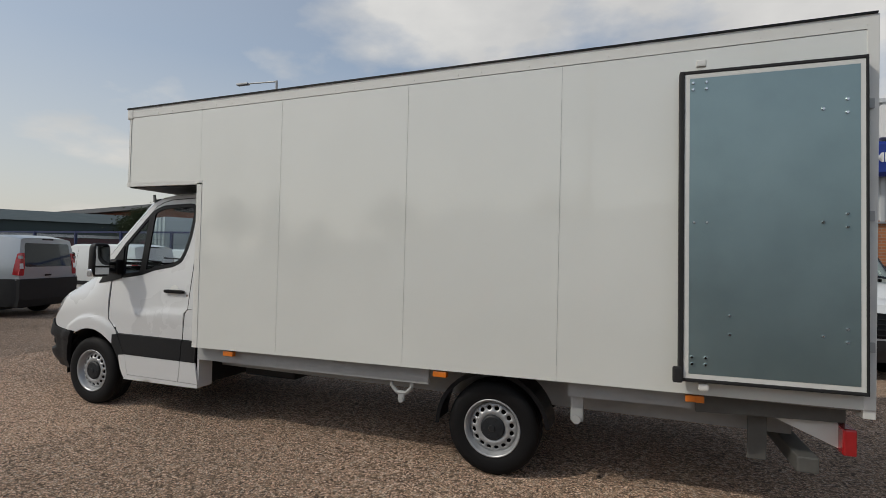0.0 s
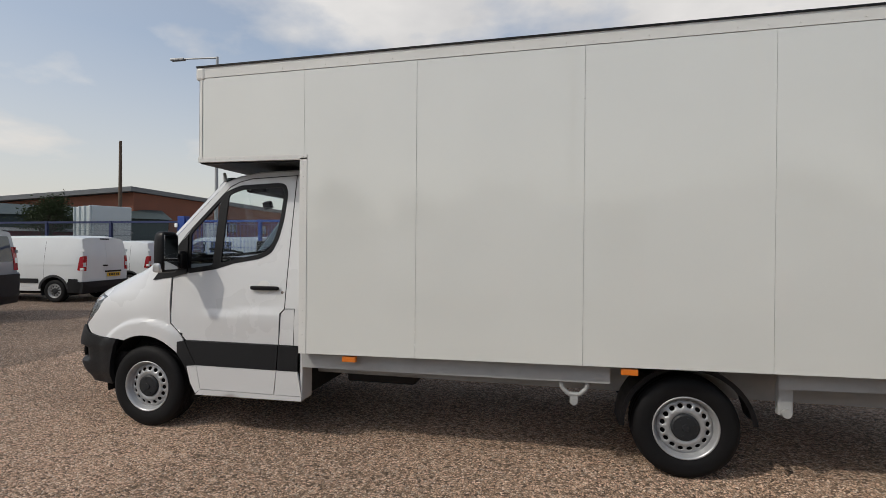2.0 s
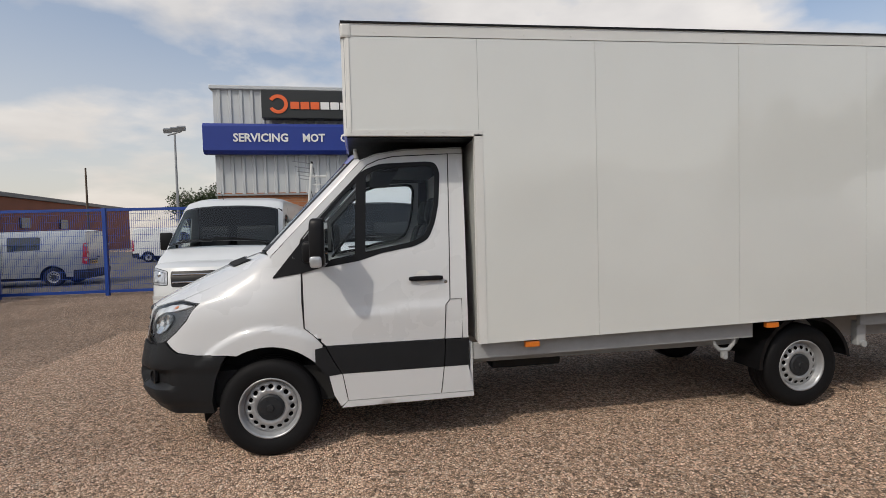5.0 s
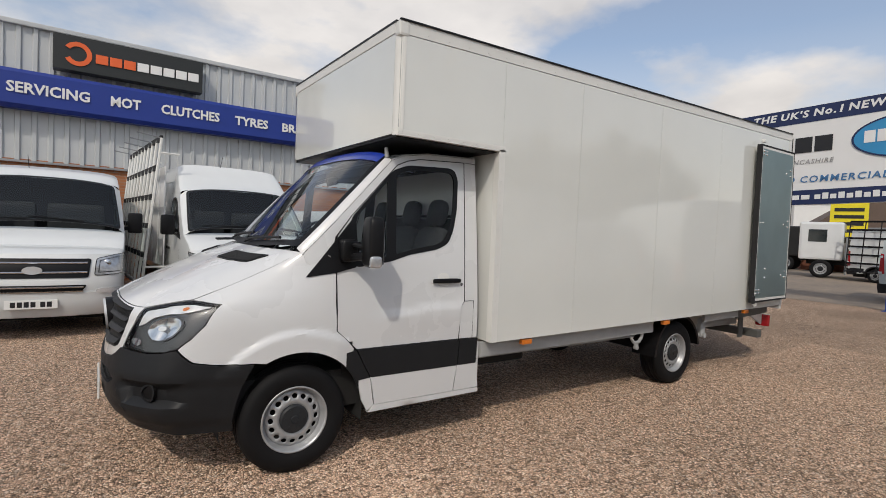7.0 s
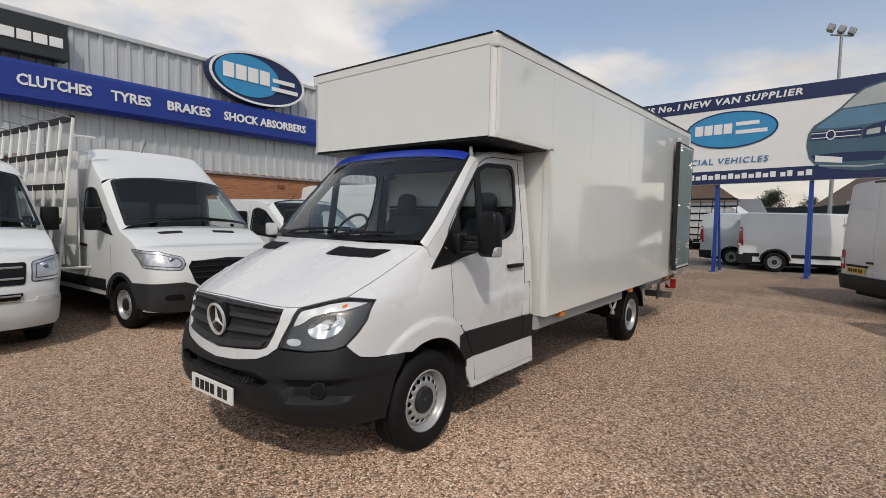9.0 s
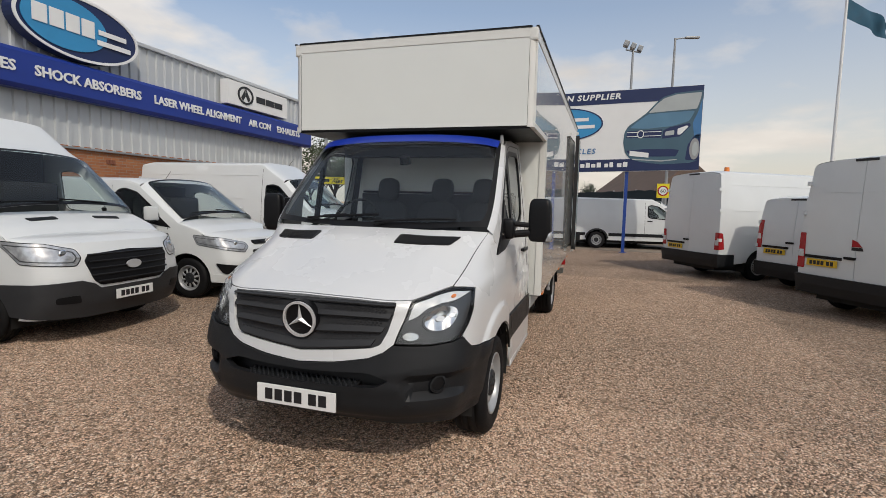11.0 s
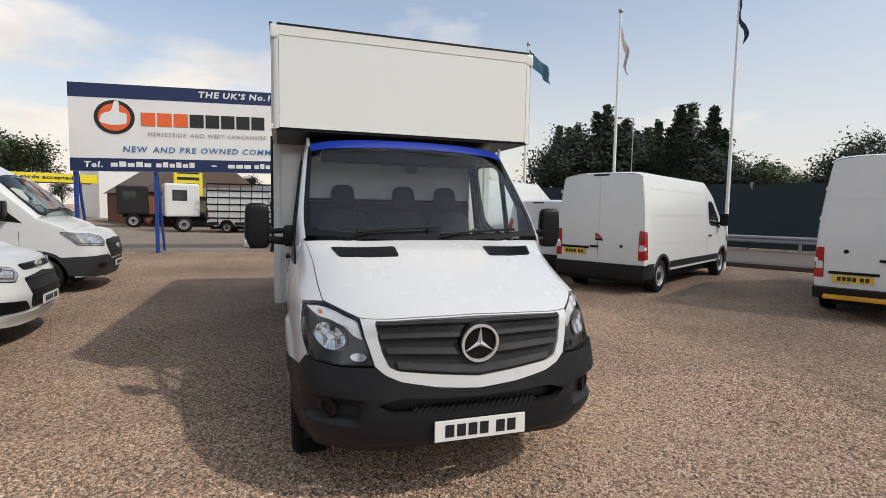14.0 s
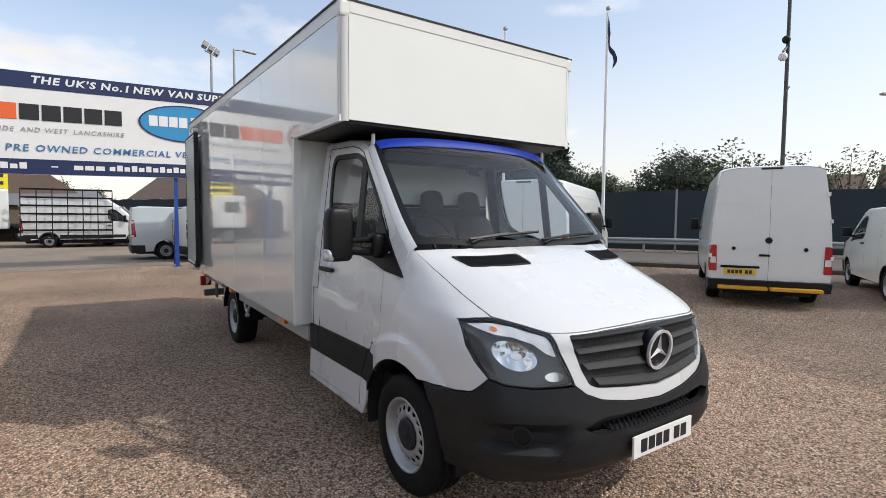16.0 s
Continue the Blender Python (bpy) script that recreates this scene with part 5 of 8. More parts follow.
        part("main_reflector", front_panel(disc, lambda a, b: -0.008 - 0.012 * (1 - min(1.0, ra_(a, b)) ** 2) + 0.004 * math.sin(70 * a) * (1 if b > cb else -1), 0.012, thick=0.012), CHROME, hl, "chrome dished reflector", smooth=True)
        bulb = [(sd * (ca - 0.012 + 0.026 * math.cos(k * 0.5236)), cb + 0.016 * math.sin(k * 0.5236)) for k in range(12)]
        part("bulb_shield", front_panel(bulb, -0.006, 0.03, thick=0.004), LAMP_CLEAR, hl, smooth=True)
        ring = [(a, b) for a, b in disc]
        part("reflector_rim", front_panel(inset(ring, -0.010), -0.008, 0.03, [ring], 0.014), LAMP_DARK, hl, smooth=True)
        small = [(sd * (0.522 + 0.042 * math.cos(k * 0.3927)), 0.522 + 0.022 * math.sin(k * 0.3927)) for k in range(16)]
        part("side_reflector", front_panel(small, lambda a, b: -0.010 - 0.006 * math.cos((abs(a) - 0.522) * 35), 0.015, thick=0.01), CHROME, hl, smooth=True)
        amber = [(sd * (0.745 + 0.016 * math.cos(k * 0.5236)), 0.748 + 0.011 * math.sin(k * 0.5236)) for k in range(12)]
        part("amber_bulb", front_panel(amber, -0.004, 0.05, thick=0.004), ORANGE, hl, smooth=True)
        ln = part("lamp_lens", front_panel(lamp, 0.004, 0.035, thick=0.0), LENS, hl, "clear plastic lens", smooth=True)
        ln.visible_shadow = False
    # bonnet in one smooth sheet, with its shut line and vents
    seam = [(0.720, 0.800), (0.775, 0.90), (0.83, 1.01), (0.878, 1.116)]
    fold = lambda a, b: 0.006 - 0.004 * ease((abs(abs(a) - 0.43 - 0.15 * (b - 0.76)) - 0.0) / 0.05) * ease((b - 0.80) / 0.1)
    bon = part("bonnet", front_panel(both_sides([(0, 0.764), (0.25, 0.757), (0.446, 0.751), (0.518, 0.749), (0.61, 0.773)] + seam + [(0.60, 1.112), (0.30, 1.106), (0, 1.104)]), fold, 0.034, thick=0.03), PAINT, t, "white painted bonnet", smooth=True)
    for sd in (-1, 1):
        bm = bmesh.new()
        line = [(p[0] + (q[0] - p[0]) * k / 6, p[1] + (q[1] - p[1]) * k / 6) for p, q in zip(seam, seam[1:]) for k in range(6)] + [seam[-1]]
        add_tube(bm, [front_skin(sd * (a + 0.004), b, 0.0) for a, b in line], 0.003, 5)
        part("bonnet_gap", bm, INK, bon)
        vent = side_of(sd, rounded([(0.235, 0.996), (0.605, 1.012), (0.675, 1.068), (0.24, 1.056)], 0.012))
        part("air_vent", front_panel(vent, 0.008, 0.04, thick=0.006), BLACK, bon, "black slotted air vent", smooth=True)
        bm = bmesh.new()
        for i in range(26):
            a = 0.25 + 0.0145 * i
            add_rod(bm, front_skin(sd * a, 1.001 + 0.016 * i / 26, 0.010), front_skin(sd * (a + 0.02), 1.052 + 0.012 * i / 26, 0.010), 0.0030, seg=4)
        part("vent_rib", bm, PLASTIC, bon)
        # wing from the lamp round the arch to the door
        arch = [on_flank(x, z) for x, z in arc(ARCH_C[0], ARCH_C[1], ARCH_R, 118, 42, 14)]
        wing = [(0.727, 0.797), (0.80, 0.790), (0.893, 0.772), (0.900, 0.64), (0.877, 0.565), (0.838, 0.508), (0.909, 0.441), (0.97, 0.421)] + [on_flank(0.765, 0.757)] + arch + [on_flank(1.42, 0.785), on_flank(1.292, 0.912), on_flank(1.282, 1.10), on_flank(1.282, 1.30), on_flank(1.20, 1.405)] + [(0.95, 1.124), (0.884, 1.121)] + [(a + 0.008, b) for a, b in seam[-2:0:-1]]
        part("front_wing", front_panel(side_of(sd, wing), 0.005, 0.017, thick=0.02), PAINT, t, "white front wing with flared arch", smooth=True)


def box_lorry():
    """The white Luton box lorry: x runs back from the bumper, y to its right."""
    M = Matrix.Translation((-6.30, 5.31, 0))
    t = empty("box_lorry", "white long-wheelbase box lorry with grey bumper, parked on the gravel", "lorry", m=M)
    S = Shape(2.9, 0.972, nose=[(0.60, 0.36), (0.67, 1.08)], hood=[(0.69, 1.20), (1.12, 1.40)], pillar=[(1.075, 1.425), (1.73, 2.11)],
              roof=[(1.73, 2.11), (1.84, 2.155), (2.05, 2.19), (2.50, 2.205)], taper=0.9, taper_x=1.31, screen_bulge=0.13, roof_bulge=0.03, waist=0.98, tumble=0.115, belly=0.03)
    S.lean = 1.2
    lorry_front(t)
    # screen, roof
    glass_o = rounded([(-0.945, 0.02), (-0.6, -0.055), (-0.3, -0.085), (0.0, -0.092), (0.3, -0.085), (0.6, -0.055), (0.945, 0.02), (0.955, 1.0), (0.0, 1.0), (-0.955, 1.0)], 0.03)
    part("windscreen", panel(glass_o, S.screen_at(0.0), step=0.08, thick=0.0, out=(-0.7, 0, 0.7)), SCREEN, t, "laminated windscreen with blue sun strip", smooth=True)
    ring = panel(inset(glass_o, -0.012), S.screen_at(0.003), holes=[rounded([(-0.915, 0.06), (-0.6, -0.02), (0.0, -0.055), (0.6, -0.02), (0.915, 0.06), (0.93, 0.93), (-0.93, 0.93)], 0.05)], step=0.06, thick=0.0, out=(-0.7, 0, 0.7))
    part("screen_frit", ring, BLACK, t, smooth=True)
    part("screen_surround", panel([(-1.0, -0.01), (-0.958, 0.0), (-0.962, 1.0), (-1.0, 1.0)], S.screen_at(0.002), step=0.04, thick=0.0, out=(-0.7, 0, 0.7)), PAINT, t, smooth=True)
    part("screen_surround", panel([(1.0, -0.01), (1.0, 1.0), (0.962, 1.0), (0.958, 0.0)], S.screen_at(0.002), step=0.04, thick=0.0, out=(-0.7, 0, 0.7)), PAINT, t, smooth=True)
    part("sun_strip", panel([(-0.94, 0.912), (0.94, 0.912), (0.955, 1.005), (-0.955, 1.005)], S.screen_at(0.006), step=0.06, thick=0.0, out=(-0.7, 0, 0.7)), BLUE_FILM, t, "bright blue sun strip", smooth=True)
    part("cowl", front_panel(both_sides([(0, 1.106), (0.30, 1.108), (0.60, 1.114), (0.86, 1.119), (0.86, 1.1249), (0, 1.1249)]), -0.012, 0.05, thick=0.02), BLACK, t, smooth=True)
    for a, b in (((0.60, -0.03), (-0.06, 0.01)), ((-0.05, -0.065), (-0.72, 0.015))):
        bm = bmesh.new()
        sc = S.screen_at(0.024)
        add_tube(bm, [sc(a[0] + (b[0] - a[0]) * k / 8, a[1] + (b[1] - a[1]) * k / 8) for k in range(9)], 0.010)
        add_tube(bm, [sc(a[0], a[1] - 0.03), sc(a[0] + (b[0] - a[0]) * 0.25, a[1] + 0.02), sc(a[0] + (b[0] - a[0]) * 0.55, a[1] + (b[1] - a[1]) * 0.55 + 0.012)], 0.007)
        part("wiper", bm, BLACK, t)
    part("cab_roof", S.cap(S.roof, 0.03, 3.2, (0, 1)), PAINT, t, smooth=True)
    for sd in (-1, 1):
        F, o = S.flank(sd), (0, sd, 0)
        win = rounded([(1.429, 1.345), (1.693, 1.385), (1.86, 1.437), (2.10, 1.478), (2.20, 1.525), (2.25, 1.63), (2.286, 1.779), (2.307, 2.02), (2.28, 2.085), (2.22, 2.094), (1.87, 2.078), (1.745, 2.03), (1.408, 1.668)], 0.035)
        glaze = [rounded([(1.452, 1.38), (1.665, 1.412), (1.690, 1.955), (1.434, 1.672)], 0.02), rounded([(1.742, 1.425), (1.86, 1.462), (2.09, 1.505), (2.18, 1.548), (2.225, 1.64), (2.262, 1.79), (2.28, 2.015), (2.255, 2.062), (2.20, 2.068), (1.88, 2.052), (1.765, 2.008)], 0.03)]

        def door_sheet(x, z, F=F, sd=sd):
            line = 0.999 + 0.083 * (x - 1.57)
            k = ease((line + 0.010 - z) / 0.020) * ease((x - 1.50) / 0.25) * ease((z - 0.78) / 0.2)
            p = F(x, z)
            return (p[0], p[1] + sd * 0.012 * k, p[2])
        door_o = [(1.290, 1.30), (1.297, 0.912), (1.444, 0.775), (2.305, 0.775), (2.318, 1.03), (2.352, 1.068), (2.385, 2.163), (1.97, 2.143), (1.86, 2.118), (1.773, 2.078), (1.405, 1.69), (1.30, 1.55)]
        part("door_shut", panel(inset(door_o, -0.02), S.flank(sd, -0.016), holes=[inset(door_o, 0.03)], step=0.12, thick=0.0, out=o), BLACK, t)
        bm = bmesh.new()
        add_tube(bm, [S.flank(sd, 0.0)(*q) for q in densify(door_o, 0.10)], 0.0035, 5, True)
        part("door_gap", bm, INK, t)
        dr = part("cab_door", panel(inset(door_o, 0.004), door_sheet, holes=[win], step=0.032, out=o), PAINT, t, "white cab door with dark framed window", smooth=True)
        part("window_frame", panel(inset(win, -0.010), S.flank(sd, 0.003), holes=glaze, step=0.05, out=o), BLACK, dr, smooth=True)
        part("window_glass", panel(inset(win, 0.006), S.flank(sd, -0.006), step=0.12, thick=0.0, out=o), GLASS, dr, smooth=True)
        part("pillar", panel(inset([(1.075, 1.425), (1.73, 2.11), (1.84, 2.155), (2.05, 2.19), (2.50, 2.205), (2.50, 2.163), (2.385, 2.163), (1.97, 2.143), (1.86, 2.118), (1.773, 2.078), (1.405, 1.69), (1.285, 1.54), (1.25, 1.34), (1.15, 1.33), (1.085, 1.37)], 0.002), F, step=0.05, out=o), PAINT, t, smooth=True)
        part("rear_post", panel(inset([(2.385, 2.163), (2.352, 1.068), (2.318, 1.03), (2.305, 0.775), (2.485, 0.775), (2.485, 1.08), (2.50, 2.163)], 0.003), F, step=0.08, out=o), PAINT, t, smooth=True)
        bm = bmesh.new()
        add_tube(bm, [S.flank(sd, 0.003)(*q) for q in ((2.355, 1.07), (2.44, 1.072), (2.436, 0.775))], 0.0025, 5)
        part("flap_gap", bm, INK, t)
        part("side_trim", panel(rounded([(1.447, 0.771), (2.303, 0.771), (2.290, 0.573), (1.553, 0.573), (1.50, 0.665)], 0.008), S.flank(sd, 0.014), step=0.08, out=o), PLASTIC, t, "dark grey side rubbing strip", smooth=True)
        part("side_trim", panel(rounded([(2.311, 0.771), (2.484, 0.771), (2.476, 0.573), (2.298, 0.573)], 0.008), S.flank(sd, 0.014), step=0.08, out=o), PLASTIC, t, smooth=True)
        lip = arc(ARCH_C[0], ARCH_C[1], ARCH_R - 0.004, 58, 20, 10)
        part("arch_trim", panel([(1.437, 0.771), (1.492, 0.665), (1.546, 0.573), (1.46, 0.563), lip[-1]] + lip[::-1][1:] + [(1.31, 0.752)], S.flank(sd, 0.013), step=0.05, out=o), PLASTIC, t, smooth=True)
        part("sill", panel([(1.556, 0.571), (2.289, 0.571), (2.264, 0.375), (1.590, 0.375)], S.flank(sd, 0.012), step=0.08, out=o), PAINT, t, "white lower sill panel", smooth=True)
        part("sill", panel([(1.458, 0.560), (1.549, 0.571), (1.584, 0.370), (1.536, 0.335), (1.49, 0.42)], S.flank(sd, 0.010), step=0.08, out=o), PAINT, t, smooth=True)
        part("sill", panel([(2.296, 0.571), (2.476, 0.571), (2.512, 0.375), (2.271, 0.375)], S.flank(sd, 0.012), step=0.08, out=o), PAINT, t, smooth=True)
        part("sill_step", panel([(1.585, 0.370), (2.512, 0.370), (2.512, 0.335), (1.54, 0.325)], S.flank(sd, 0.016), step=0.08, thick=0.04, out=o), PAINT, t, "white lower edge of the sill", smooth=True)
        part("sill_wedge", box(2.49, 2.514, min(sd * 0.80, sd * 0.966), max(sd * 0.80, sd * 0.966), 0.34, 0.735, 0.004), PAINT, t)
        # arch liner
        bm = bmesh.new()
        pr = arc(ARCH_C[0], ARCH_C[1], ARCH_R + 0.012, -10, 190, 24)
        a = [bm.verts.new((x, sd * (0.955 if x > 0.75 else 0.90), z)) for x, z in pr]
        b = [bm.verts.new((x, sd * 0.45, z)) for x, z in pr]
        for i in range(len(pr) - 1):
            bm.faces.new((a[i], a[i + 1], b[i + 1], b[i]))
        part("arch_liner", bm, DARK, t)
        part("mirror_sail", panel(rounded([(1.084, 1.273), (1.285, 1.302), (1.43, 1.338), (1.412, 1.672), (1.261, 1.490)], 0.008), lambda x, z, sd=sd: (x, sd * (S.half(max(x, 1.14), z) + 0.012 - 0.10 * max(0.0, 1.14 - x)), z), step=0.05, out=o), BLACK, t, "black mirror mounting", smooth=True)
        bm = bmesh.new()
        yb = S.half(1.38, 1.45)
        mm = Matrix.Translation((1.435, sd * 1.185, 1.52)) @ Matrix.Rotation(sd * radians(6), 4, "Z")
        add_pad(bm, 1.30, 1.42, sd * (yb + 0.03) - 0.05, sd * (yb + 0.03) + 0.05, 1.375, 1.53, Matrix.Identity(4), 0.4)
        for za, zb_, ra in ((1.405, 1.425, 0.028), (1.492, 1.480, 0.020)):
            add_rod(bm, (1.37, sd * (yb + 0.02), za), (1.42, sd * 1.13, zb_), ra, seg=10)
        add_pad(bm, -0.056, 0.048, -0.088, 0.088, -0.165, 0.165, mm, 0.38, 0.08)
        mi = part("door_mirror", bm, BLACK, t, "large black towing mirror", smooth=True)
        g = part("mirror_glass", box(0.0440, 0.0500, -0.066, 0.066, -0.055, 0.135, 0.004), MIRROR, mi)
        g.matrix_basis = mm
        g = part("mirror_glass", box(0.0440, 0.0500, -0.066, 0.066, -0.140, -0.070, 0.004), MIRROR, mi)
        g.matrix_basis = mm
        bm = bmesh.new()
        add_pad(bm, -0.050, 0.030, 0.045, 0.096, -0.162, -0.085, Matrix.Identity(4), 0.5)
        g = part("mirror_indicator", bm, VAN_LAMP, mi, "clear indicator lens", smooth=True)
        g.matrix_basis = mm @ Matrix.Scale(sd, 4, (0, 1, 0))
        bm = bmesh.new()
        y0 = S.half(2.18, 1.233)
        add_pad(bm, 2.048, 2.304, sd * (y0 + 0.022) - 0.012, sd * (y0 + 0.022) + 0.012, 1.216, 1.250, Matrix.Identity(4), 0.35)
        for x in (2.075, 2.277):
            add_rod(bm, (x, sd * (y0 - 0.01), 1.233), (x, sd * (y0 + 0.02), 1.233), 0.013, seg=8)
        part("door_handle", bm, BLACK, dr, "black pull handle", smooth=True)
        cup = [(2.157 + 0.057 * math.cos(k * 0.314), 1.236 + 0.057 * math.sin(k * 0.314)) for k in range(20)]
        part("handle_recess", panel(cup, lambda x, z, sd=sd: (x, sd * (S.half(x, z) + 0.003), z), step=0.03, thick=0.003, out=o), ALU, dr)
        part("key_lock", rod((2.325, sd * (y0 - 0.01), 1.20), (2.325, sd * (y0 + 0.005), 1.20), 0.012, seg=10), CHROME, dr)
        wheel(t, 1.04, 0.955, sd, 0.352)
        wheel(t, 5.365, 0.955, sd, 0.352)
    # cab inside
    for sd in (-1, 1):
        part("door_trim", panel([(1.36, 0.62), (2.44, 0.62), (2.44, 1.47), (2.06, 1.43), (1.38, 1.30)], S.flank(sd, -0.05), step=0.2, thick=0.01, out=(0, sd, 0)), BLACK, t, "dark inner door trim", smooth=True)
        part("pillar_trim", panel([(1.11, 1.44), (1.745, 2.10), (1.85, 2.135), (2.44, 2.17), (2.44, 2.10), (2.22, 2.10), (1.86, 2.085), (1.745, 2.035), (1.41, 1.68), (1.40, 1.40), (1.14, 1.40)], S.flank(sd, -0.035), step=0.1, thick=0.0, out=(0, sd, 0)), CAB_TRIM, t, smooth=True)
        part("rear_trim", panel([(2.34, 1.47), (2.44, 1.47), (2.44, 2.11), (2.36, 2.10)], S.flank(sd, -0.035), step=0.2, thick=0.0, out=(0, sd, 0)), SEAT, t)
    part("headliner", box(1.84, 2.46, -0.78, 0.78, 2.13, 2.15, 0.005), CAB_TRIM, t, "dark cab headliner")
    part("header_console", box(1.82, 2.02, -0.70, 0.70, 2.045, 2.128, 0.02), SEAT, t, "dark stowage shelf over the windscreen")
    part("cab_floor", box(0.45, 2.5, -0.86, 0.86, 0.36, 0.62), DARK, t)
    part("bulkhead", box(2.46, 2.50, -0.83, 0.83, 0.6, 2.16), BULK, t, "pale grey cab rear wall")
    part("bulkhead_trim", box(2.445, 2.458, -0.82, 0.82, 0.6, 1.72, 0.004), SEAT, t, "dark lower lining of the cab rear wall")
    part("grab_rail", rod((2.44, -0.80, 1.735), (2.44, 0.80, 1.735), 0.012), BLACK, t)
    dash = bmesh.new()
    add_panel(dash, [(1.04, -0.78), (1.45, -0.86), (1.45, 0.86), (1.04, 0.78)], lambda x, y: (x, y, 1.395 - 0.18 * max(0, (x - 1.2) / 0.25) ** 2), step=0.12, thick=0.25)
    part("dashboard", dash, PLASTIC, t, "dark dashboard", smooth=True)
    part("engine_block", box(0.5, 1.2, -0.7, 0.7, 0.4, 1.05), DARK, t)
    part("driver_seat", seat_bm(1.75, 0.47, 0.52), SEAT, t, smooth=True)
    part("passenger_bench", seat_bm(1.75, -0.32, 0.92, True), SEAT, t, smooth=True)
    bm = bmesh.new()
    pts = [(0.185 * math.cos(2 * math.pi * i / 28), 0.185 * math.sin(2 * math.pi * i / 28)) for i in range(28)]
    for i in range(28):
        a, b = pts[i], pts[(i + 1) % 28]
        add_rod(bm, (0, a[0], a[1]), (0, b[0], b[1]), 0.013, seg=6)
    for q in ((0.17, 0), (-0.17, 0), (0, -0.17)):
        add_rod(bm, (0, 0, 0), (0, *q), 0.016, seg=6)
    sw = part("steering_wheel", bm, BLACK, t, smooth=True)
    sw.matrix_basis = Matrix.Translation((1.55, 0.44, 1.50)) @ Matrix.Rotation(radians(38), 4, "Y")
    part("rear_view_bracket", rod((1.62, 0.0, 1.96), (1.60, 0.0, 2.02), 0.05), BLACK, t)

    # ---- box body; the floor rises a little to the rear ----
    def zb(x):
        return 0.745 + 0.0125 * (x - 2.57)

    def zt(x):
        return 3.015 + 0.0145 * (x - 1.62)
    x0, xn, x1, hw, lut = 1.62, 2.57, 7.64, 1.08, 2.262
    body = part("box_roof", panel([(x0, -hw), (x1, -hw), (x1, hw), (x0, hw)], lambda x, y: (x, y, zt(x) - 0.002), step=1.0, thick=0.03), PANEL, t, "white box roof")
    for sd in (-1, 1):
        o = (0, sd, 0)
        cuts = [x0 + 0.03, 2.575, 3.475, 4.67, 5.85, x1]
        for i, (a, b) in enumerate(zip(cuts, cuts[1:])):
            lo = (lambda x: lut + 0.03) if i == 0 else zb
            ol = [(a + 0.001, lo(a)), (b - 0.001, lo(b)), (b - 0.001, zt(b) - 0.088), (a + 0.001, zt(a) - 0.088)]
            part("side_panel", panel(ol, lambda x, z, sd=sd: (x, sd * hw, z), step=0.35, thick=0.03, out=o), PANEL, t, "smooth white laminate side panel", smooth=False)
        part("seam_backing", panel([(xn, zb(xn) + 0.01), (x1 - 0.01, zb(x1) + 0.01), (x1 - 0.01, zt(x1) - 0.02), (x0 + 0.02, zt(x0) - 0.02), (x0 + 0.02, lut + 0.04), (xn, lut + 0.04)], lambda x, z, sd=sd: (x, sd * (hw - 0.006), z), step=2, thick=0.0, out=o), TRIM_GREY, t)
        # rails: roof edge, luton lower edge, front post
        rail = bmesh.new()
        add_panel(rail, [(x0, zt(x0) - 0.085), (x1, zt(x1) - 0.085), (x1, zt(x1)), (x0, zt(x0))], lambda x, z, sd=sd: (x, sd * (hw + 0.004), z), step=1.5, thick=0.04, out=o)
        part("roof_rail", rail, ALU, t, "white painted aluminium roof rail")
        part("roof_seal", box(x0, x1, sd * (hw + 0.002) - 0.012, sd * (hw + 0.002) + 0.012, 0, 0.012), BLACK, t).matrix_basis = Matrix.Translation((0, 0, zt(0))) @ Matrix.Rotation(-math.atan(0.0145), 4, "Y")
        part("luton_rail", panel([(x0 + 0.02, lut - 0.012), (xn + 0.03, lut - 0.012), (xn + 0.03, lut + 0.03), (x0 + 0.02, lut + 0.03)], lambda x, z, sd=sd: (x, sd * (hw + 0.004), z), step=0.6, thick=0.04, out=o), ALU, t)
        part("front_post", panel([(xn - 0.03, zb(xn)), (xn + 0.03, zb(xn)), (xn + 0.03, lut), (xn - 0.03, lut)], lambda x, z, sd=sd: (x, sd * (hw + 0.004), z), step=0.6, thick=0.06, out=o), ALU, t, "white corner post")
        rr = bmesh.new()
        for (xa, za, xb, zbb, n) in ((x0 + 0.05, zt(x0) - 0.06, x1 - 0.05, zt(x1) - 0.06, 34), (xn, zb(xn) + 0.05, xn, lut - 0.05, 16), (x0 + 0.05, lut + 0.012, xn, lut + 0.012, 8), (3.475, zb(3.475) + 0.1, 3.475, 2.88, 22), (4.67, zb(4.67) + 0.1, 4.67, 2.9, 22), (5.85, zb(5.85) + 0.1, 5.85, 2.9, 16)):
            for k in range(n):
                u = k / (n - 1)
                p = (xa + (xb - xa) * u, sd * (hw + 0.002), za + (zbb - za) * u)
                add_rod(rr, p, (p[0], sd * (hw + 0.008), p[2]), 0.005, 0.003, seg=5)
        part("rivet_rows", rr, ALU, t)["kind"] = "stuff"
        # corner moulding of the luton, rounded
        bm = bmesh.new()
        c = arc(0, 0, 0.055, 0, 90, 6)
        ring0 = [bm.verts.new((x0 + 0.055 - q[1], sd * (hw - 0.052 + q[0] * 1.03), lut - 0.01)) for q in c]
        ring1 = [bm.verts.new((x0 + 0.055 - q[1], sd * (hw - 0.052 + q[0] * 1.03), zt(x0) - 0.0)) for q in c]
        for i in range(6):
            bm.faces.new((ring0[i], ring0[i + 1], ring1[i + 1], ring1[i]))
        bmesh.ops.recalc_face_normals(bm, faces=bm.faces)
        part("corner_moulding", bm, ALU, t, "rounded white corner moulding", smooth=True)
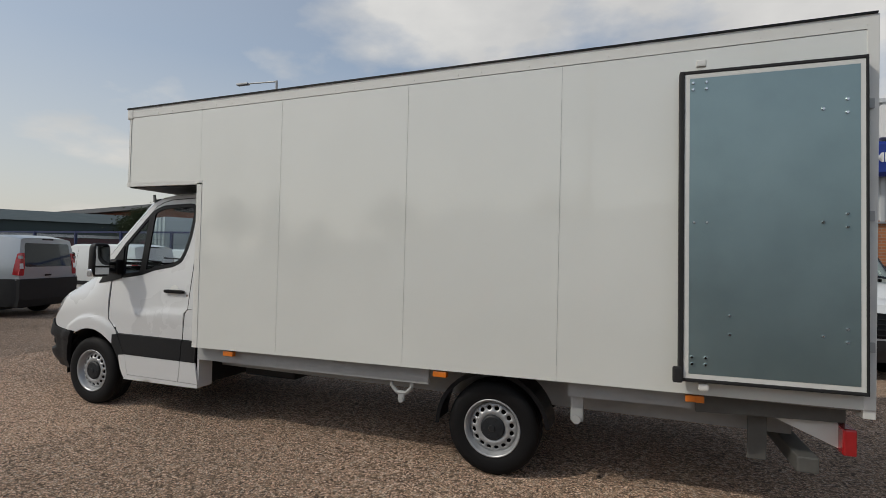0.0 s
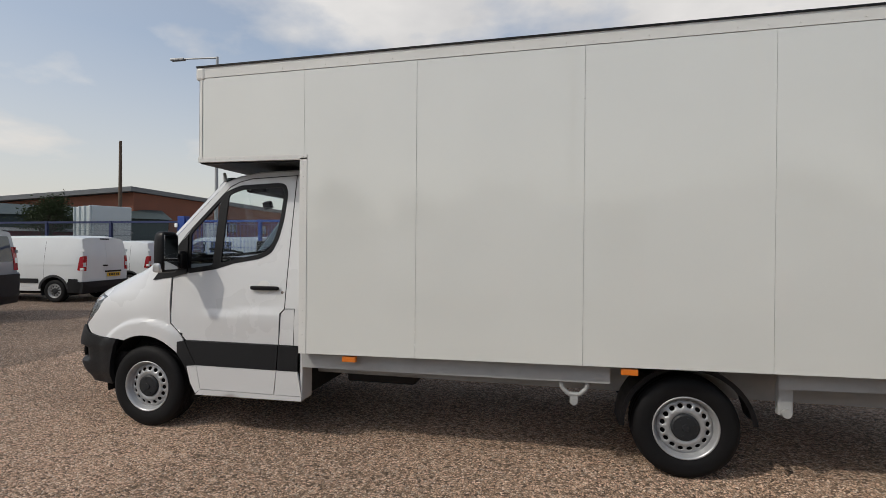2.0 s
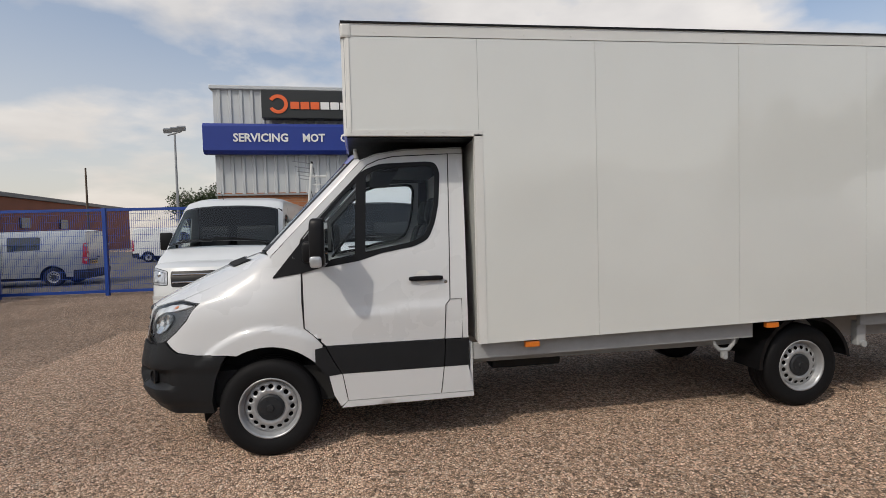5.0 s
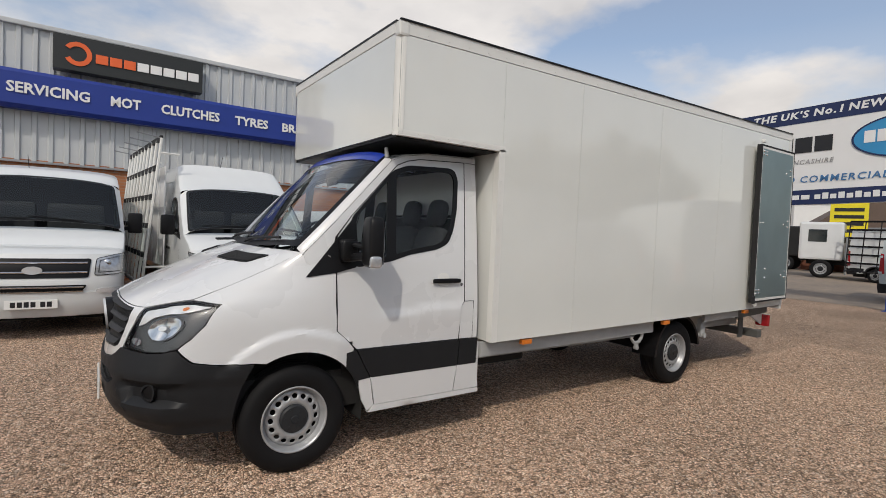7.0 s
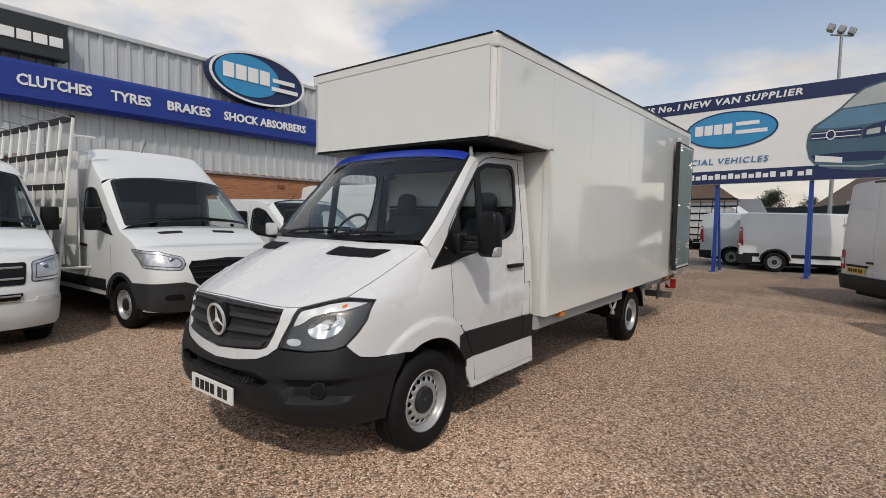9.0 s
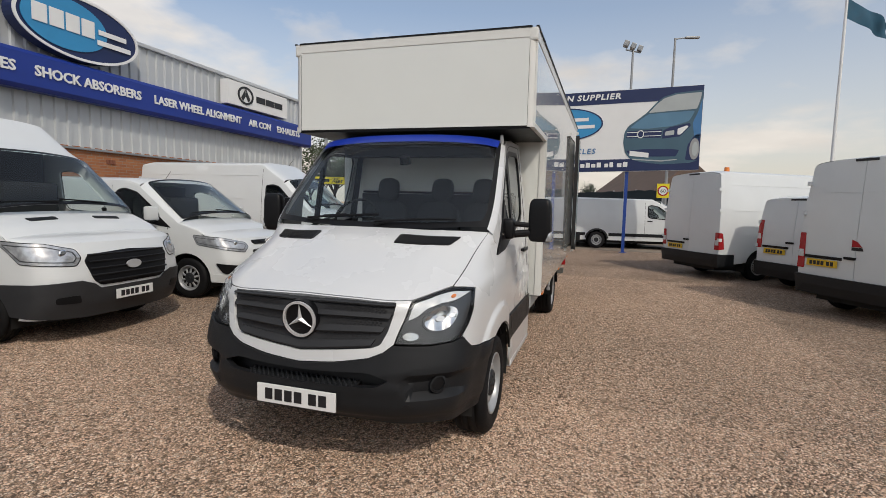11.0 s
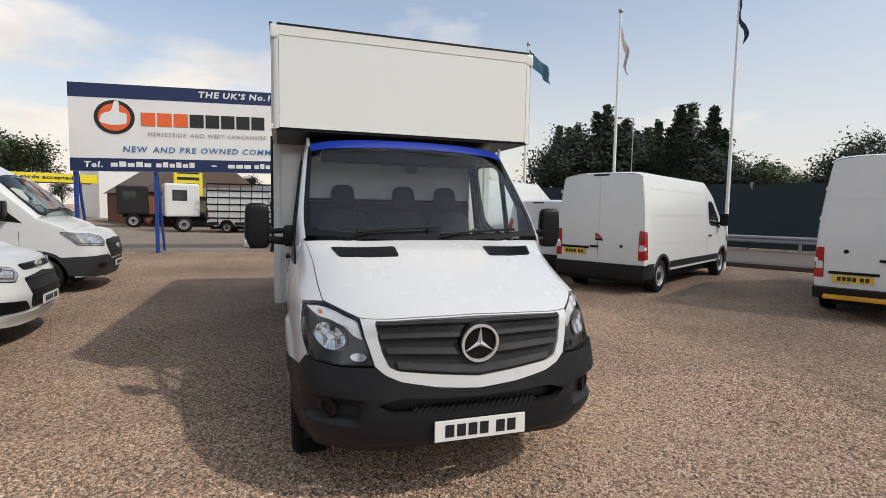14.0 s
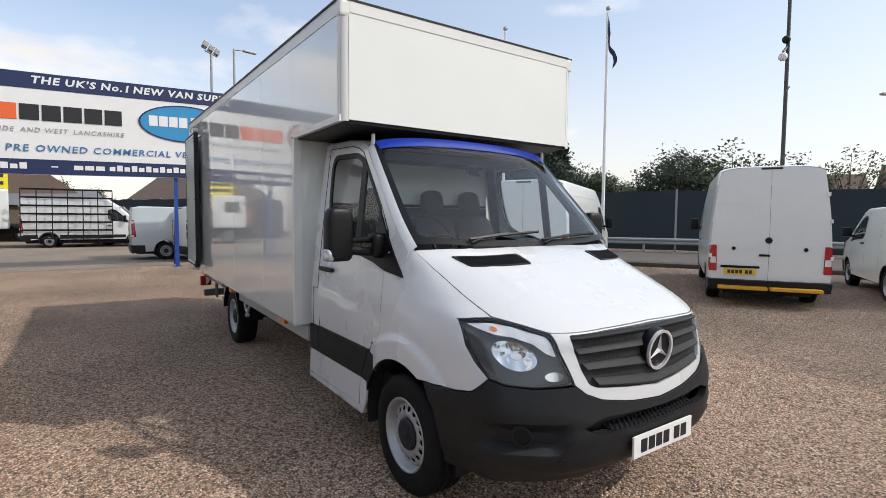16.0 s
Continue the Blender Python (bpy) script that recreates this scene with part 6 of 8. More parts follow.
        cp = part("corner_cap", box(x0 - 0.004, x0 + 0.075, sd * (hw - 0.03) - 0.04, sd * (hw - 0.03) + 0.04, zt(x0) - 0.10, zt(x0) + 0.004, 0.018), ALU, t)
    # luton front, underside, front wall behind the cab
    part("luton_front", panel([(-hw + 0.055, lut), (hw - 0.055, lut), (hw - 0.055, zt(x0) - 0.07), (-hw + 0.055, zt(x0) - 0.07)], lambda y, z: (x0, y, z), step=0.3, thick=0.03, out=(-1, 0, 0)), PANEL, t, "smooth white front panel over the cab")
    part("luton_front_rail", box(x0 - 0.005, x0 + 0.03, -hw + 0.055, hw - 0.055, zt(x0) - 0.075, zt(x0) - 0.001, 0.004), ALU, t)
    part("front_seal", box(x0 - 0.008, x0 + 0.012, -hw + 0.04, hw - 0.04, zt(x0) - 0.002, zt(x0) + 0.012), BLACK, t)
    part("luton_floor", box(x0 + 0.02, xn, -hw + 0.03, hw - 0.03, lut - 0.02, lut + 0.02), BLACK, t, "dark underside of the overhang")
    for sd in (-1, 1):
        part("marker_lamp", rod((1.70, sd * 0.815, 2.13), (1.69, sd * 0.815, 2.20), 0.018, 0.012), PALE_METAL, t, "small grey marker lamp on the cab roof")
    part("front_wall", box(xn - 0.02, xn + 0.02, -hw + 0.02, hw - 0.02, zb(xn), lut), PANEL, t)
    # inside: floor and open rear frame
    part("load_floor", box(xn, x1, -hw + 0.03, hw - 0.03, 0.79, 0.83), CONCRETE, t)
    bm = bmesh.new()
    for sd in (-1, 1):
        add_box(bm, x1 - 0.05, x1 + 0.01, sd * (hw - 0.03) - 0.035, sd * (hw - 0.03) + 0.035, zb(x1), zt(x1), 0.004)
    add_box(bm, x1 - 0.05, x1 + 0.01, -hw, hw, zt(x1) - 0.12, zt(x1), 0.004)
    add_box(bm, x1 - 0.05, x1 + 0.01, -hw, hw, zb(x1) - 0.05, zb(x1) + 0.05, 0.004)
    part("rear_frame", bm, ALU, t)
    # rear doors, swung round and hooked back flat along the sides
    for sd in (-1, 1):
        e = part("rear_door", box(-0.97, 0.0, -0.02, 0.02, 0.0, 1.9, 0.004), ALU, t, "rear door hooked back along the side, galvanised inner face outward")
        e.matrix_basis = Matrix.Translation((x1 - 0.06, sd * (hw + 0.05), zb(x1) + 0.115)) @ Matrix.Rotation(-math.atan(0.010), 4, "Y") @ Matrix.Rotation(-sd * radians(1.4), 4, "Z") @ Matrix.Scale(0.968, 4, (1, 0, 0))
        f = sd * 0.021
        fr = panel([(-0.97, 0), (0, 0), (0, 1.9), (-0.97, 1.9)], lambda x, z, f=f: (x, f, z), holes=[[(-0.944, 0.026), (-0.022, 0.026), (-0.022, 1.876), (-0.944, 1.876)]], step=0.5, thick=0.004, out=(0, sd, 0))
        part("door_edge", fr, ALU, e, "white edge strip")
        part("door_lining", panel([(-0.940, 0.030), (-0.026, 0.030), (-0.026, 1.872), (-0.940, 1.872)], lambda x, z, f=f: (x, f * 1.05, z), step=0.3, thick=0.002, out=(0, sd, 0)), GALV, e, "blue-grey galvanised sheet lining")
        bm = bmesh.new()
        add_box(bm, -1.0, -0.97, -0.03, 0.03, -0.022, 1.922, 0.008)
        add_box(bm, -0.98, 0.01, -0.025, 0.027, 1.9, 1.922, 0.006)
        add_box(bm, -0.98, 0.01, -0.025, 0.027, -0.022, 0.0, 0.006)
        add_box(bm, 0.0, 0.016, -0.025, 0.027, -0.022, 1.922, 0.004)
        part("door_seal", bm, RUBBER, e, "black rubber seal")
        pairs = [(u, v) for v in (0.03, 0.052, 0.93, 0.952) for u in (0.05, 0.13)] + [(0.06, 0.49), (0.135, 0.49), (0.27, 0.79), (0.27, 0.85)]
        pairs += [(u, v + d) for v in (0.14, 0.488, 0.835) for u, d in ((0.905, -0.02), (0.905, 0.02), (0.78, 0.005))]
        for u, v in pairs:
            x, z = -0.97 + 0.97 * u, 1.9 * (1 - v)
            part("bolt", rod((x, f, z), (x, f + sd * 0.012, z), 0.012, 0.007, seg=8), CHROME, e)
        for z in (0.25, 1.0, 1.65):
            part("hinge", box(-0.10, 0.06, -0.032 if sd > 0 else 0.02, -0.02 if sd > 0 else 0.032, z - 0.03, z + 0.03, 0.004), PALE_METAL, e)
        bm = bmesh.new()
        add_box(bm, -1.035, -0.975, sd * 0.03 - 0.015, sd * 0.03 + 0.015, -0.03, 0.07, 0.012)
        part("retainer", bm, RUBBER, e)
        part("door_catch", box(-0.90, -0.84, sd * -0.01 - 0.02, sd * -0.01 + 0.02, 1.95, 1.995, 0.01), ALU, e, "small white door catch")
        part("lower_catch", box(-0.88, -0.82, sd * -0.01 - 0.02, sd * -0.01 + 0.02, -0.075, -0.03, 0.01), ALU, e)
    # chassis, skirt rail and fittings
    for sd in (-1, 1):
        part("rear_skirt", panel([(6.74, 0.655), (7.55, 0.69), (7.55, zb(7.55) - 0.012), (6.74, zb(6.74) - 0.012)], lambda x, z, sd=sd: (x, sd * 0.95, z), step=0.4, thick=0.03, out=(0, sd, 0)), CHASSIS, t)
        part("chassis_rail", box(2.5, 7.35, sd * 0.62 - 0.04, sd * 0.62 + 0.04, 0.50, 0.72, 0.006), PALE_METAL, t, "grey chassis rail")
        sk = bmesh.new()
        add_panel(sk, [(2.52, 0.615), (4.86, 0.635), (4.86, zb(4.86) - 0.012), (2.52, zb(2.52) - 0.012)], lambda x, z, sd=sd: (x, sd * 0.99, z), step=0.5, thick=0.03, out=(0, sd, 0))
        add_panel(sk, [(5.92, 0.665), (6.72, 0.68), (6.72, zb(6.72) - 0.012), (5.92, zb(5.92) - 0.012)], lambda x, z, sd=sd: (x, sd * 0.97, z), step=0.5, thick=0.03, out=(0, sd, 0))
        part("skirt_rail", sk, PALE_METAL, t, "light grey skirt rail")
        # solid black strip drawn in as the shadow line under the box floor
        part("floor_shadow_strip", box(2.57, 7.6, sd * 1.03 - 0.03, sd * 1.03 + 0.03, 0.742, 0.762), BLACK, t).matrix_basis = Matrix.Translation((0, 0, -0.0325)) @ Matrix.Rotation(-math.atan(0.0125), 4, "Y")
        for x in (2.95, 4.98, 6.72):
            b = part("side_marker", box(x - 0.055, x + 0.055, sd * (hw - 0.03) - 0.02, sd * (hw - 0.03) + 0.02, zb(x) - 0.055, zb(x) - 0.012, 0.006), ORANGE, t, "orange side marker lamp")
        for x in (4.62, 5.98):
            bm = bmesh.new()
            if x < 5:
                for q0, q1 in (((-0.10, 0.66), (-0.085, 0.585)), ((-0.085, 0.585), (-0.04, 0.54)), ((-0.04, 0.54), (0.04, 0.54)), ((0.04, 0.54), (0.085, 0.585)), ((0.085, 0.585), (0.10, 0.66))):
                    add_rod(bm, (x + q0[0], sd * 0.96, q0[1]), (x + q1[0], sd * 0.96, q1[1]), 0.016, seg=8)
                add_box(bm, x - 0.03, x + 0.03, sd * 0.96 - 0.012, sd * 0.96 + 0.012, 0.47, 0.545, 0.012)
                add_rod(bm, (x, sd * 0.96 - 0.02, 0.485), (x, sd * 0.96 + 0.02, 0.485), 0.022, seg=12)
            else:
                add_box(bm, x - 0.045, x + 0.045, sd * 0.90 - 0.03, sd * 0.90 + 0.03, 0.48, 0.70, 0.012)
                add_rod(bm, (x, sd * 0.945 - 0.01, 0.50), (x, sd * 0.945 + 0.01, 0.50), 0.03, seg=12)
            part("underrun_bracket", bm, PALE_METAL, t, "grey metal bracket below the rail")
        # rear arch guard
        bm = bmesh.new()
        for r, w in ((0.44, 0.0),):
            pr = arc(5.365, 0.352, r, 8, 180, 20)
            a = [bm.verts.new((x, sd * 0.985, z)) for x, z in pr]
            b = [bm.verts.new((x, sd * 0.70, z)) for x, z in pr]
            a2 = [bm.verts.new((5.365 + (x - 5.365) * 0.93, sd * 0.985, 0.352 + (z - 0.352) * 0.93)) for x, z in pr]
            for i in range(len(pr) - 1):
                bm.faces.new((a[i], a[i + 1], b[i + 1], b[i]))
                bm.faces.new((a[i], a2[i], a2[i + 1], a[i + 1]))
        part("mudguard", bm, BLACK, t, "black plastic mudguard", smooth=False)
        part("rear_hanger", box(7.06, 7.17, sd * 0.82 - 0.012, sd * 0.82 + 0.012, 0.36, 0.76, 0.006), CHASSIS, t, "grey galvanised hanger plate")
        part("lamp_bracket", panel([(7.20, 0.66), (7.53, 0.52), (7.53, 0.67), (7.20, 0.69)], lambda x, z, sd=sd: (x, sd * 0.90, z), step=0.3, thick=0.02, out=(0, sd, 0)), ALU, t, "white lamp bracket")
        rl = part("rear_lamp", box(7.53, 7.60, sd * 0.90 - 0.08, sd * 0.90 + 0.08, 0.50, 0.66, 0.012), RED, t, "red rear lamp cluster")
    part("underrun_bar", box(7.30, 7.42, -0.96, 0.96, 0.36, 0.46, 0.012), CHASSIS, t, "grey galvanised rear under-run bar")
    part("rear_step", box(7.40, 7.60, -0.80, 0.80, 0.64, 0.70, 0.008), CHASSIS, t)
    part("gearbox_tank", box(2.75, 3.35, -0.62, 0.55, 0.42, 0.62, 0.03), DARK, t)
    part("spare_carrier", box(3.5, 4.7, -0.35, 0.45, 0.42, 0.66, 0.03), DARK, t)
    part("axle", rod((5.365, -0.8, 0.352), (5.365, 0.8, 0.352), 0.06), DARK, t)
    part("front_axle", rod((1.04, -0.8, 0.352), (1.04, 0.8, 0.352), 0.05), DARK, t)
    return t


box_lorry()


# ---- other vans ----
LARGE_FRONT = dict(
    bumper=[(-1.1, 0.34), (-1.1, 0.62), (-0.7, 0.66), (0.7, 0.66), (1.1, 0.62), (1.1, 0.34), (0.5, 0.30), (-0.5, 0.30)],
    grille=[(-0.50, 1.0), (-0.54, 0.93), (-0.44, 0.70), (-0.36, 0.67), (0.36, 0.67), (0.44, 0.70), (0.54, 0.93), (0.50, 1.0)],
    lamp=[(0.60, 0.90), (0.66, 0.87), (1.1, 0.93), (1.1, 1.09), (0.9, 1.09), (0.62, 1.0)], slats=5, bumper_mat=PLASTIC_V)


def van(name, label, M, L=5.5, W=1.0, H=2.5, xf=0.95, wb=3.3, R=0.335, paint=None, size="large", front=None, rear=None, strip=None, windows=(), rear_glass=False, style="steel", category="van", tail=0.0, seams=True, plate_mat=None, lamp_h=(0.75, 1.5), group="parked vans", dark_base=0.0):
    paint = paint or PAINT_B
    t = empty(name, label, category, group, M)
    if size == "large":
        S = Shape(L, W, nose=[(0.50, 0.30), (0.43, 0.45), (0.40, 0.70), (0.45, 0.95), (0.54, 1.10)], hood=[(0.54, 1.12), (0.70, 1.23), (1.02, 1.36)], pillar=[(1.02, 1.36), (1.72, 2.02)],
                  roof=[(1.72, 2.02), (1.95, min(2.16, H - 0.16)), (2.35, H - 0.13), (L - 0.3, H - 0.12), (L - 0.05, H - 0.16)], waist=1.1, tumble=0.085, taper=0.12, nose_bulge=0.40, screen_bulge=0.20, roof_bulge=0.12, hood_bulge=0.06, n_nose=2.6)
        door = [(1.50, 1.36), (2.12, 1.40), (2.20, 1.50), (2.20, 1.95), (2.02, 1.97), (1.86, 1.93), (1.44, 1.52)]
        dl = (1.28, 2.32)
    elif size == "mid":
        S = Shape(L, W, nose=[(0.54, 0.28), (0.46, 0.40), (0.42, 0.60), (0.49, 0.82), (0.60, 0.98)], hood=[(0.60, 1.01), (0.75, 1.10), (1.10, 1.20)], pillar=[(1.10, 1.20), (1.90, 1.78)],
                  roof=[(1.90, 1.78), (2.15, H - 0.10), (L - 0.3, H - 0.08), (L - 0.05, H - 0.13)], waist=1.0, tumble=0.14, taper=0.13, nose_bulge=0.42, screen_bulge=0.20, roof_bulge=0.09, hood_bulge=0.07, n_nose=2.5)
        door = [(1.52, 1.20), (2.26, 1.25), (2.34, 1.32), (2.34, 1.70), (2.2, 1.74), (1.95, 1.68), (1.48, 1.34)]
        dl = (1.30, 2.45)
    else:
        S = Shape(L, W, nose=[(0.44, 0.26), (0.37, 0.38), (0.34, 0.55), (0.42, 0.75), (0.52, 0.88)], hood=[(0.52, 0.90), (0.75, 0.99), (1.0, 1.05)], pillar=[(1.0, 1.05), (1.75, 1.56)],
                  roof=[(1.75, 1.56), (2.05, H - 0.12), (L - 0.4, H - 0.10), (L - 0.08, H - 0.16)], waist=0.95, tumble=0.16, taper=0.14, nose_bulge=0.34, screen_bulge=0.17, roof_bulge=0.09, hood_bulge=0.06, n_nose=2.4)
        door = [(1.40, 1.07), (2.12, 1.12), (2.18, 1.18), (2.16, 1.48), (2.0, 1.51), (1.8, 1.46), (1.36, 1.17)]
        dl = (1.20, 2.28)
    F = front or LARGE_FRONT
    zs = 0.36 if size == "large" else 0.30
    xr = xf + wb
    ra = R + 0.075
    top = [S.nose[0], *S.nose[1:], *S.hood[1:], *S.pillar[1:], *S.roof[1:]]
    for sd in (-1, 1):
        o = (0, sd, 0)
        ol = [(0.52, zs)] + top[1:] + [(L, 1.2), (L - 0.01, 0.42), (L - 0.05, zs)]
        lo = arc(xr, R, ra, 0, 180, 14)
        lo2 = arc(xf, R, ra, 0, 180, 14)
        dz = max(0.0, zs - R)
        ol += [p for p in lo if p[1] > zs] + [p for p in lo2 if p[1] > zs]
        hole = rounded(door, 0.05)
        body = part("side_panel", panel(ol, S.flank(sd), holes=[hole] + [rounded(w, 0.05) for w in windows], step=0.16, thick=0.02, out=o), paint, t, smooth=True)
        part("cab_window", panel(inset(hole, -0.006), S.flank(sd, -0.008), step=0.2, thick=0.0, out=o), GLASS_VAN, t, "tinted cab window", smooth=True)
        part("window_frame", panel(inset(hole, -0.022), S.flank(sd, 0.003), holes=[inset(hole, 0.012)], step=0.1, thick=0.004, out=o), BLACK, t, smooth=True)
        d0, d9 = door[0], door[-1]
        part("mirror_sail", panel(rounded([(d0[0] + 0.03, d0[1] - 0.03), (d9[0] + 0.03, d9[1] + 0.0), (d0[0] - 0.28, d0[1] - 0.07)], 0.01), S.flank(sd, 0.005), step=0.12, thick=0.006, out=o), BLACK, t, smooth=True)
        if F.get("bumper_mat", PLASTIC_V) is PLASTIC_V and strip:
            for cx in (xf, xr):
                part("arch_trim", panel(arc(cx, R, ra + 0.05, 172, 8, 16) + arc(cx, R, ra - 0.008, 8, 172, 16), S.flank(sd, 0.012), step=0.08, out=o), PLASTIC_V, t, "dark grey arch trim", smooth=True)
        for w in windows:
            part("side_window", panel(inset(rounded(w, 0.05), -0.006), S.flank(sd, -0.006), step=0.3, thick=0.0, out=o), GLASS_DARK, t, "dark tinted side window", smooth=True)
        if seams:
            zt = lerp_curve(S.roof, 2.6) - 0.05
            for x in ((dl[0], dl[1], dl[1] + 1.05) if sd < 0 else dl):
                part("door_seam", panel([(x - 0.004, zs + 0.14), (x + 0.004, zs + 0.14), (x + 0.004, min(zt, 1.15) if x == dl[0] else zt), (x - 0.004, min(zt, 1.15) if x == dl[0] else zt)], S.flank(sd, 0.0015), step=0.2, thick=0.0, out=o), INK, body)
            for zz in ((1.05, 1.62, H - 0.35) if size == "large" else (1.0,)):
                part("body_crease", panel([(dl[1] + 0.15, zz), (L - 0.3, zz), (L - 0.3, zz + 0.012), (dl[1] + 0.15, zz + 0.012)], S.flank(sd, 0.006), step=0.3, thick=0.01, out=o), paint, body, smooth=True)
        part("door_handle", panel(rounded([(dl[1] - 0.28, 1.10), (dl[1] - 0.08, 1.11), (dl[1] - 0.08, 1.15), (dl[1] - 0.28, 1.14)], 0.012), S.flank(sd, 0.02), step=0.2, thick=0.02, out=o), BLACK, t)
        if strip:
            for a, b in ((xf + ra + 0.04, xr - ra - 0.04), (xr + ra + 0.04, L - 0.12)):
                part("rubbing_strip", panel(rounded([(a, strip[0]), (b, strip[0]), (b, strip[1]), (a, strip[1])], 0.02), S.flank(sd, 0.012), step=0.25, out=o), PLASTIC, t, "dark grey rubbing strip")
        for cx in (xf, xr):
            bm = bmesh.new()
            pr = arc(cx, R, ra, -20, 200, 14)
            a = [bm.verts.new((x, sd * (S.half(x, z) - 0.01), z)) for x, z in pr]
            b = [bm.verts.new((x, sd * (W - 0.45), z)) for x, z in pr]
            for i in range(len(pr) - 1):
                bm.faces.new((a[i], a[i + 1], b[i + 1], b[i]))
            part("arch_liner", bm, DARK, t)
        wheel(t, xf, W - 0.035, sd, R, style)
        wheel(t, xr, W - 0.035, sd, R, style)
        # mirror
        zm = door[0][1] + 0.16
        xm = door[0][0] - 0.02
        bm = bmesh.new()
        yb = S.half(xm, zm)
        add_rod(bm, (xm, sd * (yb - 0.03), zm - 0.1), (xm - 0.02, sd * (yb + 0.1), zm - 0.08), 0.03, seg=6)
        h = 0.16 if size == "large" else 0.11
        add_box(bm, xm - 0.08, xm + 0.04, sd * (yb + 0.16) - 0.1, sd * (yb + 0.16) + 0.1, zm - h, zm + h, 0.035)
        part("door_mirror", bm, F.get("mirror", BLACK), t, smooth=True)
    # shell
    part("nose_shell", S.cap(S.nose, S.nb, S.nn, (-1, 0)), paint, t, smooth=True)
    part("bonnet", S.cap(S.hood, S.hb, 2.6, (0, 1)), paint, t, smooth=True)
    lip = bmesh.new()
    rows = []
    zt0, x_h = S.nose[-1][1], S.hood[0][0] + 0.02
    e0 = S.half(S.nose[-1][0], zt0)
    for k in range(4):
        row = []
        for j in range(21):
            y = e0 * 0.998 * math.sin((j / 20 * 2 - 1) * math.pi / 2)
            xa = S.nose_x(y, zt0)
            xb, _, zb = S.hood_at()(x_h, y)
            u = k / 3
            row.append(lip.verts.new((xa + (xb - xa) * u ** 1.3, y, zt0 + (zb - zt0) * (1 - (1 - u) ** 1.6))))
        rows.append(row)
    for a, b in zip(rows, rows[1:]):
        for j in range(20):
            lip.faces.new((a[j], b[j], b[j + 1], a[j + 1]))
    bmesh.ops.recalc_face_normals(lip, faces=lip.faces)
    part("bonnet_lip", lip, paint, t, smooth=True)
    pl = S.pillar
    dx, dzp = pl[1][0] - pl[0][0], pl[1][1] - pl[0][1]
    q = math.hypot(dx, dzp)
    part("windscreen_surround", panel([(-1.0, 0.0), (1.0, 0.0), (1.0, 1.0), (-1.0, 1.0)], S.screen_at(0.0), holes=[rounded([(-0.91, 0.05), (0.91, 0.05), (0.88, 0.955), (-0.88, 0.955)], 0.06)], step=0.08, thick=0.0, out=(-0.7, 0, 0.7)), paint, t, smooth=True)
    part("windscreen", panel(rounded([(-0.93, 0.03), (0.93, 0.03), (0.90, 0.97), (-0.90, 0.97)], 0.06), S.screen_at(0.006), step=0.12, thick=0.0, out=(-0.7, 0, 0.7)), GLASS_VAN, t, "tinted windscreen", smooth=True)
    part("screen_edge", panel(rounded([(-0.95, 0.0), (0.95, 0.0), (0.915, 0.985), (-0.915, 0.985)], 0.06), S.screen_at(0.004), holes=[rounded([(-0.90, 0.06), (0.90, 0.06), (0.875, 0.945), (-0.875, 0.945)], 0.06)], step=0.1, thick=0.0, out=(-0.7, 0, 0.7)), BLACK, t, smooth=True)
    bx = dl[1] + 0.04
    hb_ = S.half(bx, lerp_curve(S.roof, bx) - 0.04) - 0.04
    part("bulkhead", box(bx, bx + 0.03, -hb_, hb_, 0.4, lerp_curve(S.roof, bx) - 0.04), SEAT, t, "dark cab rear wall")
    pz0 = S.pillar[0][1]
    part("dashboard", box(S.pillar[0][0] + 0.06, S.pillar[0][0] + 0.55, -hb_ + 0.06, hb_ - 0.06, 0.5, pz0 - 0.02, 0.06), PLASTIC, t, "dark dashboard")
    part("seat_back", box(bx - 0.42, bx - 0.22, -0.72, 0.02, 0.6, pz0 + 0.42, 0.06), SEAT, t)
    part("seat_back", box(bx - 0.42, bx - 0.22, 0.16, 0.68, 0.6, pz0 + 0.42, 0.06), SEAT, t)
    sc = S.screen_at(0.02)
    for a, b in (((-0.5, 0.035), (0.15, 0.08)), ((0.15, 0.035), (0.75, 0.08))):
        part("wiper", rod(sc(*a), sc(*b), 0.009, seg=5), BLACK, t)
    part("roof", S.cap(S.roof, S.rb, 3.2, (0, 1)), paint, t, smooth=True)
    part("underbody", box(0.45, L - 0.15, -W + 0.28, W - 0.28, 0.22, 0.55), DARK, t)
    part("aerial", rod((2.0, 0.25, H - 0.06), (1.85, 0.25, H + 0.12), 0.006, 0.003, 5), BLACK, t)
    # front
    bo = []
    for y, z in F["bumper"]:
        if abs(y) < 1.0:
            bo.append((S.ny(y, z), z))
        else:
            bo.append((math.copysign(S.fx(xf - math.sqrt(max(0.0, ra * ra - (z - R) ** 2)) - 0.008, z), y), z))
    fb = part("front_bumper", skin_panel(S, bo, 0.014), F.get("bumper_mat", PLASTIC_V), t, smooth=True)
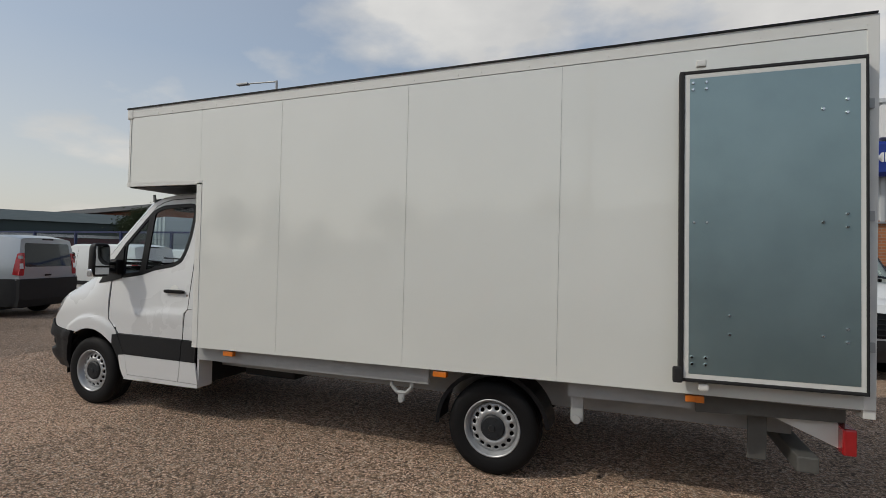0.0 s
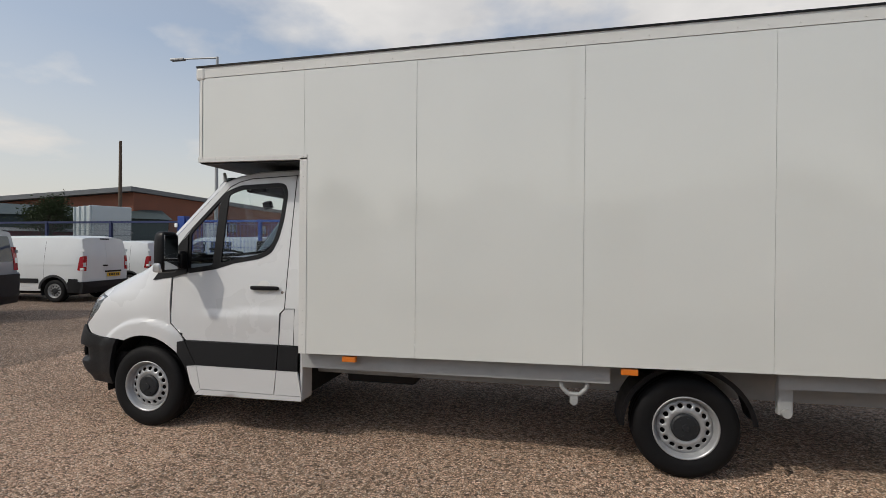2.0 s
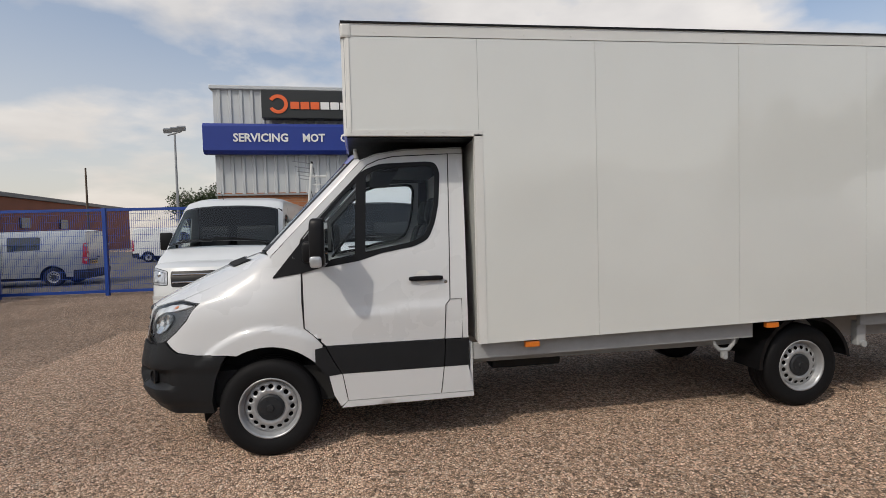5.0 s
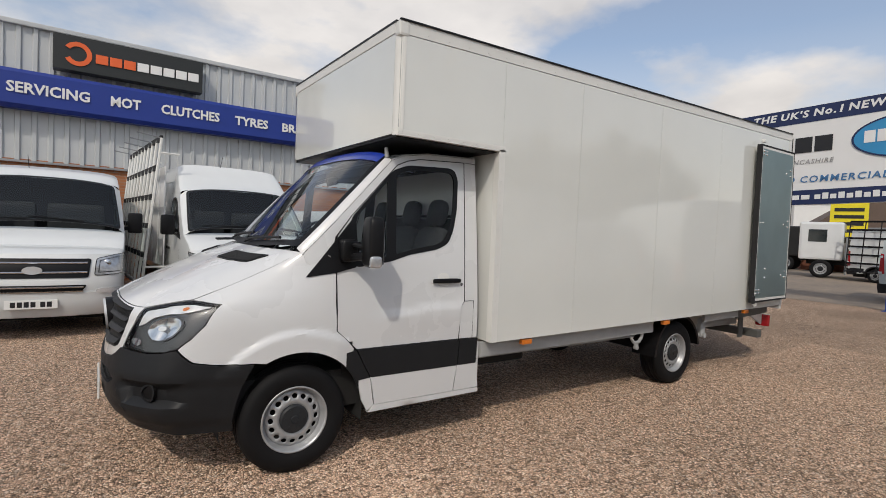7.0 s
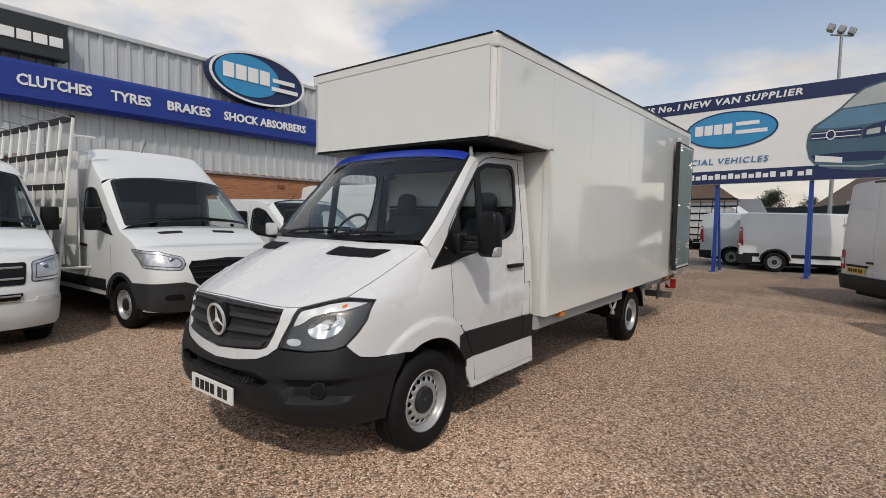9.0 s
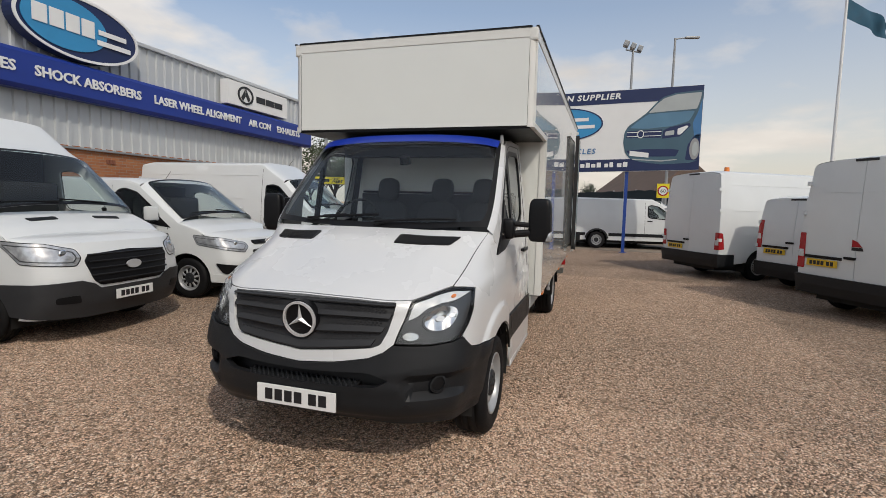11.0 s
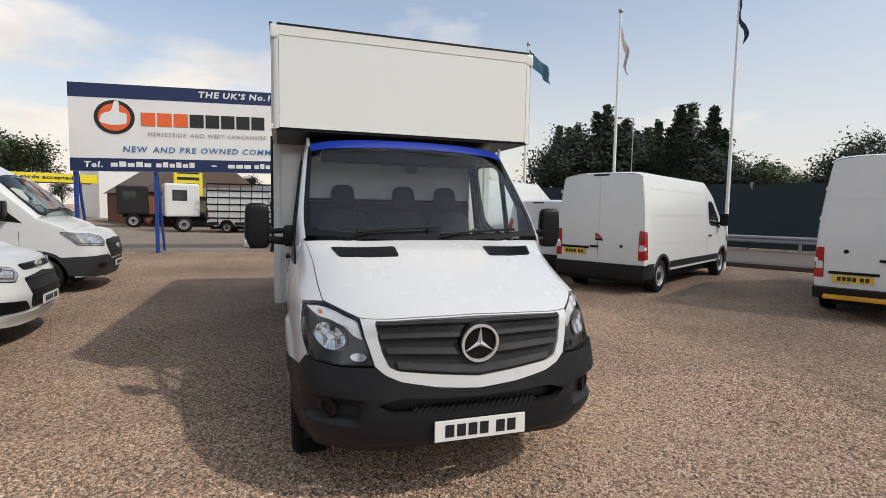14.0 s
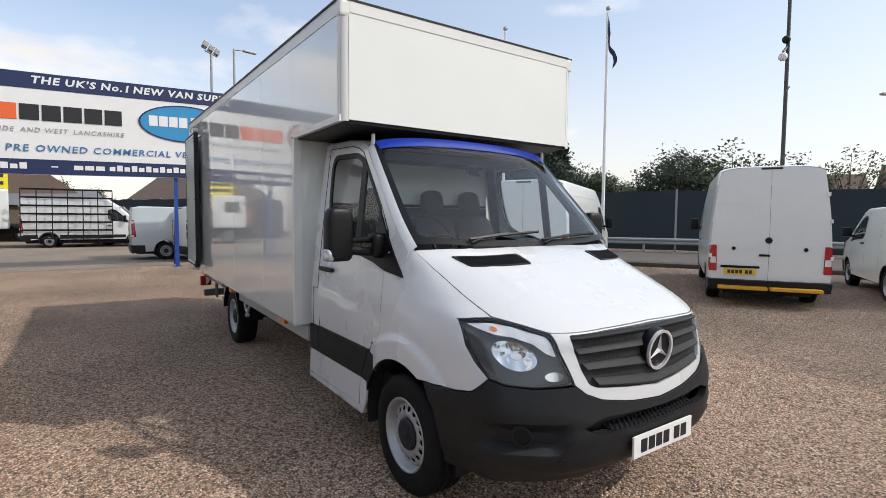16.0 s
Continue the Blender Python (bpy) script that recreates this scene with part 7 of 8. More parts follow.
    for g in F.get("grilles", [F["grille"]]):
        gr = part("grille", nose_panel(S, rounded(g, 0.03), 0.010), BLACK, t, "black slatted grille", smooth=True)
        zs_ = [p[1] for p in g]
        n = F.get("slats", 4)
        for i in range(n):
            bm = bmesh.new()
            z = min(zs_) + (max(zs_) - min(zs_)) * (i + 0.6) / n
            ys = [p[0] for p in g if abs(p[1] - z) < 0.2] or [p[0] for p in g]
            w = min(max(ys), max(p[0] for p in g)) * 0.93
            pts = [(-w + 2 * w * k / 10, z) for k in range(11)]
            for p0, p1 in zip(pts, pts[1:]):
                add_rod(bm, (S.nose_x(p0[0], z, 0.02), p0[0], z), (S.nose_x(p1[0], z, 0.02), p1[0], z), 0.012, seg=5)
            part("grille_slat", bm, F.get("slat_mat", PLASTIC), gr)
    em = oval(0, 0, 0.10, 0.05, 0, 0.02)
    eo = part("badge", em, SILVER, t)
    eo.matrix_basis = Matrix.Translation((S.nose_x(0, F.get("badge_z", 0.88), 0.04), 0, F.get("badge_z", 0.88))) @ Matrix.Rotation(radians(-90), 4, "Z")
    for sd in (-1, 1):
        lp = F["lamp"] if sd > 0 else mirror_y(F["lamp"])
        tips = F.get("lamp_tip", (0.03, 0.12))
        zmin = min(p[1] for p in lp)
        lo_ = [(S.ny(y, z), z) if abs(y) < 1.0 else (math.copysign(S.fx(S.edge_x(z) + (tips[0] if z < zmin + 0.1 else tips[1]), z), y), z) for y, z in lp]
        lo_ = rounded(lo_, 0.025)
        hl = part("headlamp", skin_panel(S, lo_, 0.008, step=0.05), VAN_LAMP, t, "clear headlamp", smooth=True)
        part("lamp_seal", skin_panel(S, inset(lo_, -0.008), 0.006, holes=[inset(lo_, 0.004)], step=0.06, thick=0.004), BLACK, hl, smooth=True)
        cy, cz = sum(min(p[0], 0.85) if p[0] > 0 else max(p[0], -0.85) for p in lp) / len(lp), sum(p[1] for p in lp) / len(lp)
        bm = bmesh.new()
        bmesh.ops.create_uvsphere(bm, u_segments=12, v_segments=8, radius=0.05)
        for v in bm.verts:
            v.co.x *= 0.35
        ro = part("reflector", bm, CHROME, hl, smooth=True)
        part("reflector_surround", skin_panel(S, inset(lo_, 0.028), 0.0105, holes=[inset(lo_, 0.038)], step=0.06, thick=0.002), LAMP_DARK, hl, smooth=True)
        ro.matrix_basis = Matrix.Translation((S.nose_x(cy, cz, -0.002), cy, cz))
        fl = F.get("fog", [(0.62, 0.46), (0.84, 0.47), (0.84, 0.54), (0.64, 0.55)])
        part("fog_recess", nose_panel(S, rounded(fl if sd > 0 else mirror_y(fl), 0.03), 0.02), F.get("fog_mat", BLACK), fb, smooth=True)
    zp = F.get("plate_z", 0.50)
    plate(t, Matrix.Translation((S.nose_x(0, zp, 0.035), 0, zp)) @ Matrix.Rotation(radians(-90), 4, "Z"), WHITE_PLATE)
    # rear
    ztop, xtop = S.roof[-1][1], S.roof[-1][0]
    e = S.half(xtop, ztop)

    def rear_edge(z):
        return lerp_curve([(zs, L - 0.05), (0.42, L - 0.01), (1.2, L), (ztop, xtop), (ztop + 0.3, xtop - 0.02)], z)

    def back(off=0.0):
        return lambda y, z: (rear_edge(z) + off + 0.03 * max(0.0, 1 - (y / W) ** 2), y, z)
    ol = [(S.half(rear_edge(z), z), z) for z in (zs + 0.02, 0.6, 0.9, 1.2, 1.5, 1.8, ztop) if z <= ztop]
    ol += [(e * math.cos(a), ztop + S.rb * math.sin(a) ** (2 / 3.2)) for a in [math.pi * k / 12 for k in range(1, 12)]]
    ol += [(-S.half(rear_edge(z), z), z) for z in (ztop, 1.8, 1.5, 1.2, 0.9, 0.6, zs + 0.02) if z <= ztop]
    half_r = [(0.003, zs + 0.02)] + [p for p in ol if p[0] > 0.01] + [(0.003, ztop + S.rb)]
    part("rear_door", panel(half_r, back(), step=0.16, thick=0.01, out=(1, 0, 0)), paint, t, smooth=True)
    rd = part("rear_door", panel([(-y, z) for y, z in half_r][::-1], back(), step=0.16, thick=0.01, out=(1, 0, 0)), paint, t, smooth=True)
    if seams:
        for zz in ((1.95,) if size == "large" else ()):
            part("door_crease", panel([(-W * 0.86, zz), (W * 0.86, zz), (W * 0.86, zz + 0.014), (-W * 0.86, zz + 0.014)], back(0.006), step=0.3, thick=0.008, out=(1, 0, 0)), paint, rd, smooth=True)
    if rear_glass:
        hz = (1.18, ztop - 0.04)
        part("rear_window", panel(rounded([(-W * 0.80, hz[0]), (W * 0.80, hz[0]), (W * 0.74, hz[1]), (-W * 0.74, hz[1])], 0.06), back(0.004), step=0.3, thick=0.004, out=(1, 0, 0)), GLASS_DARK, rd, "dark tinted rear window", smooth=True)
    zb = tail or (0.62 if size == "large" else 0.56)
    bm = bmesh.new()
    add_panel(bm, [(-W + 0.02, zs - 0.04), (W - 0.02, zs - 0.04), (W - 0.01, zb), (-W + 0.01, zb)], back(0.05), step=0.2, thick=0.09, out=(1, 0, 0))
    rb = part("rear_bumper", bm, PLASTIC, t, "dark plastic rear bumper")
    for sd in (-1, 1):
        part("rear_bumper_end", panel([(L - 0.42, zs - 0.03), (L - 0.01, zs - 0.03), (L + 0.02, zb), (L - 0.40, zb)], S.flank(sd, 0.012), step=0.2, thick=0.02, out=(0, sd, 0)), PLASTIC, rb)
        bm = bmesh.new()
        z0, z1 = lamp_h
        add_panel(bm, rounded([(sd * (W - 0.15), z0), (sd * (W - 0.015), z0), (sd * (S.half(L, z1) - 0.008), z1), (sd * (S.half(L, z1) - 0.10), z1)], 0.02), back(0.012), step=0.12, thick=0.02, out=(1, 0, 0))
        add_panel(bm, rounded([(L - 0.13, z0 + 0.02), (L + 0.005, z0), (L + 0.005, z1), (L - 0.08, z1 - 0.02)], 0.02), S.flank(sd, 0.006), step=0.12, thick=0.01, out=(0, sd, 0))
        rl = part("rear_lamp", bm, RED, t, "red upright rear lamp")
        zc = z0 + (z1 - z0) * 0.42
        part("lamp_insert", panel(rounded([(sd * (W - 0.135), zc - 0.06), (sd * (W - 0.035), zc - 0.06), (sd * (W - 0.04), zc + 0.06), (sd * (W - 0.125), zc + 0.06)], 0.01), back(0.016), step=0.2, thick=0.004, out=(1, 0, 0)), LAMP_CLEAR, rl)
        for zz in ((0.95, 1.62, 2.1) if size == "large" else (0.9, 1.4)):
            if zz < ztop - 0.1:
                y = sd * S.half(L, zz)
                part("door_hinge", box(L - 0.06, L + 0.03, y - 0.02, y + 0.025, zz - 0.035, zz + 0.035, 0.006), paint, rd)
    part("brake_lamp", box(rear_edge(ztop) - 0.02, rear_edge(ztop) + 0.035, -0.17, 0.17, ztop + S.rb - 0.05, ztop + S.rb - 0.012, 0.006), INK, t)
    hz = (rear or {}).get("handle_z", 0.98)
    part("rear_handle", panel(rounded([(-0.16, hz - 0.02), (0.02, hz - 0.02), (0.02, hz + 0.02), (-0.16, hz + 0.02)], 0.015), back(0.025), step=0.2, thick=0.02, out=(1, 0, 0)), BLACK, rd)
    for y, z, r in (rear or {}).get("discs", ()):
        part("lock_disc", panel([(y + r * math.cos(k * 0.5236), z + r * math.sin(k * 0.5236)) for k in range(12)], back(0.008), step=0.2, thick=0.01, out=(1, 0, 0)), (rear or {}).get("disc_mat", BLACK), rd)
    py, pz = (rear or {}).get("plate", (-0.45, 0.80))
    px = back(0.022)(py, pz)[0]
    part("plate_light_bar", panel(rounded([(py - 0.32, pz + 0.07), (py + 0.32, pz + 0.07), (py + 0.32, pz + 0.115), (py - 0.32, pz + 0.115)], 0.01), back(0.02), step=0.3, thick=0.02, out=(1, 0, 0)), BLACK, rd)
    plate(t, Matrix.Translation((px, py, pz)) @ Matrix.Rotation(radians(90), 4, "Z"), plate_mat or YELLOW_PLATE)
    return t, S


def heading(hx, hy):
    """Turn that brings a van's front to look along (hx, hy)."""
    return math.atan2(-hy, -hx)


def by_wheel(at, side, xw, W, turn):
    """Pose from the outer foot of one wheel: side +1 right, -1 left; xw its distance behind the front."""
    m = Matrix.Rotation(turn, 4, "Z")
    o = m @ Vector((xw, side * (W - 0.035), 0))
    return Matrix.Translation((at[0] - o.x, at[1] - o.y, 0)) @ m


MAXUS_FRONT = dict(bumper=[(-1.1, 0.34), (-1.1, 0.60), (-0.6, 0.62), (0.6, 0.62), (1.1, 0.60), (1.1, 0.34), (0.5, 0.32), (-0.5, 0.32)], bumper_mat=PAINT_B,
                   grilles=[[(-0.60, 1.04), (-0.57, 0.80), (0.57, 0.80), (0.60, 1.04)], [(-0.56, 0.71), (-0.48, 0.60), (0.48, 0.60), (0.56, 0.71)]], grille=[], slat_mat=CHROME, slats=2,
                   lamp=[(0.64, 0.83), (1.1, 0.85), (1.1, 1.12), (0.86, 1.09), (0.66, 1.04)], fog=[(0.66, 0.60), (0.92, 0.60), (0.92, 0.66), (0.66, 0.66)], fog_mat=LAMP_CLEAR, plate_z=0.48, badge_z=0.90)
van("panel_van", "white medium-roof van with chrome-barred black grille, facing the yard", by_wheel((-7.93, 10.14), 1, 0.95, 0.99, radians(89)), L=5.7, W=0.99, H=2.36, wb=3.15, front=MAXUS_FRONT, R=0.34)

TRANSIT_FRONT = dict(bumper=[(-1.1, 0.34), (-1.1, 0.67), (-0.62, 0.70), (-0.50, 0.66), (-0.42, 0.60), (0.42, 0.60), (0.50, 0.66), (0.62, 0.70), (1.1, 0.67), (1.1, 0.34), (0.5, 0.28), (-0.5, 0.28)],
                     grille=[(-0.52, 0.97), (-0.57, 0.91), (-0.50, 0.69), (-0.42, 0.63), (0.42, 0.63), (0.50, 0.69), (0.57, 0.91), (0.52, 0.97), (0, 1.0)],
                     lamp=[(0.60, 0.94), (0.655, 0.865), (1.1, 0.90), (1.1, 1.13), (0.85, 1.10), (0.62, 1.03)], lamp_tip=(0.0, 0.15), slats=5, plate_z=0.50, badge_z=0.83)
tv, TS = van("panel_van", "white high-roof van with dark bumper and silver glass rack", by_wheel((-5.20, 9.92), 1, 1.0, 1.02, radians(94)), L=5.9, W=1.02, H=2.62, xf=1.0, wb=3.75, front=TRANSIT_FRONT, strip=(0.50, 0.66), group="parked vans")
for sd in (-1, 1):
    part("bonnet_vent", panel(rounded([(0.80, sd * 0.24), (0.78, sd * 0.58), (0.85, sd * 0.60), (0.87, sd * 0.24)], 0.02), TS.hood_at(0.006), step=0.1, out=(0, 0, 1)), BLACK, tv)


def glass_rack(parent, S, side, x0, x1, mat, z0=0.5, z1=2.95, cols=5, rows=6, lean=0.25, rail=None):
    """A raking frame for carrying glass, fixed to a van's side."""
    def p(x, z):
        k = (z - z0) / (z1 - z0)
        return (x, side * (S.W + 0.42 - lean * k), z)
    r = part("glass_rack", rod(p(x0, z0), p(x1, z0), 0.035, seg=6), mat, parent, "metal glass-carrying rack frame")
    for i in range(rows):
        z = z0 + (z1 - z0) * (i + 1) / rows
        part("rack_rail", box(x0, x1, p(0, z)[1] - 0.02, p(0, z)[1] + 0.02, z - 0.045, z + 0.045, 0.006), rail or mat, r, "padded rack rail")
    for i in range(cols + 1):
        x = x0 + (x1 - x0) * i / cols
        bm = rod(p(x, z0 - 0.05), p(x, z1), 0.024, seg=6)
        if i in (0, cols // 2, cols):
            for z in (z0 + 0.3, z1 - 0.25):
                add_rod(bm, p(x, z), (x, side * (S.W - 0.1), z), 0.02, seg=5)
        part("rack_upright", bm, mat, r)
    return r


rk = glass_rack(tv, TS, 1, 1.95, 5.7, ALU, z1=2.95, cols=9, rows=5, rail=RUBBER)
for i in range(5):
    part("rack_prong", rod((2.0 + 0.8 * i, 1.15, 2.95), (1.98 + 0.8 * i, 1.55, 3.0), 0.012, seg=5), GALV_POLE, tv)
for i in range(6):
    part("glass_sheet", box(2.1 + 0.58 * i, 2.6 + 0.58 * i, 1.09, 1.11, 0.8, 2.5), SIGN_WHITE, tv, "pale padded rack panel") if i < 5 else None

CUSTOM_FRONT = dict(bumper=[(-1.1, 0.30), (-1.1, 0.42), (-0.5, 0.40), (0.5, 0.40), (1.1, 0.42), (1.1, 0.30), (0.5, 0.25), (-0.5, 0.25)], bumper_mat=PAINT_B,
                    grilles=[[(-0.48, 0.79), (-0.42, 0.44), (0.42, 0.44), (0.48, 0.79), (0, 0.83)], [(-0.42, 0.94), (-0.40, 0.88), (0.40, 0.88), (0.42, 0.94)]], grille=[], slats=3,
                    lamp=[(0.54, 0.85), (0.64, 0.765), (1.1, 0.88), (1.1, 1.03), (0.85, 0.99), (0.56, 0.91)], lamp_tip=(0.05, 0.22), fog=[(0.47, 0.43), (0.90, 0.43), (0.97, 0.60), (0.56, 0.54)], plate_z=0.50, badge_z=0.91, mirror=PAINT_B)
van("panel_van", "white low-roof van with slim swept headlamps, parked beside the workshop", by_wheel((-2.30, 9.98), 1, 0.95, 0.97, radians(94)), L=4.97, W=0.97, H=1.95, wb=2.93, size="mid", front=CUSTOM_FRONT, R=0.33, style="alloy")
tv2, _ = van("panel_van", "white high-roof long van with dark bumper, parked in the row", by_wheel((1.96, 10.43), 1, 1.0, 1.02, radians(94)), L=5.98, W=1.02, H=2.55, xf=1.0, wb=3.75, front=TRANSIT_FRONT, strip=(0.50, 0.66))
van("estate_car", "white car with dark grille beside the high-roof van", by_wheel((4.5, 11.0), 1, 0.85, 0.90, radians(94)), L=4.6, W=0.9, H=1.66, xf=0.85, wb=2.7, size="small", front=CUSTOM_FRONT, R=0.33, category="car", style="alloy", windows=([(2.4, 1.14), (3.2, 1.18), (3.2, 1.45), (2.4, 1.48)],), group="")

# ---- row of vans along the road, tails to the yard ----
van("panel_van", "white high-roof van with amber beacon and dark corner bumper", by_wheel((4.66, 0.16), 1, 4.35, 0.98, heading(0.52, -0.85)), L=5.5, W=0.98, H=2.55, wb=3.4, rear=dict(plate=(-0.45, 0.72), handle_z=0.9), lamp_h=(0.72, 1.12))
van("small_van", "small white van with yellow rear plate, between two larger vans", Matrix.Translation((3.06, -0.02, 0)) @ Matrix.Rotation(heading(0.50, -0.86), 4, "Z") @ Matrix.Translation((-4.75, 0, 0)), L=4.75, W=0.93, H=1.95, wb=2.93, size="mid", R=0.32, rear=dict(plate=(-0.42, 0.80), handle_z=1.0), lamp_h=(0.85, 1.45))
mv, MS = van("panel_van", "white long van with red lamps and black lower doors", by_wheel((-0.11, -1.23), 1, 5.3, 1.0, heading(0.485, -0.875)), L=6.2, W=1.0, H=2.5, xf=0.95, wb=4.35, R=0.35, strip=(0.50, 0.64), rear=dict(plate=(-0.52, 0.83), handle_z=0.95, discs=((0.5, 0.98, 0.03),)), lamp_h=(0.72, 1.30))
back_at = lambda y, z: (6.2 + 0.03 * max(0.0, 1 - y * y) + 0.006, y, z)
part("door_badge", panel([(-0.06, 1.13), (0.10, 1.13), (0.02, 1.21), (-0.06, 1.24)], back_at, step=0.2, thick=0.004, out=(1, 0, 0)), RED, mv, "red and white sticker on the door")
part("badge_stripe", panel([(-0.06, 1.075), (0.12, 1.075), (0.10, 1.122), (-0.06, 1.122)], back_at, step=0.2, thick=0.004, out=(1, 0, 0)), INK, mv)
sp, SS = van("panel_van", "pale grey-white high-roof van with yellow rear step and plate", Matrix.Translation((-3.52, -2.58, 0)) @ Matrix.Rotation(heading(0.505, -0.863), 4, "Z") @ Matrix.Translation((-6.15, 0, 0)), L=6.15, W=0.99, H=2.66, xf=1.0, wb=4.0, R=0.35, paint=PAINT_B, tail=0.50, rear=dict(plate=(-0.46, 0.66), handle_z=0.98, discs=((-0.57, 1.10, 0.035), (0.57, 1.10, 0.035), (-0.01, 1.26, 0.06))), lamp_h=(0.66, 1.16))
for a, b in ((-0.82, -0.02), (0.02, 0.82)):
    part("rear_step", box(6.19, 6.37, a, b, 0.34, 0.40, 0.012), YELLOW_STEP, sp, "yellow rear step board")
van("small_van", "white low van with tall red lamps and yellow plate", by_wheel((-4.55, -5.35), -1, 4.0, 0.97, heading(0.47, -0.88)), L=4.95, W=0.97, H=1.97, wb=3.05, xf=0.95, size="mid", rear=dict(plate=(-0.3, 0.66)), lamp_h=(0.85, 1.5))
bc = rod((0, 0, 0), (0, 0, 0.14), 0.07, 0.05, 12)
ob = link_mesh("beacon", bc, ORANGE)
ob.matrix_basis = Matrix.Translation((4.75, 0.95, 2.5))
tagged(ob, "amber flashing beacon on the van roof", "beacon")

# ---- vans beyond the billboard ----
rv, RS = van("panel_van", "white high-roof van with black glass rack, beyond the billboard", by_wheel((24.6, 9.5), 1, 4.75, 1.02, heading(-0.12, -0.99)) , L=5.9, W=1.02, H=2.6, xf=1.0, wb=3.75, strip=(0.5, 0.66))
glass_rack(rv, RS, 1, 2.0, 5.8, BLACK, z1=2.95, cols=6, rows=6)
van("panel_van", "pale grey-blue van beyond the billboard", by_wheel((13.9, 5.45), 1, 3.9, 0.97, heading(0.0, -1.0)), L=4.97, W=0.97, H=2.0, xf=0.95, wb=2.93, size="mid", paint=PAINT_GREY, lamp_h=(0.85, 1.5))
van("panel_van", "white low van parked behind the billboard", by_wheel((12.3, 3.55), 1, 3.9, 0.97, heading(0.15, -0.99)), L=5.3, W=0.97, H=2.0, xf=0.95, wb=3.3, size="mid", strip=(0.5, 0.62), lamp_h=(0.85, 1.5))

# ---- vans by the gate ----
van("small_van", "small silver van with dark lower tail and tinted window", by_wheel((-13.75, 7.75), -1, 3.45, 0.90, radians(20)), L=4.3, W=0.90, H=1.93, xf=0.85, wb=2.6, size="small", paint=PAINT_SILVER, R=0.31, rear_glass=True, tail=0.90, rear=dict(plate=(0.15, 0.78)), lamp_h=(0.98, 1.5))
van("small_van", "small white van with black side rail", by_wheel((-14.92, 11.65), -1, 3.55, 0.88, radians(8)), L=4.4, W=0.88, H=1.82, xf=0.85, wb=2.75, size="small", R=0.31, strip=(0.52, 0.64), rear=dict(plate=(0.25, 0.72)), lamp_h=(0.85, 1.25), style="alloy")
van("small_van", "small white van with round red rear lamps, by the gate", by_wheel((-15.5, 14.65), -1, 3.2, 0.84, radians(8)), L=3.95, W=0.84, H=1.72, xf=0.8, wb=2.5, size="small", R=0.30, strip=(0.5, 0.58), rear=dict(plate=(0.25, 0.75)), lamp_h=(0.80, 1.2), style="alloy")
van("panel_van", "silver van with dark glass standing behind the blue gate", by_wheel((-15.0, 20.2), -1, 4.1, 0.95, radians(3)), L=5.0, W=0.95, H=1.95, xf=0.95, wb=3.0, size="mid", paint=PAINT_SILVER, R=0.33, windows=([(2.6, 1.25), (3.6, 1.28), (3.6, 1.72), (2.6, 1.74)],), style="alloy")
van("panel_van", "white van standing in the yard behind the gate", by_wheel((-15.2, 37.0), 1, 0.95, 0.98, radians(180)), L=5.2, W=0.98, H=2.3, wb=3.3)


# ---- poles, flags and fences ----
def pole(name, label, at, h, r, mat, category="pole", top=None):
    t = empty(name, label, category, m=Matrix.Translation((*at, 0)))
    part("shaft", rod((0, 0, 0), (0, 0, h), r, top or r * 0.6, 12), mat, t, smooth=True)
    return t


def flag(at, h, mat, turn, label, droop=0.5, mark=None):
    t = pole("flagpole", label, at, h, 0.06, POLE_WHITE, "flagpole")
    bm = bmesh.new()
    bmesh.ops.create_uvsphere(bm, u_segments=10, v_segments=6, radius=0.08)
    part("finial", bm, GALV_POLE, t).matrix_basis = Matrix.Translation((0, 0, h + 0.04))
    bm = bmesh.new()
    nu, nv = 14, 10
    rows = []
    ct, st = math.cos(turn), math.sin(turn)
    for i in range(nu + 1):
        u = i / nu
        row = []
        for j in range(nv + 1):
            v = j / nv
            d = 1.55 * u * math.sqrt(1 - droop * droop)
            w = 0.10 * math.sin(7 * u + 2.2 * v) * u + 0.05 * math.sin(15 * u - 3 * v) * u
            z = h - 0.12 - 0.58 * v * (1 - 0.2 * u) - droop * 1.55 * u
            row.append(bm.verts.new((ct * d - st * w, st * d + ct * w, z)))
        rows.append(row)
    for a, b in zip(rows, rows[1:]):
        for j in range(nv):
            bm.faces.new((a[j], b[j], b[j + 1], a[j + 1]))
    part("flag_cloth", bm, mat, t, "wind-blown cloth flag", smooth=True)
    bm = bmesh.new()
    add_rod(bm, (0.07, 0, 0.9), (0.05, 0, h - 0.1), 0.006, seg=4)
    part("halyard", bm, POLE_WHITE, t)
    return t


flag((9.3, -2.75), 8.0, FLAG_BLUE, radians(-70), "white flagpole with a blue flag blowing out", 0.45)
flag((5.95, -4.40), 8.25, FLAG_WHITE, radians(-60), "white flagpole with a hanging grey flag", 0.85)
flag((3.25, -6.50), 8.55, FLAG_NAVY, radians(150), "white flagpole with a hanging navy flag", 0.95)


def street_lamp(at, h, arm, turn, label, r=0.11):
    t = pole("street_lamp", label, at, h, r, GALV_POLE, "street lamp")
    c, s_ = math.cos(turn), math.sin(turn)
    part("arm", rod((0, 0, h - 0.05), (arm * c, arm * s_, h + 0.03), r * 0.45, r * 0.36), GALV_POLE, t)
    bm = box(-0.1, 0.75 if r > 0.1 else 0.4, -0.13, 0.13, -0.07, 0.05, 0.03, Matrix.Translation((arm * c, arm * s_, h + 0.03)) @ Matrix.Rotation(turn, 4, "Z"))
    part("lantern", bm, GALV_POLE, t, "flat grey lantern head")
    return t


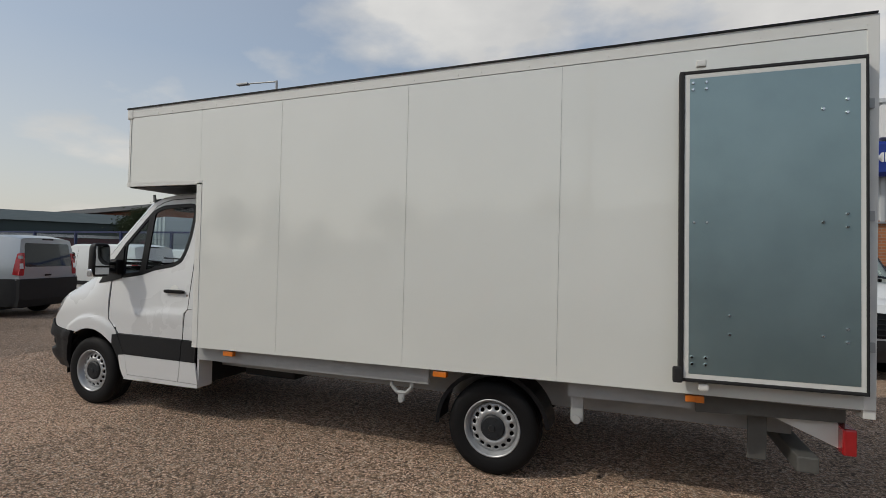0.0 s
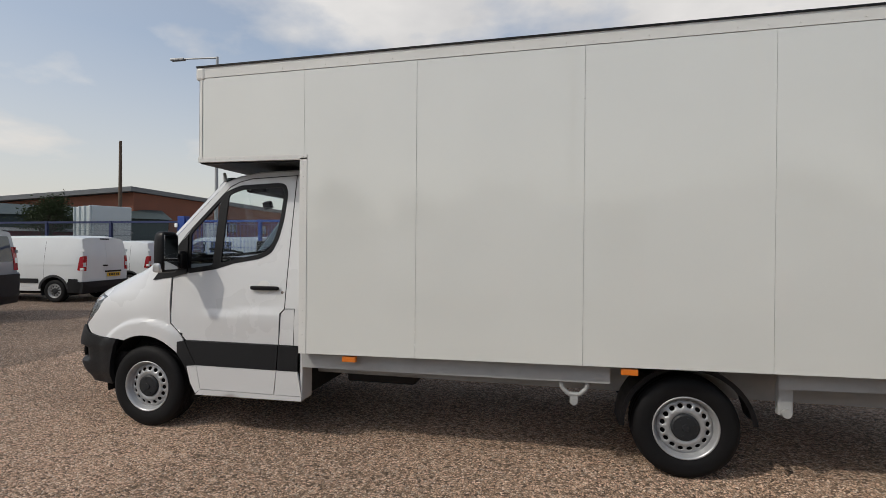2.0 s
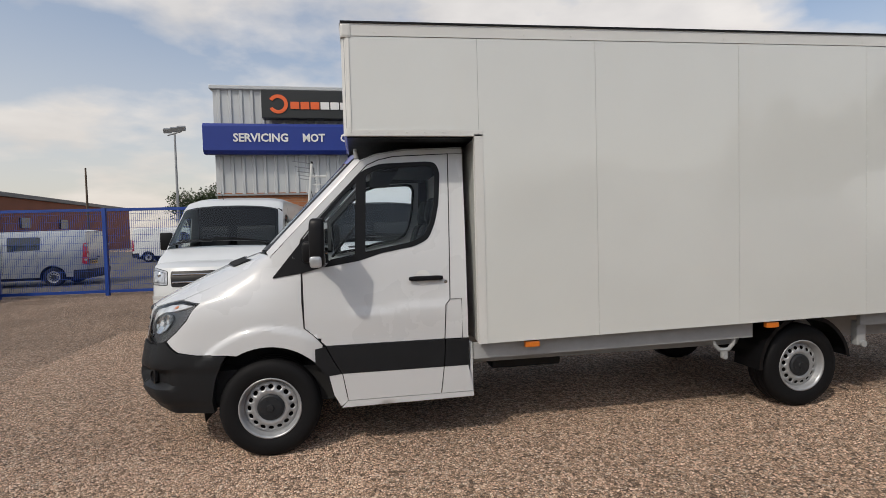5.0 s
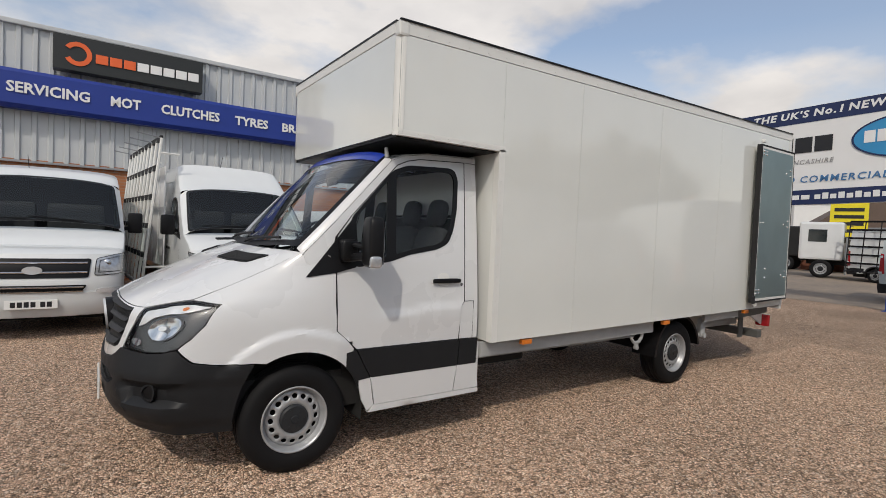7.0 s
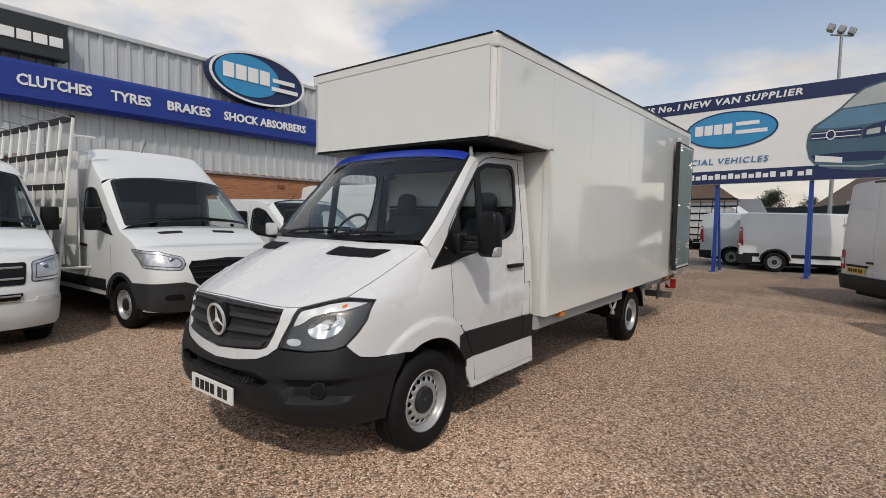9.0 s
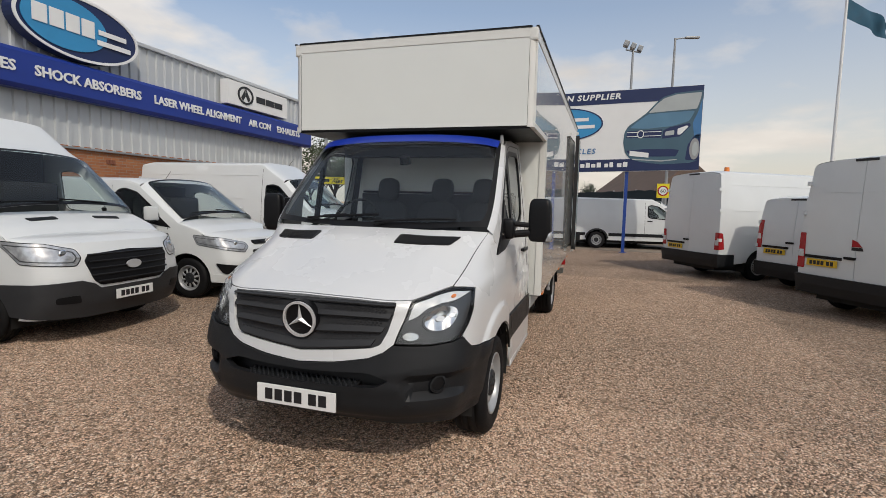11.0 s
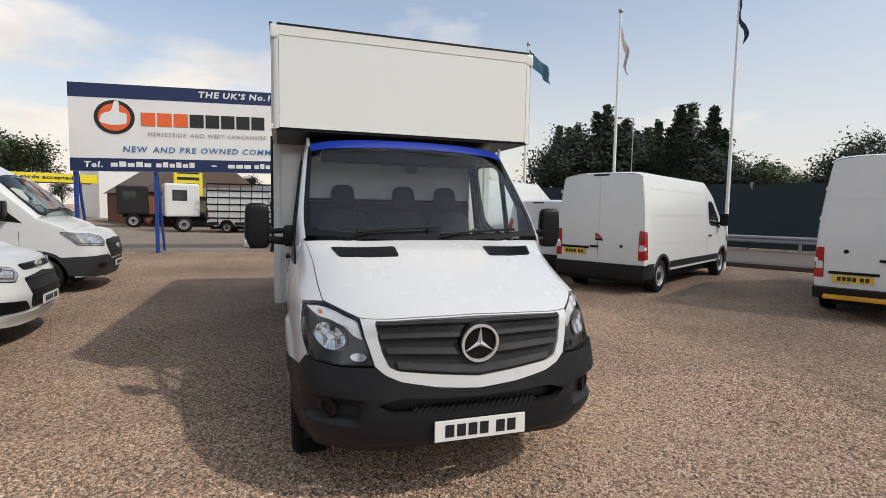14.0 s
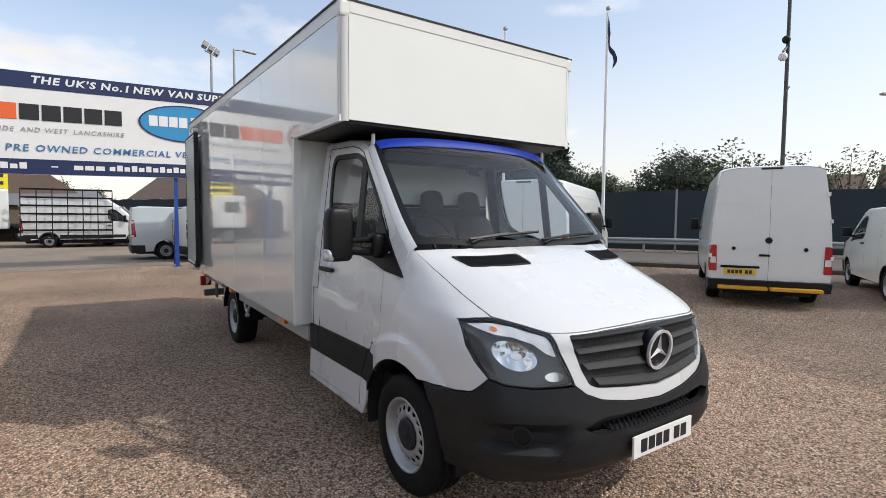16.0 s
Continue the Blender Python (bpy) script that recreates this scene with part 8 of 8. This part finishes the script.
street_lamp((-20.1, 25.4), 12.0, 2.2, radians(180), "tall grey street lamp with a long arm")
street_lamp((-9.2, 48.0), 8.5, 1.6, radians(180), "grey street lamp behind the workshop")
street_lamp((27.2, -0.1), 12.4, 0.7, radians(-80), "grey street lamp beyond the billboard")
street_lamp((23.1, -18.4), 8.6, 0.9, radians(60), "grey street lamp among the roadside trees", 0.055)
street_lamp((1.0, -27.1), 8.3, 0.25, radians(60), "slim grey street lamp across the road", 0.06)


def floodlight(at, h, label):
    t = pole("floodlight_mast", label, at, h, 0.09, GALV_POLE, "floodlight")
    part("crossbar", rod((-0.5, 0.35, h - 0.1), (0.5, -0.35, h), 0.04), GALV_POLE, t)
    for k in (-0.5, 0.0, 0.5):
        part("lamp_head", box(-0.22, 0.22, -0.12, 0.12, -0.14, 0.14, 0.03, Matrix.Translation((k, -k * 0.7, h + 0.18)) @ Matrix.Rotation(radians(25), 4, "X")), GALV_POLE, t, "grey floodlight head")
    return t


floodlight((19.7, 2.65), 9.7, "grey mast with three floodlights beyond the billboard")
floodlight((-15.2, 33.0), 7.8, "grey mast with floodlights in the far yard")
floodlight((-12.0, 44.0), 7.6, "grey mast with floodlights behind the workshop")
wp = pole("telegraph_pole", "weathered timber telegraph pole", (-32.3, 31.3), 9.0, 0.16, WOOD_POLE)
wp = pole("telegraph_pole", "weathered timber telegraph pole in the distance", (-34.0, 62.0), 9.5, 0.14, WOOD_POLE)
cp = pole("camera_mast", "tall dark steel mast with a dome camera", (-1.25, -8.7), 12.5, 0.062, MAST_DARK)
bm = bmesh.new()
bmesh.ops.create_uvsphere(bm, u_segments=14, v_segments=10, radius=0.12)
part("dome_camera", bm, POLE_WHITE, cp, "white dome camera", smooth=True).matrix_basis = Matrix.Translation((0.06, 0.14, 6.28))
part("camera_bracket", rod((0, 0, 6.6), (0.06, 0.14, 6.42), 0.035), GALV_POLE, cp)
bm = bmesh.new()
bmesh.ops.create_uvsphere(bm, u_segments=12, v_segments=8, radius=0.11)
part("loudspeaker", bm, BLACK, cp).matrix_basis = Matrix.Translation((0.0, 0.12, 6.75))
for z in (3.4, 5.3, 8.3):
    part("mast_bracket", rod((0, 0, z), (-0.16, 0.2, z + 0.1), 0.025), GALV_POLE, cp)


def crash_barrier():
    t = empty("crash_barrier", "grey galvanised roadside crash barrier", "barrier", m=row_pose(0, 16.5))
    bm = bmesh.new()
    prof = [(0.0, 0.42), (-0.06, 0.47), (-0.06, 0.53), (0.0, 0.58), (-0.06, 0.63), (-0.06, 0.69), (0.0, 0.74)]
    a = [bm.verts.new((x, -60, z)) for x, z in prof]
    b = [bm.verts.new((x, 60, z)) for x, z in prof]
    for i in range(len(prof) - 1):
        bm.faces.new((a[i], a[i + 1], b[i + 1], b[i]))
    part("rail", bm, GALV_POLE, t)
    bm = bmesh.new()
    bm2 = bmesh.new()
    post = None
    for i in range(40):
        o = part("post", box(0.02, 0.12, -0.05, 0.05, 0, 0.72), GALV_POLE, t) if post is None else new("post", post)
        post = o.data
        o.parent = t
        o.matrix_basis = Matrix.Translation((0, -58 + i * 3.0, 0))
    bm.free(); bm2.free()


crash_barrier()


def net_fence():
    t = empty("net_fence", "dark green windbreak netting on posts behind the barrier", "fence", m=row_pose(0, 17.6))
    post = None
    for i in range(34):
        o = part("post", box(-0.05, 0.05, -0.05, 0.05, 0, 3.2), GALV_POLE, t) if post is None else new("post", post)
        post = o.data
        o.parent = t
        o.matrix_basis = Matrix.Translation((0.06, -60 + i * 3.6, 0))
    bm = bmesh.new()
    rng = random.Random(5)
    n = 160
    lo, hi = [], []
    for i in range(n + 1):
        y = -60 + 120 * i / n
        lo.append(bm.verts.new((rng.uniform(-0.04, 0.04), y, 0.1)))
        hi.append(bm.verts.new((rng.uniform(-0.03, 0.03), y, 3.1 + rng.uniform(-0.06, 0.06))))
    for i in range(n):
        bm.faces.new((lo[i], lo[i + 1], hi[i + 1], hi[i]))
    part("netting", bm, NET, t, "dark green netting", smooth=True)


net_fence()


def mesh_fence(name, label, a, b, h, mat, mesh_mat, step=3.0, bar=0.055):
    """Steel mesh fence from a to b: posts, rails and thin upright wires."""
    a, b = Vector((*a, 0)), Vector((*b, 0))
    d = b - a
    t = empty(name, label, "fence" if "gate" not in name else "gate", m=Matrix.Translation(a) @ Matrix.Rotation(math.atan2(d.y, d.x), 4, "Z"))
    L = d.length
    n = max(1, round(L / step))
    for i in range(n + 1):
        part("post", box(L * i / n - 0.05, L * i / n + 0.05, -0.05, 0.05, 0, h + 0.05, 0.006), mat, t, "blue painted steel post")
    for z in (0.12, h):
        part("rail", box(0, L, -0.025, 0.025, z - 0.04, z + 0.04), mat, t)
    vs, fs = [], []
    x = 0.06
    while x < L:
        k = len(vs)
        vs += [(x - 0.005, 0, 0.12), (x + 0.005, 0, 0.12), (x + 0.005, 0, h), (x - 0.005, 0, h)]
        fs.append((k, k + 1, k + 2, k + 3))
        x += bar
    z = 0.3
    while z < h:
        k = len(vs)
        vs += [(0, 0.004, z - 0.004), (L, 0.004, z - 0.004), (L, 0.004, z + 0.004), (0, 0.004, z + 0.004)]
        fs.append((k, k + 1, k + 2, k + 3))
        z += 0.2
    me = bpy.data.meshes.new("wire_mesh")
    me.from_pydata(vs, [], fs)
    me.materials.append(mesh_mat)
    o = new("wire_mesh", me)
    o.parent = t
    o["kind"] = "stuff"
    return t


g = mesh_fence("yard_gate", "blue steel mesh gate closing the yard", (-14.6, 16.4), (-8.75, 16.2), 2.42, POST_BLUE, POST_BLUE, 2.9)
gp = empty("gate_post", "heavy blue steel gate post with latch", "post", m=Matrix.Translation((-14.75, 16.35, 0)))
part("post_tube", box(-0.14, 0.14, -0.14, 0.14, 0, 2.6, 0.012), POST_BLUE, gp)
part("post_tube", box(0.17, 0.33, -0.08, 0.08, 0, 2.5, 0.012), POST_BLUE, gp)
part("latch_lamp", box(-0.22, -0.10, -0.2, -0.14, 2.2, 2.34, 0.02), SIGN_WHITE, gp)
mesh_fence("yard_fence", "dark blue mesh fence beside the gate", (-46.0, 17.6), (-14.9, 16.4), 2.4, SIGN_NAVY, NET, 3.0, 0.035)
for i in range(6):
    x = -15.4 - 0.42 * i
    ob = link_mesh("concrete_block", box(x, x + 0.36, 16.9, 17.3, 0, 0.42, 0.03), FARWALL if i % 2 else CONCRETE)
    tagged(ob, "weathered red and white barrier block below the fence", "block", "blocks by the gate")


# ---- far buildings ----
def brick_unit():
    b = empty("brick_unit", "long red-brown brick industrial unit with shallow roof", "building", kind="structure")
    bm = bmesh.new()
    pts = [(-41.4, 42.0, 6.6), (-45.5, 100.0, 6.6), (-75.0, 98.0, 5.0), (-62.0, 38.0, 4.9)]
    lo = [bm.verts.new((x, y, 0)) for x, y, z in pts]
    hi = [bm.verts.new((x, y, z)) for x, y, z in pts]
    for i in range(4):
        j = (i + 1) % 4
        bm.faces.new((lo[i], lo[j], hi[j], hi[i]))
    bmesh.ops.recalc_face_normals(bm, faces=bm.faces)
    part("wall", bm, FARWALL, b)
    bm = bmesh.new()
    c = Vector((-55, 68, 0))
    top = []
    for x, y, z in pts:
        v = Vector((x, y, 0))
        w = v + (v - c).normalized() * 0.7
        top.append((w.x, w.y, z))
    a = [bm.verts.new((x, y, z + 0.05)) for x, y, z in top]
    d = [bm.verts.new((x, y, z + 0.5)) for x, y, z in top]
    bm.faces.new(d)
    bm.faces.new(a[::-1])
    for i in range(4):
        j = (i + 1) % 4
        bm.faces.new((a[i], a[j], d[j], d[i]))
    bmesh.ops.recalc_face_normals(bm, faces=bm.faces)
    part("roof", bm, ROOF_GREY, b)
    for y in (45, 50, 58, 66, 75):
        part("window", box(-41.9 - (y - 42) * 0.07, -41.2 - (y - 42) * 0.07, y, y + 1.6, 3.2, 4.4), GLASS_DARK, b)
    part("roller_door", box(-42.6, -41.9, 53, 57, 0, 4.2), SIGN_WHITE, b)


brick_unit()


def shed(name, label, x0, x1, y0, y1, h, ridge, wall, roof, m=None):
    b = empty(name, label, "building", m=m, kind="structure")
    part("wall", box(x0, x1, y0, y1, 0, h), wall, b)
    bm = bmesh.new()
    ym = (y0 + y1) / 2
    v = [bm.verts.new(p) for p in ((x0 - 0.3, y0 - 0.3, h), (x1 + 0.3, y0 - 0.3, h), (x1 + 0.3, ym, h + ridge), (x0 - 0.3, ym, h + ridge), (x0 - 0.3, y1 + 0.3, h), (x1 + 0.3, y1 + 0.3, h))]
    bm.faces.new((v[0], v[1], v[2], v[3])); bm.faces.new((v[3], v[2], v[5], v[4])); bm.faces.new((v[0], v[3], v[4])); bm.faces.new((v[1], v[5], v[2]))
    part("roof", bm, roof, b)
    return b


shed("green_shed", "long low green-grey industrial shed", -16, 16, 0, 9, 3.9, 1.1, GREEN_SHEET, GREEN_SHEET, Matrix.Translation((-47, 29, 0)) @ Matrix.Rotation(radians(52), 4, "Z"))
shed("maroon_store", "low maroon-walled store in front of the green shed", -11, 11, 0, 5, 2.5, 0.3, material("maroon_sheet", (0.12, 0.02, 0.035), 0.6, vary=0.1), ROOF_GREY, Matrix.Translation((-43, 27.5, 0)) @ Matrix.Rotation(radians(52), 4, "Z"))
sk = empty("skip_container", "grey-green ribbed steel skip container", "container", m=Matrix.Translation((-27.2, 25.0, 0)) @ Matrix.Rotation(radians(-25), 4, "Z"))
part("tub", box(-1.3, 1.3, -1.0, 1.0, 1.2, 3.7, 0.05), PAINT_GREY, sk)
for i in range(4):
    part("rib", box(-1.25 + 0.8 * i, -1.13 + 0.8 * i, -1.09, -1.0, 1.2, 3.7, 0.01), PAINT_GREY, sk)
part("chassis", box(-1.3, 1.3, -0.9, 0.9, 0.0, 1.2), DARK, sk)
for x, y, w, d, h, r in ((38, 8, 14, 9, 2.6, 3.4), (46, -8, 12, 9, 2.6, 3.6), (30, -50, 12, 8, 2.6, 3.0), (11, -56, 13, 8, 2.7, 3.4), (-3, -52, 11, 8, 2.7, 3.4)):
    shed("house", "distant brick house with brown pitched roof", 0, w, 0, d, h, r, FARWALL, material("brown_roof_tile", (0.13, 0.09, 0.07), 0.8, vary=0.12), Matrix.Translation((x, y, 0)) @ Matrix.Rotation(radians(25), 4, "Z"))
shed("white_unit", "distant white office block", 0, 12, 0, 8, 6.5, 0.4, SIGN_WHITE, ROOF_GREY, Matrix.Translation((58, 26, 0)) @ Matrix.Rotation(radians(-60), 4, "Z"))
shed("timber_cabin", "low brown open-sided shelter beyond the road", 0, 7, 0, 4, 2.3, 1.2, material("brown_shelter_boards", (0.13, 0.10, 0.07), 0.8, vary=0.15), ROOF_GREY, Matrix.Translation((34, 13.5, 0)) @ Matrix.Rotation(radians(-70), 4, "Z"))
# car wash canopy and its signs
cw = empty("wash_canopy", "yellow-edged flat canopy of a roadside wash bay", "canopy", m=Matrix.Translation((44.4, 22.1, 0)) @ Matrix.Rotation(radians(-70), 4, "Z"))
part("canopy_edge", box(-17, 0, 0, 0.3, 3.42, 4.18, 0.02), YELLOW, cw, "bright yellow canopy edge with dark lettering")
part("canopy_roof", box(-16.8, -0.2, 0.3, 6.0, 3.5, 4.0, 0.02), ROOF_GREY, cw)
part("lettering", fit_width(text_bm("All cards accepted", 0.4, 0.004, 1.05, 0.0, 0.012), 4.5, -4.0, 3.80, -0.02, 0.40), INK, cw)
part("lettering", fit_width(text_bm("Car Wash", 0.4, 0.004, 1.05, 0.0, 0.012), 2.9, -9.1, 3.80, -0.02, 0.46), INK, cw)
part("plain_bar", box(-14.6, -11.0, -0.02, -0.002, 3.64, 3.96), INK, cw)
for x in (-16.5, -8.5, -1.2):
    part("canopy_post", box(x - 0.1, x + 0.1, 1.2, 1.4, 0, 3.5), GALV_POLE, cw)
ys = empty("yellow_sign", "upright yellow sign board with dark bars", "sign", m=Matrix.Translation((30.5, 12.5, 0)) @ Matrix.Rotation(radians(-75), 4, "Z"))
part("sign_sheet", box(-0.9, 0.9, -0.03, 0.03, 2.3, 4.35), YELLOW, ys)
part("sign_post", rod((0, 0.08, 0), (0, 0.08, 2.6), 0.06), GALV_POLE, ys)
for i in range(4):
    part("plain_bar", box(-0.7, 0.7, -0.045, -0.03, 2.55 + 0.42 * i, 2.75 + 0.42 * i), INK, ys)
sg = empty("speed_sign", "round speed sign on a yellow backing board", "road sign", m=Matrix.Translation((18.3, 0.95, 0)) @ Matrix.Rotation(radians(-90), 4, "Z"))
part("backing", box(-0.28, 0.28, -0.01, 0.01, 2.15, 2.85), YELLOW, sg)
part("sign_ring", oval_ring(0, 2.5, 0.25, 0.25, 0.19, 0.19, -0.025, 0.012), RED, sg)
part("sign_face", oval(0, 2.5, 0.19, 0.19, -0.02, 0.008), SIGN_WHITE, sg)
part("lettering", fit_width(text_bm("60", 0.2, 0.003), 0.24, 0, 2.5, -0.026, 0.17), INK, sg)
part("post", rod((0, 0.03, 0), (0, 0.03, 2.6), 0.035), GALV_POLE, sg)


def flatbed(at, turn, label, cab_mat):
    t = empty("chassis_lorry", label, "lorry", m=Matrix.Translation((*at, 0)) @ Matrix.Rotation(turn, 4, "Z"))
    bm = box(0, 1.9, -1.15, 1.15, 0.95, 2.95, 0.12)
    c = part("cab", bm, cab_mat, t, "white lorry cab")
    part("rear_window", box(1.9, 1.915, -0.7, 0.7, 1.9, 2.5), GLASS_DARK, c)
    for sd in (-1, 1):
        part("side_window", box(0.4, 1.2, sd * 1.15 - 0.01, sd * 1.15 + 0.01, 1.9, 2.55), GLASS_DARK, c)
        part("chassis_rail", box(0.3, 8.5, sd * 0.42 - 0.05, sd * 0.42 + 0.05, 0.7, 0.95), DARK, t)
        for x in (1.0, 6.2):
            wheel(t, x, 1.15, sd, 0.48)
    part("deck", box(2.4, 8.5, -1.2, 1.2, 0.98, 1.12), DARK, t)
    return t


flatbed((26.0, 13.2), radians(-75), "dark chassis lorry with a white cab beyond the road", PAINT_B)
flatbed((33.0, 17.5), radians(-80), "dark flat lorry parked beyond the road", DARK)


# ---- trees ----
def tree_mesh(seed, h, kind):
    """Crown of many small leaf facets round real limbs; returns (trunk bmesh, crown vertices, faces)."""
    rng = random.Random(seed)
    bm = bmesh.new()
    add_rod(bm, (0, 0, 0), (0, 0, h * (0.95 if kind == "fir" else 0.55)), h * 0.022, h * 0.006, 7)
    vs, fs = [], []

    def leaf(p, s):
        k = len(vs)
        a = Vector((rng.gauss(0, 1), rng.gauss(0, 1), rng.gauss(0, 0.7))).normalized()
        b = a.orthogonal().normalized()
        c = Vector(p)
        vs.extend([tuple(c + a * s), tuple(c - a * s * 0.5 + b * s * 0.6), tuple(c - a * s * 0.5 - b * s * 0.6)])
        fs.append((k, k + 1, k + 2))
    if kind == "fir":
        z = h * 0.10
        while z < h:
            u = z / h
            rmax = h * 0.25 * (1 - u) ** 0.8 * rng.uniform(0.75, 1.2) + 0.08
            for i in range(int(7 + 5 * (1 - u))):
                a = rng.uniform(0, 6.283)
                L = rmax * rng.uniform(0.6, 1.15)
                tip = Vector((math.cos(a) * L, math.sin(a) * L, z - 0.18 * L))
                if L > 0.4:
                    add_rod(bm, (0, 0, z), tip, 0.02, 0.006, 3)
                for k in range(int(10 + 16 * L)):
                    f = rng.uniform(0.15, 1.05)
                    q = Vector((0, 0, z)).lerp(tip, f) + Vector((rng.gauss(0, 0.12 + 0.05 * L), rng.gauss(0, 0.12 + 0.05 * L), rng.gauss(0, 0.10)))
                    leaf(q, rng.uniform(0.10, 0.22))
            z += h * 0.030
    else:
        lumps = []
        for i in range(26):
            a, el = rng.uniform(0, 6.283), rng.uniform(-0.3, 1.4)
            r = h * rng.uniform(0.16, 0.34)
            c = Vector((math.cos(a) * math.cos(el) * r, math.sin(a) * math.cos(el) * r, h * 0.58 + math.sin(el) * r * 1.05))
            lumps.append(c)
            add_rod(bm, (0, 0, h * rng.uniform(0.2, 0.45)), c, h * 0.008, h * 0.002, 4)
        for c in lumps:
            s = h * rng.uniform(0.06, 0.11)
            for k in range(120 if kind == "leafy" else 34):
                d = Vector((rng.gauss(0, 1), rng.gauss(0, 1), rng.gauss(0, 0.8)))
                leaf(c + d * s * 0.75, h * rng.uniform(0.012, 0.026))
    return bm, vs, fs


TREE_KINDS = {}


def tree(at, h, kind, seed, label, mat, turn=0.0):
    key = (kind, seed, mat.name)
    if key not in TREE_KINDS:
        bm, vs, fs = tree_mesh(seed, 10.0, kind)
        me = bpy.data.meshes.new("trunk")
        bm.to_mesh(me); bm.free(); me.materials.append(BARK)
        cr = bpy.data.meshes.new("crown")
        cr.from_pydata(vs, [], fs)
        cr.materials.append(mat)
        TREE_KINDS[key] = (me, cr)
    me, cr = TREE_KINDS[key]
    t = empty("tree", label, "tree", "roadside trees", Matrix.Translation((*at, 0)) @ Matrix.Rotation(turn, 4, "Z") @ Matrix.Scale(h / 10.0, 4))
    for n, d in (("trunk", me), ("crown", cr)):
        o = new(n, d)
        o.parent = t
    return t


def polar(az, r):
    return (-8.4 + r * math.cos(radians(az)), 6.9 + r * math.sin(radians(az)))


rng = random.Random(11)
for i in range(17):
    az = -31.0 - i * 1.0
    tree(polar(az, rng.uniform(50, 57)), rng.uniform(8.6, 11.8) if i not in (12, 13) else 12.6, "fir", i % 4, "dark dense conifer in the roadside belt", LEAF, rng.uniform(0, 6.28))
for az, r, h in ((-30.5, 53, 8.6), (-32.0, 50, 9.2), (-34.0, 49, 9.4), (-36.0, 50, 9.2), (-38.5, 49, 9.0), (-40.5, 50, 9.0), (-42.5, 48, 8.6), (-44.5, 49, 8.4), (-46.8, 48, 7.2)):
    tree(polar(az, r), h, "leafy", 7, "dark leafy tree among the conifers", LEAF, az)
for az, r, h in ((-49.5, 50, 6.4), (-51.0, 48, 6.0), (-52.8, 52, 6.0)):
    tree(polar(az, r), h, "leafy", 8, "green leafy tree behind the netting", LEAF_B, az)
for az, r, h in ((-57.0, 44, 6.7), (-58.6, 42, 7.1), (-60.3, 43, 6.7)):
    tree(polar(az, r), h, "leafy", 7, "broad dark leafy tree behind the netting", LEAF, az)
for az, r, h in ((-63.2, 38, 7.0), (-67.9, 38, 5.9), (-72.1, 38, 6.1)):
    tree(polar(az, r), h, "sparse", 9, "thin-leaved young tree behind the netting", LEAF_B, az)
for i in range(16):
    az = -80 - 4.6 * i
    tree(polar(az, rng.uniform(44, 58)), rng.uniform(5.2, 8.6), ("leafy", "fir")[i % 2], 7 if i % 2 == 0 else i % 4, "dark tree of the belt along the road", LEAF, az)
for az, r, h in ((21.0, 58, 7.5), (23.0, 60, 8.5), (25.0, 56, 7.0), (27.0, 58, 9.8), (28.5, 62, 9.4), (30, 66, 9.0)):
    tree(polar(az, r), h, "leafy" if h < 9 else "sparse", 8 if h < 9 else 9, "green tree behind the workshop end", LEAF_B, az)
for i in range(16):
    az = 19 - i * 3.2
    tree(polar(az, rng.uniform(95, 130)), rng.uniform(5.5, 8.5), "leafy", 7 + i % 2, "distant dark tree on the skyline", LEAF, az)
for x, y, h in ((-39, 31.5, 5.6), (-40.5, 33, 5.0), (-13, 62, 7.0), (-16, 64, 6.0), (-19, 70, 8.2), (-22.5, 69, 8.4), (-25.5, 68, 7.6)):
    tree((x, y), h, "leafy", 8, "small green tree beside the industrial units", LEAF_B, x)
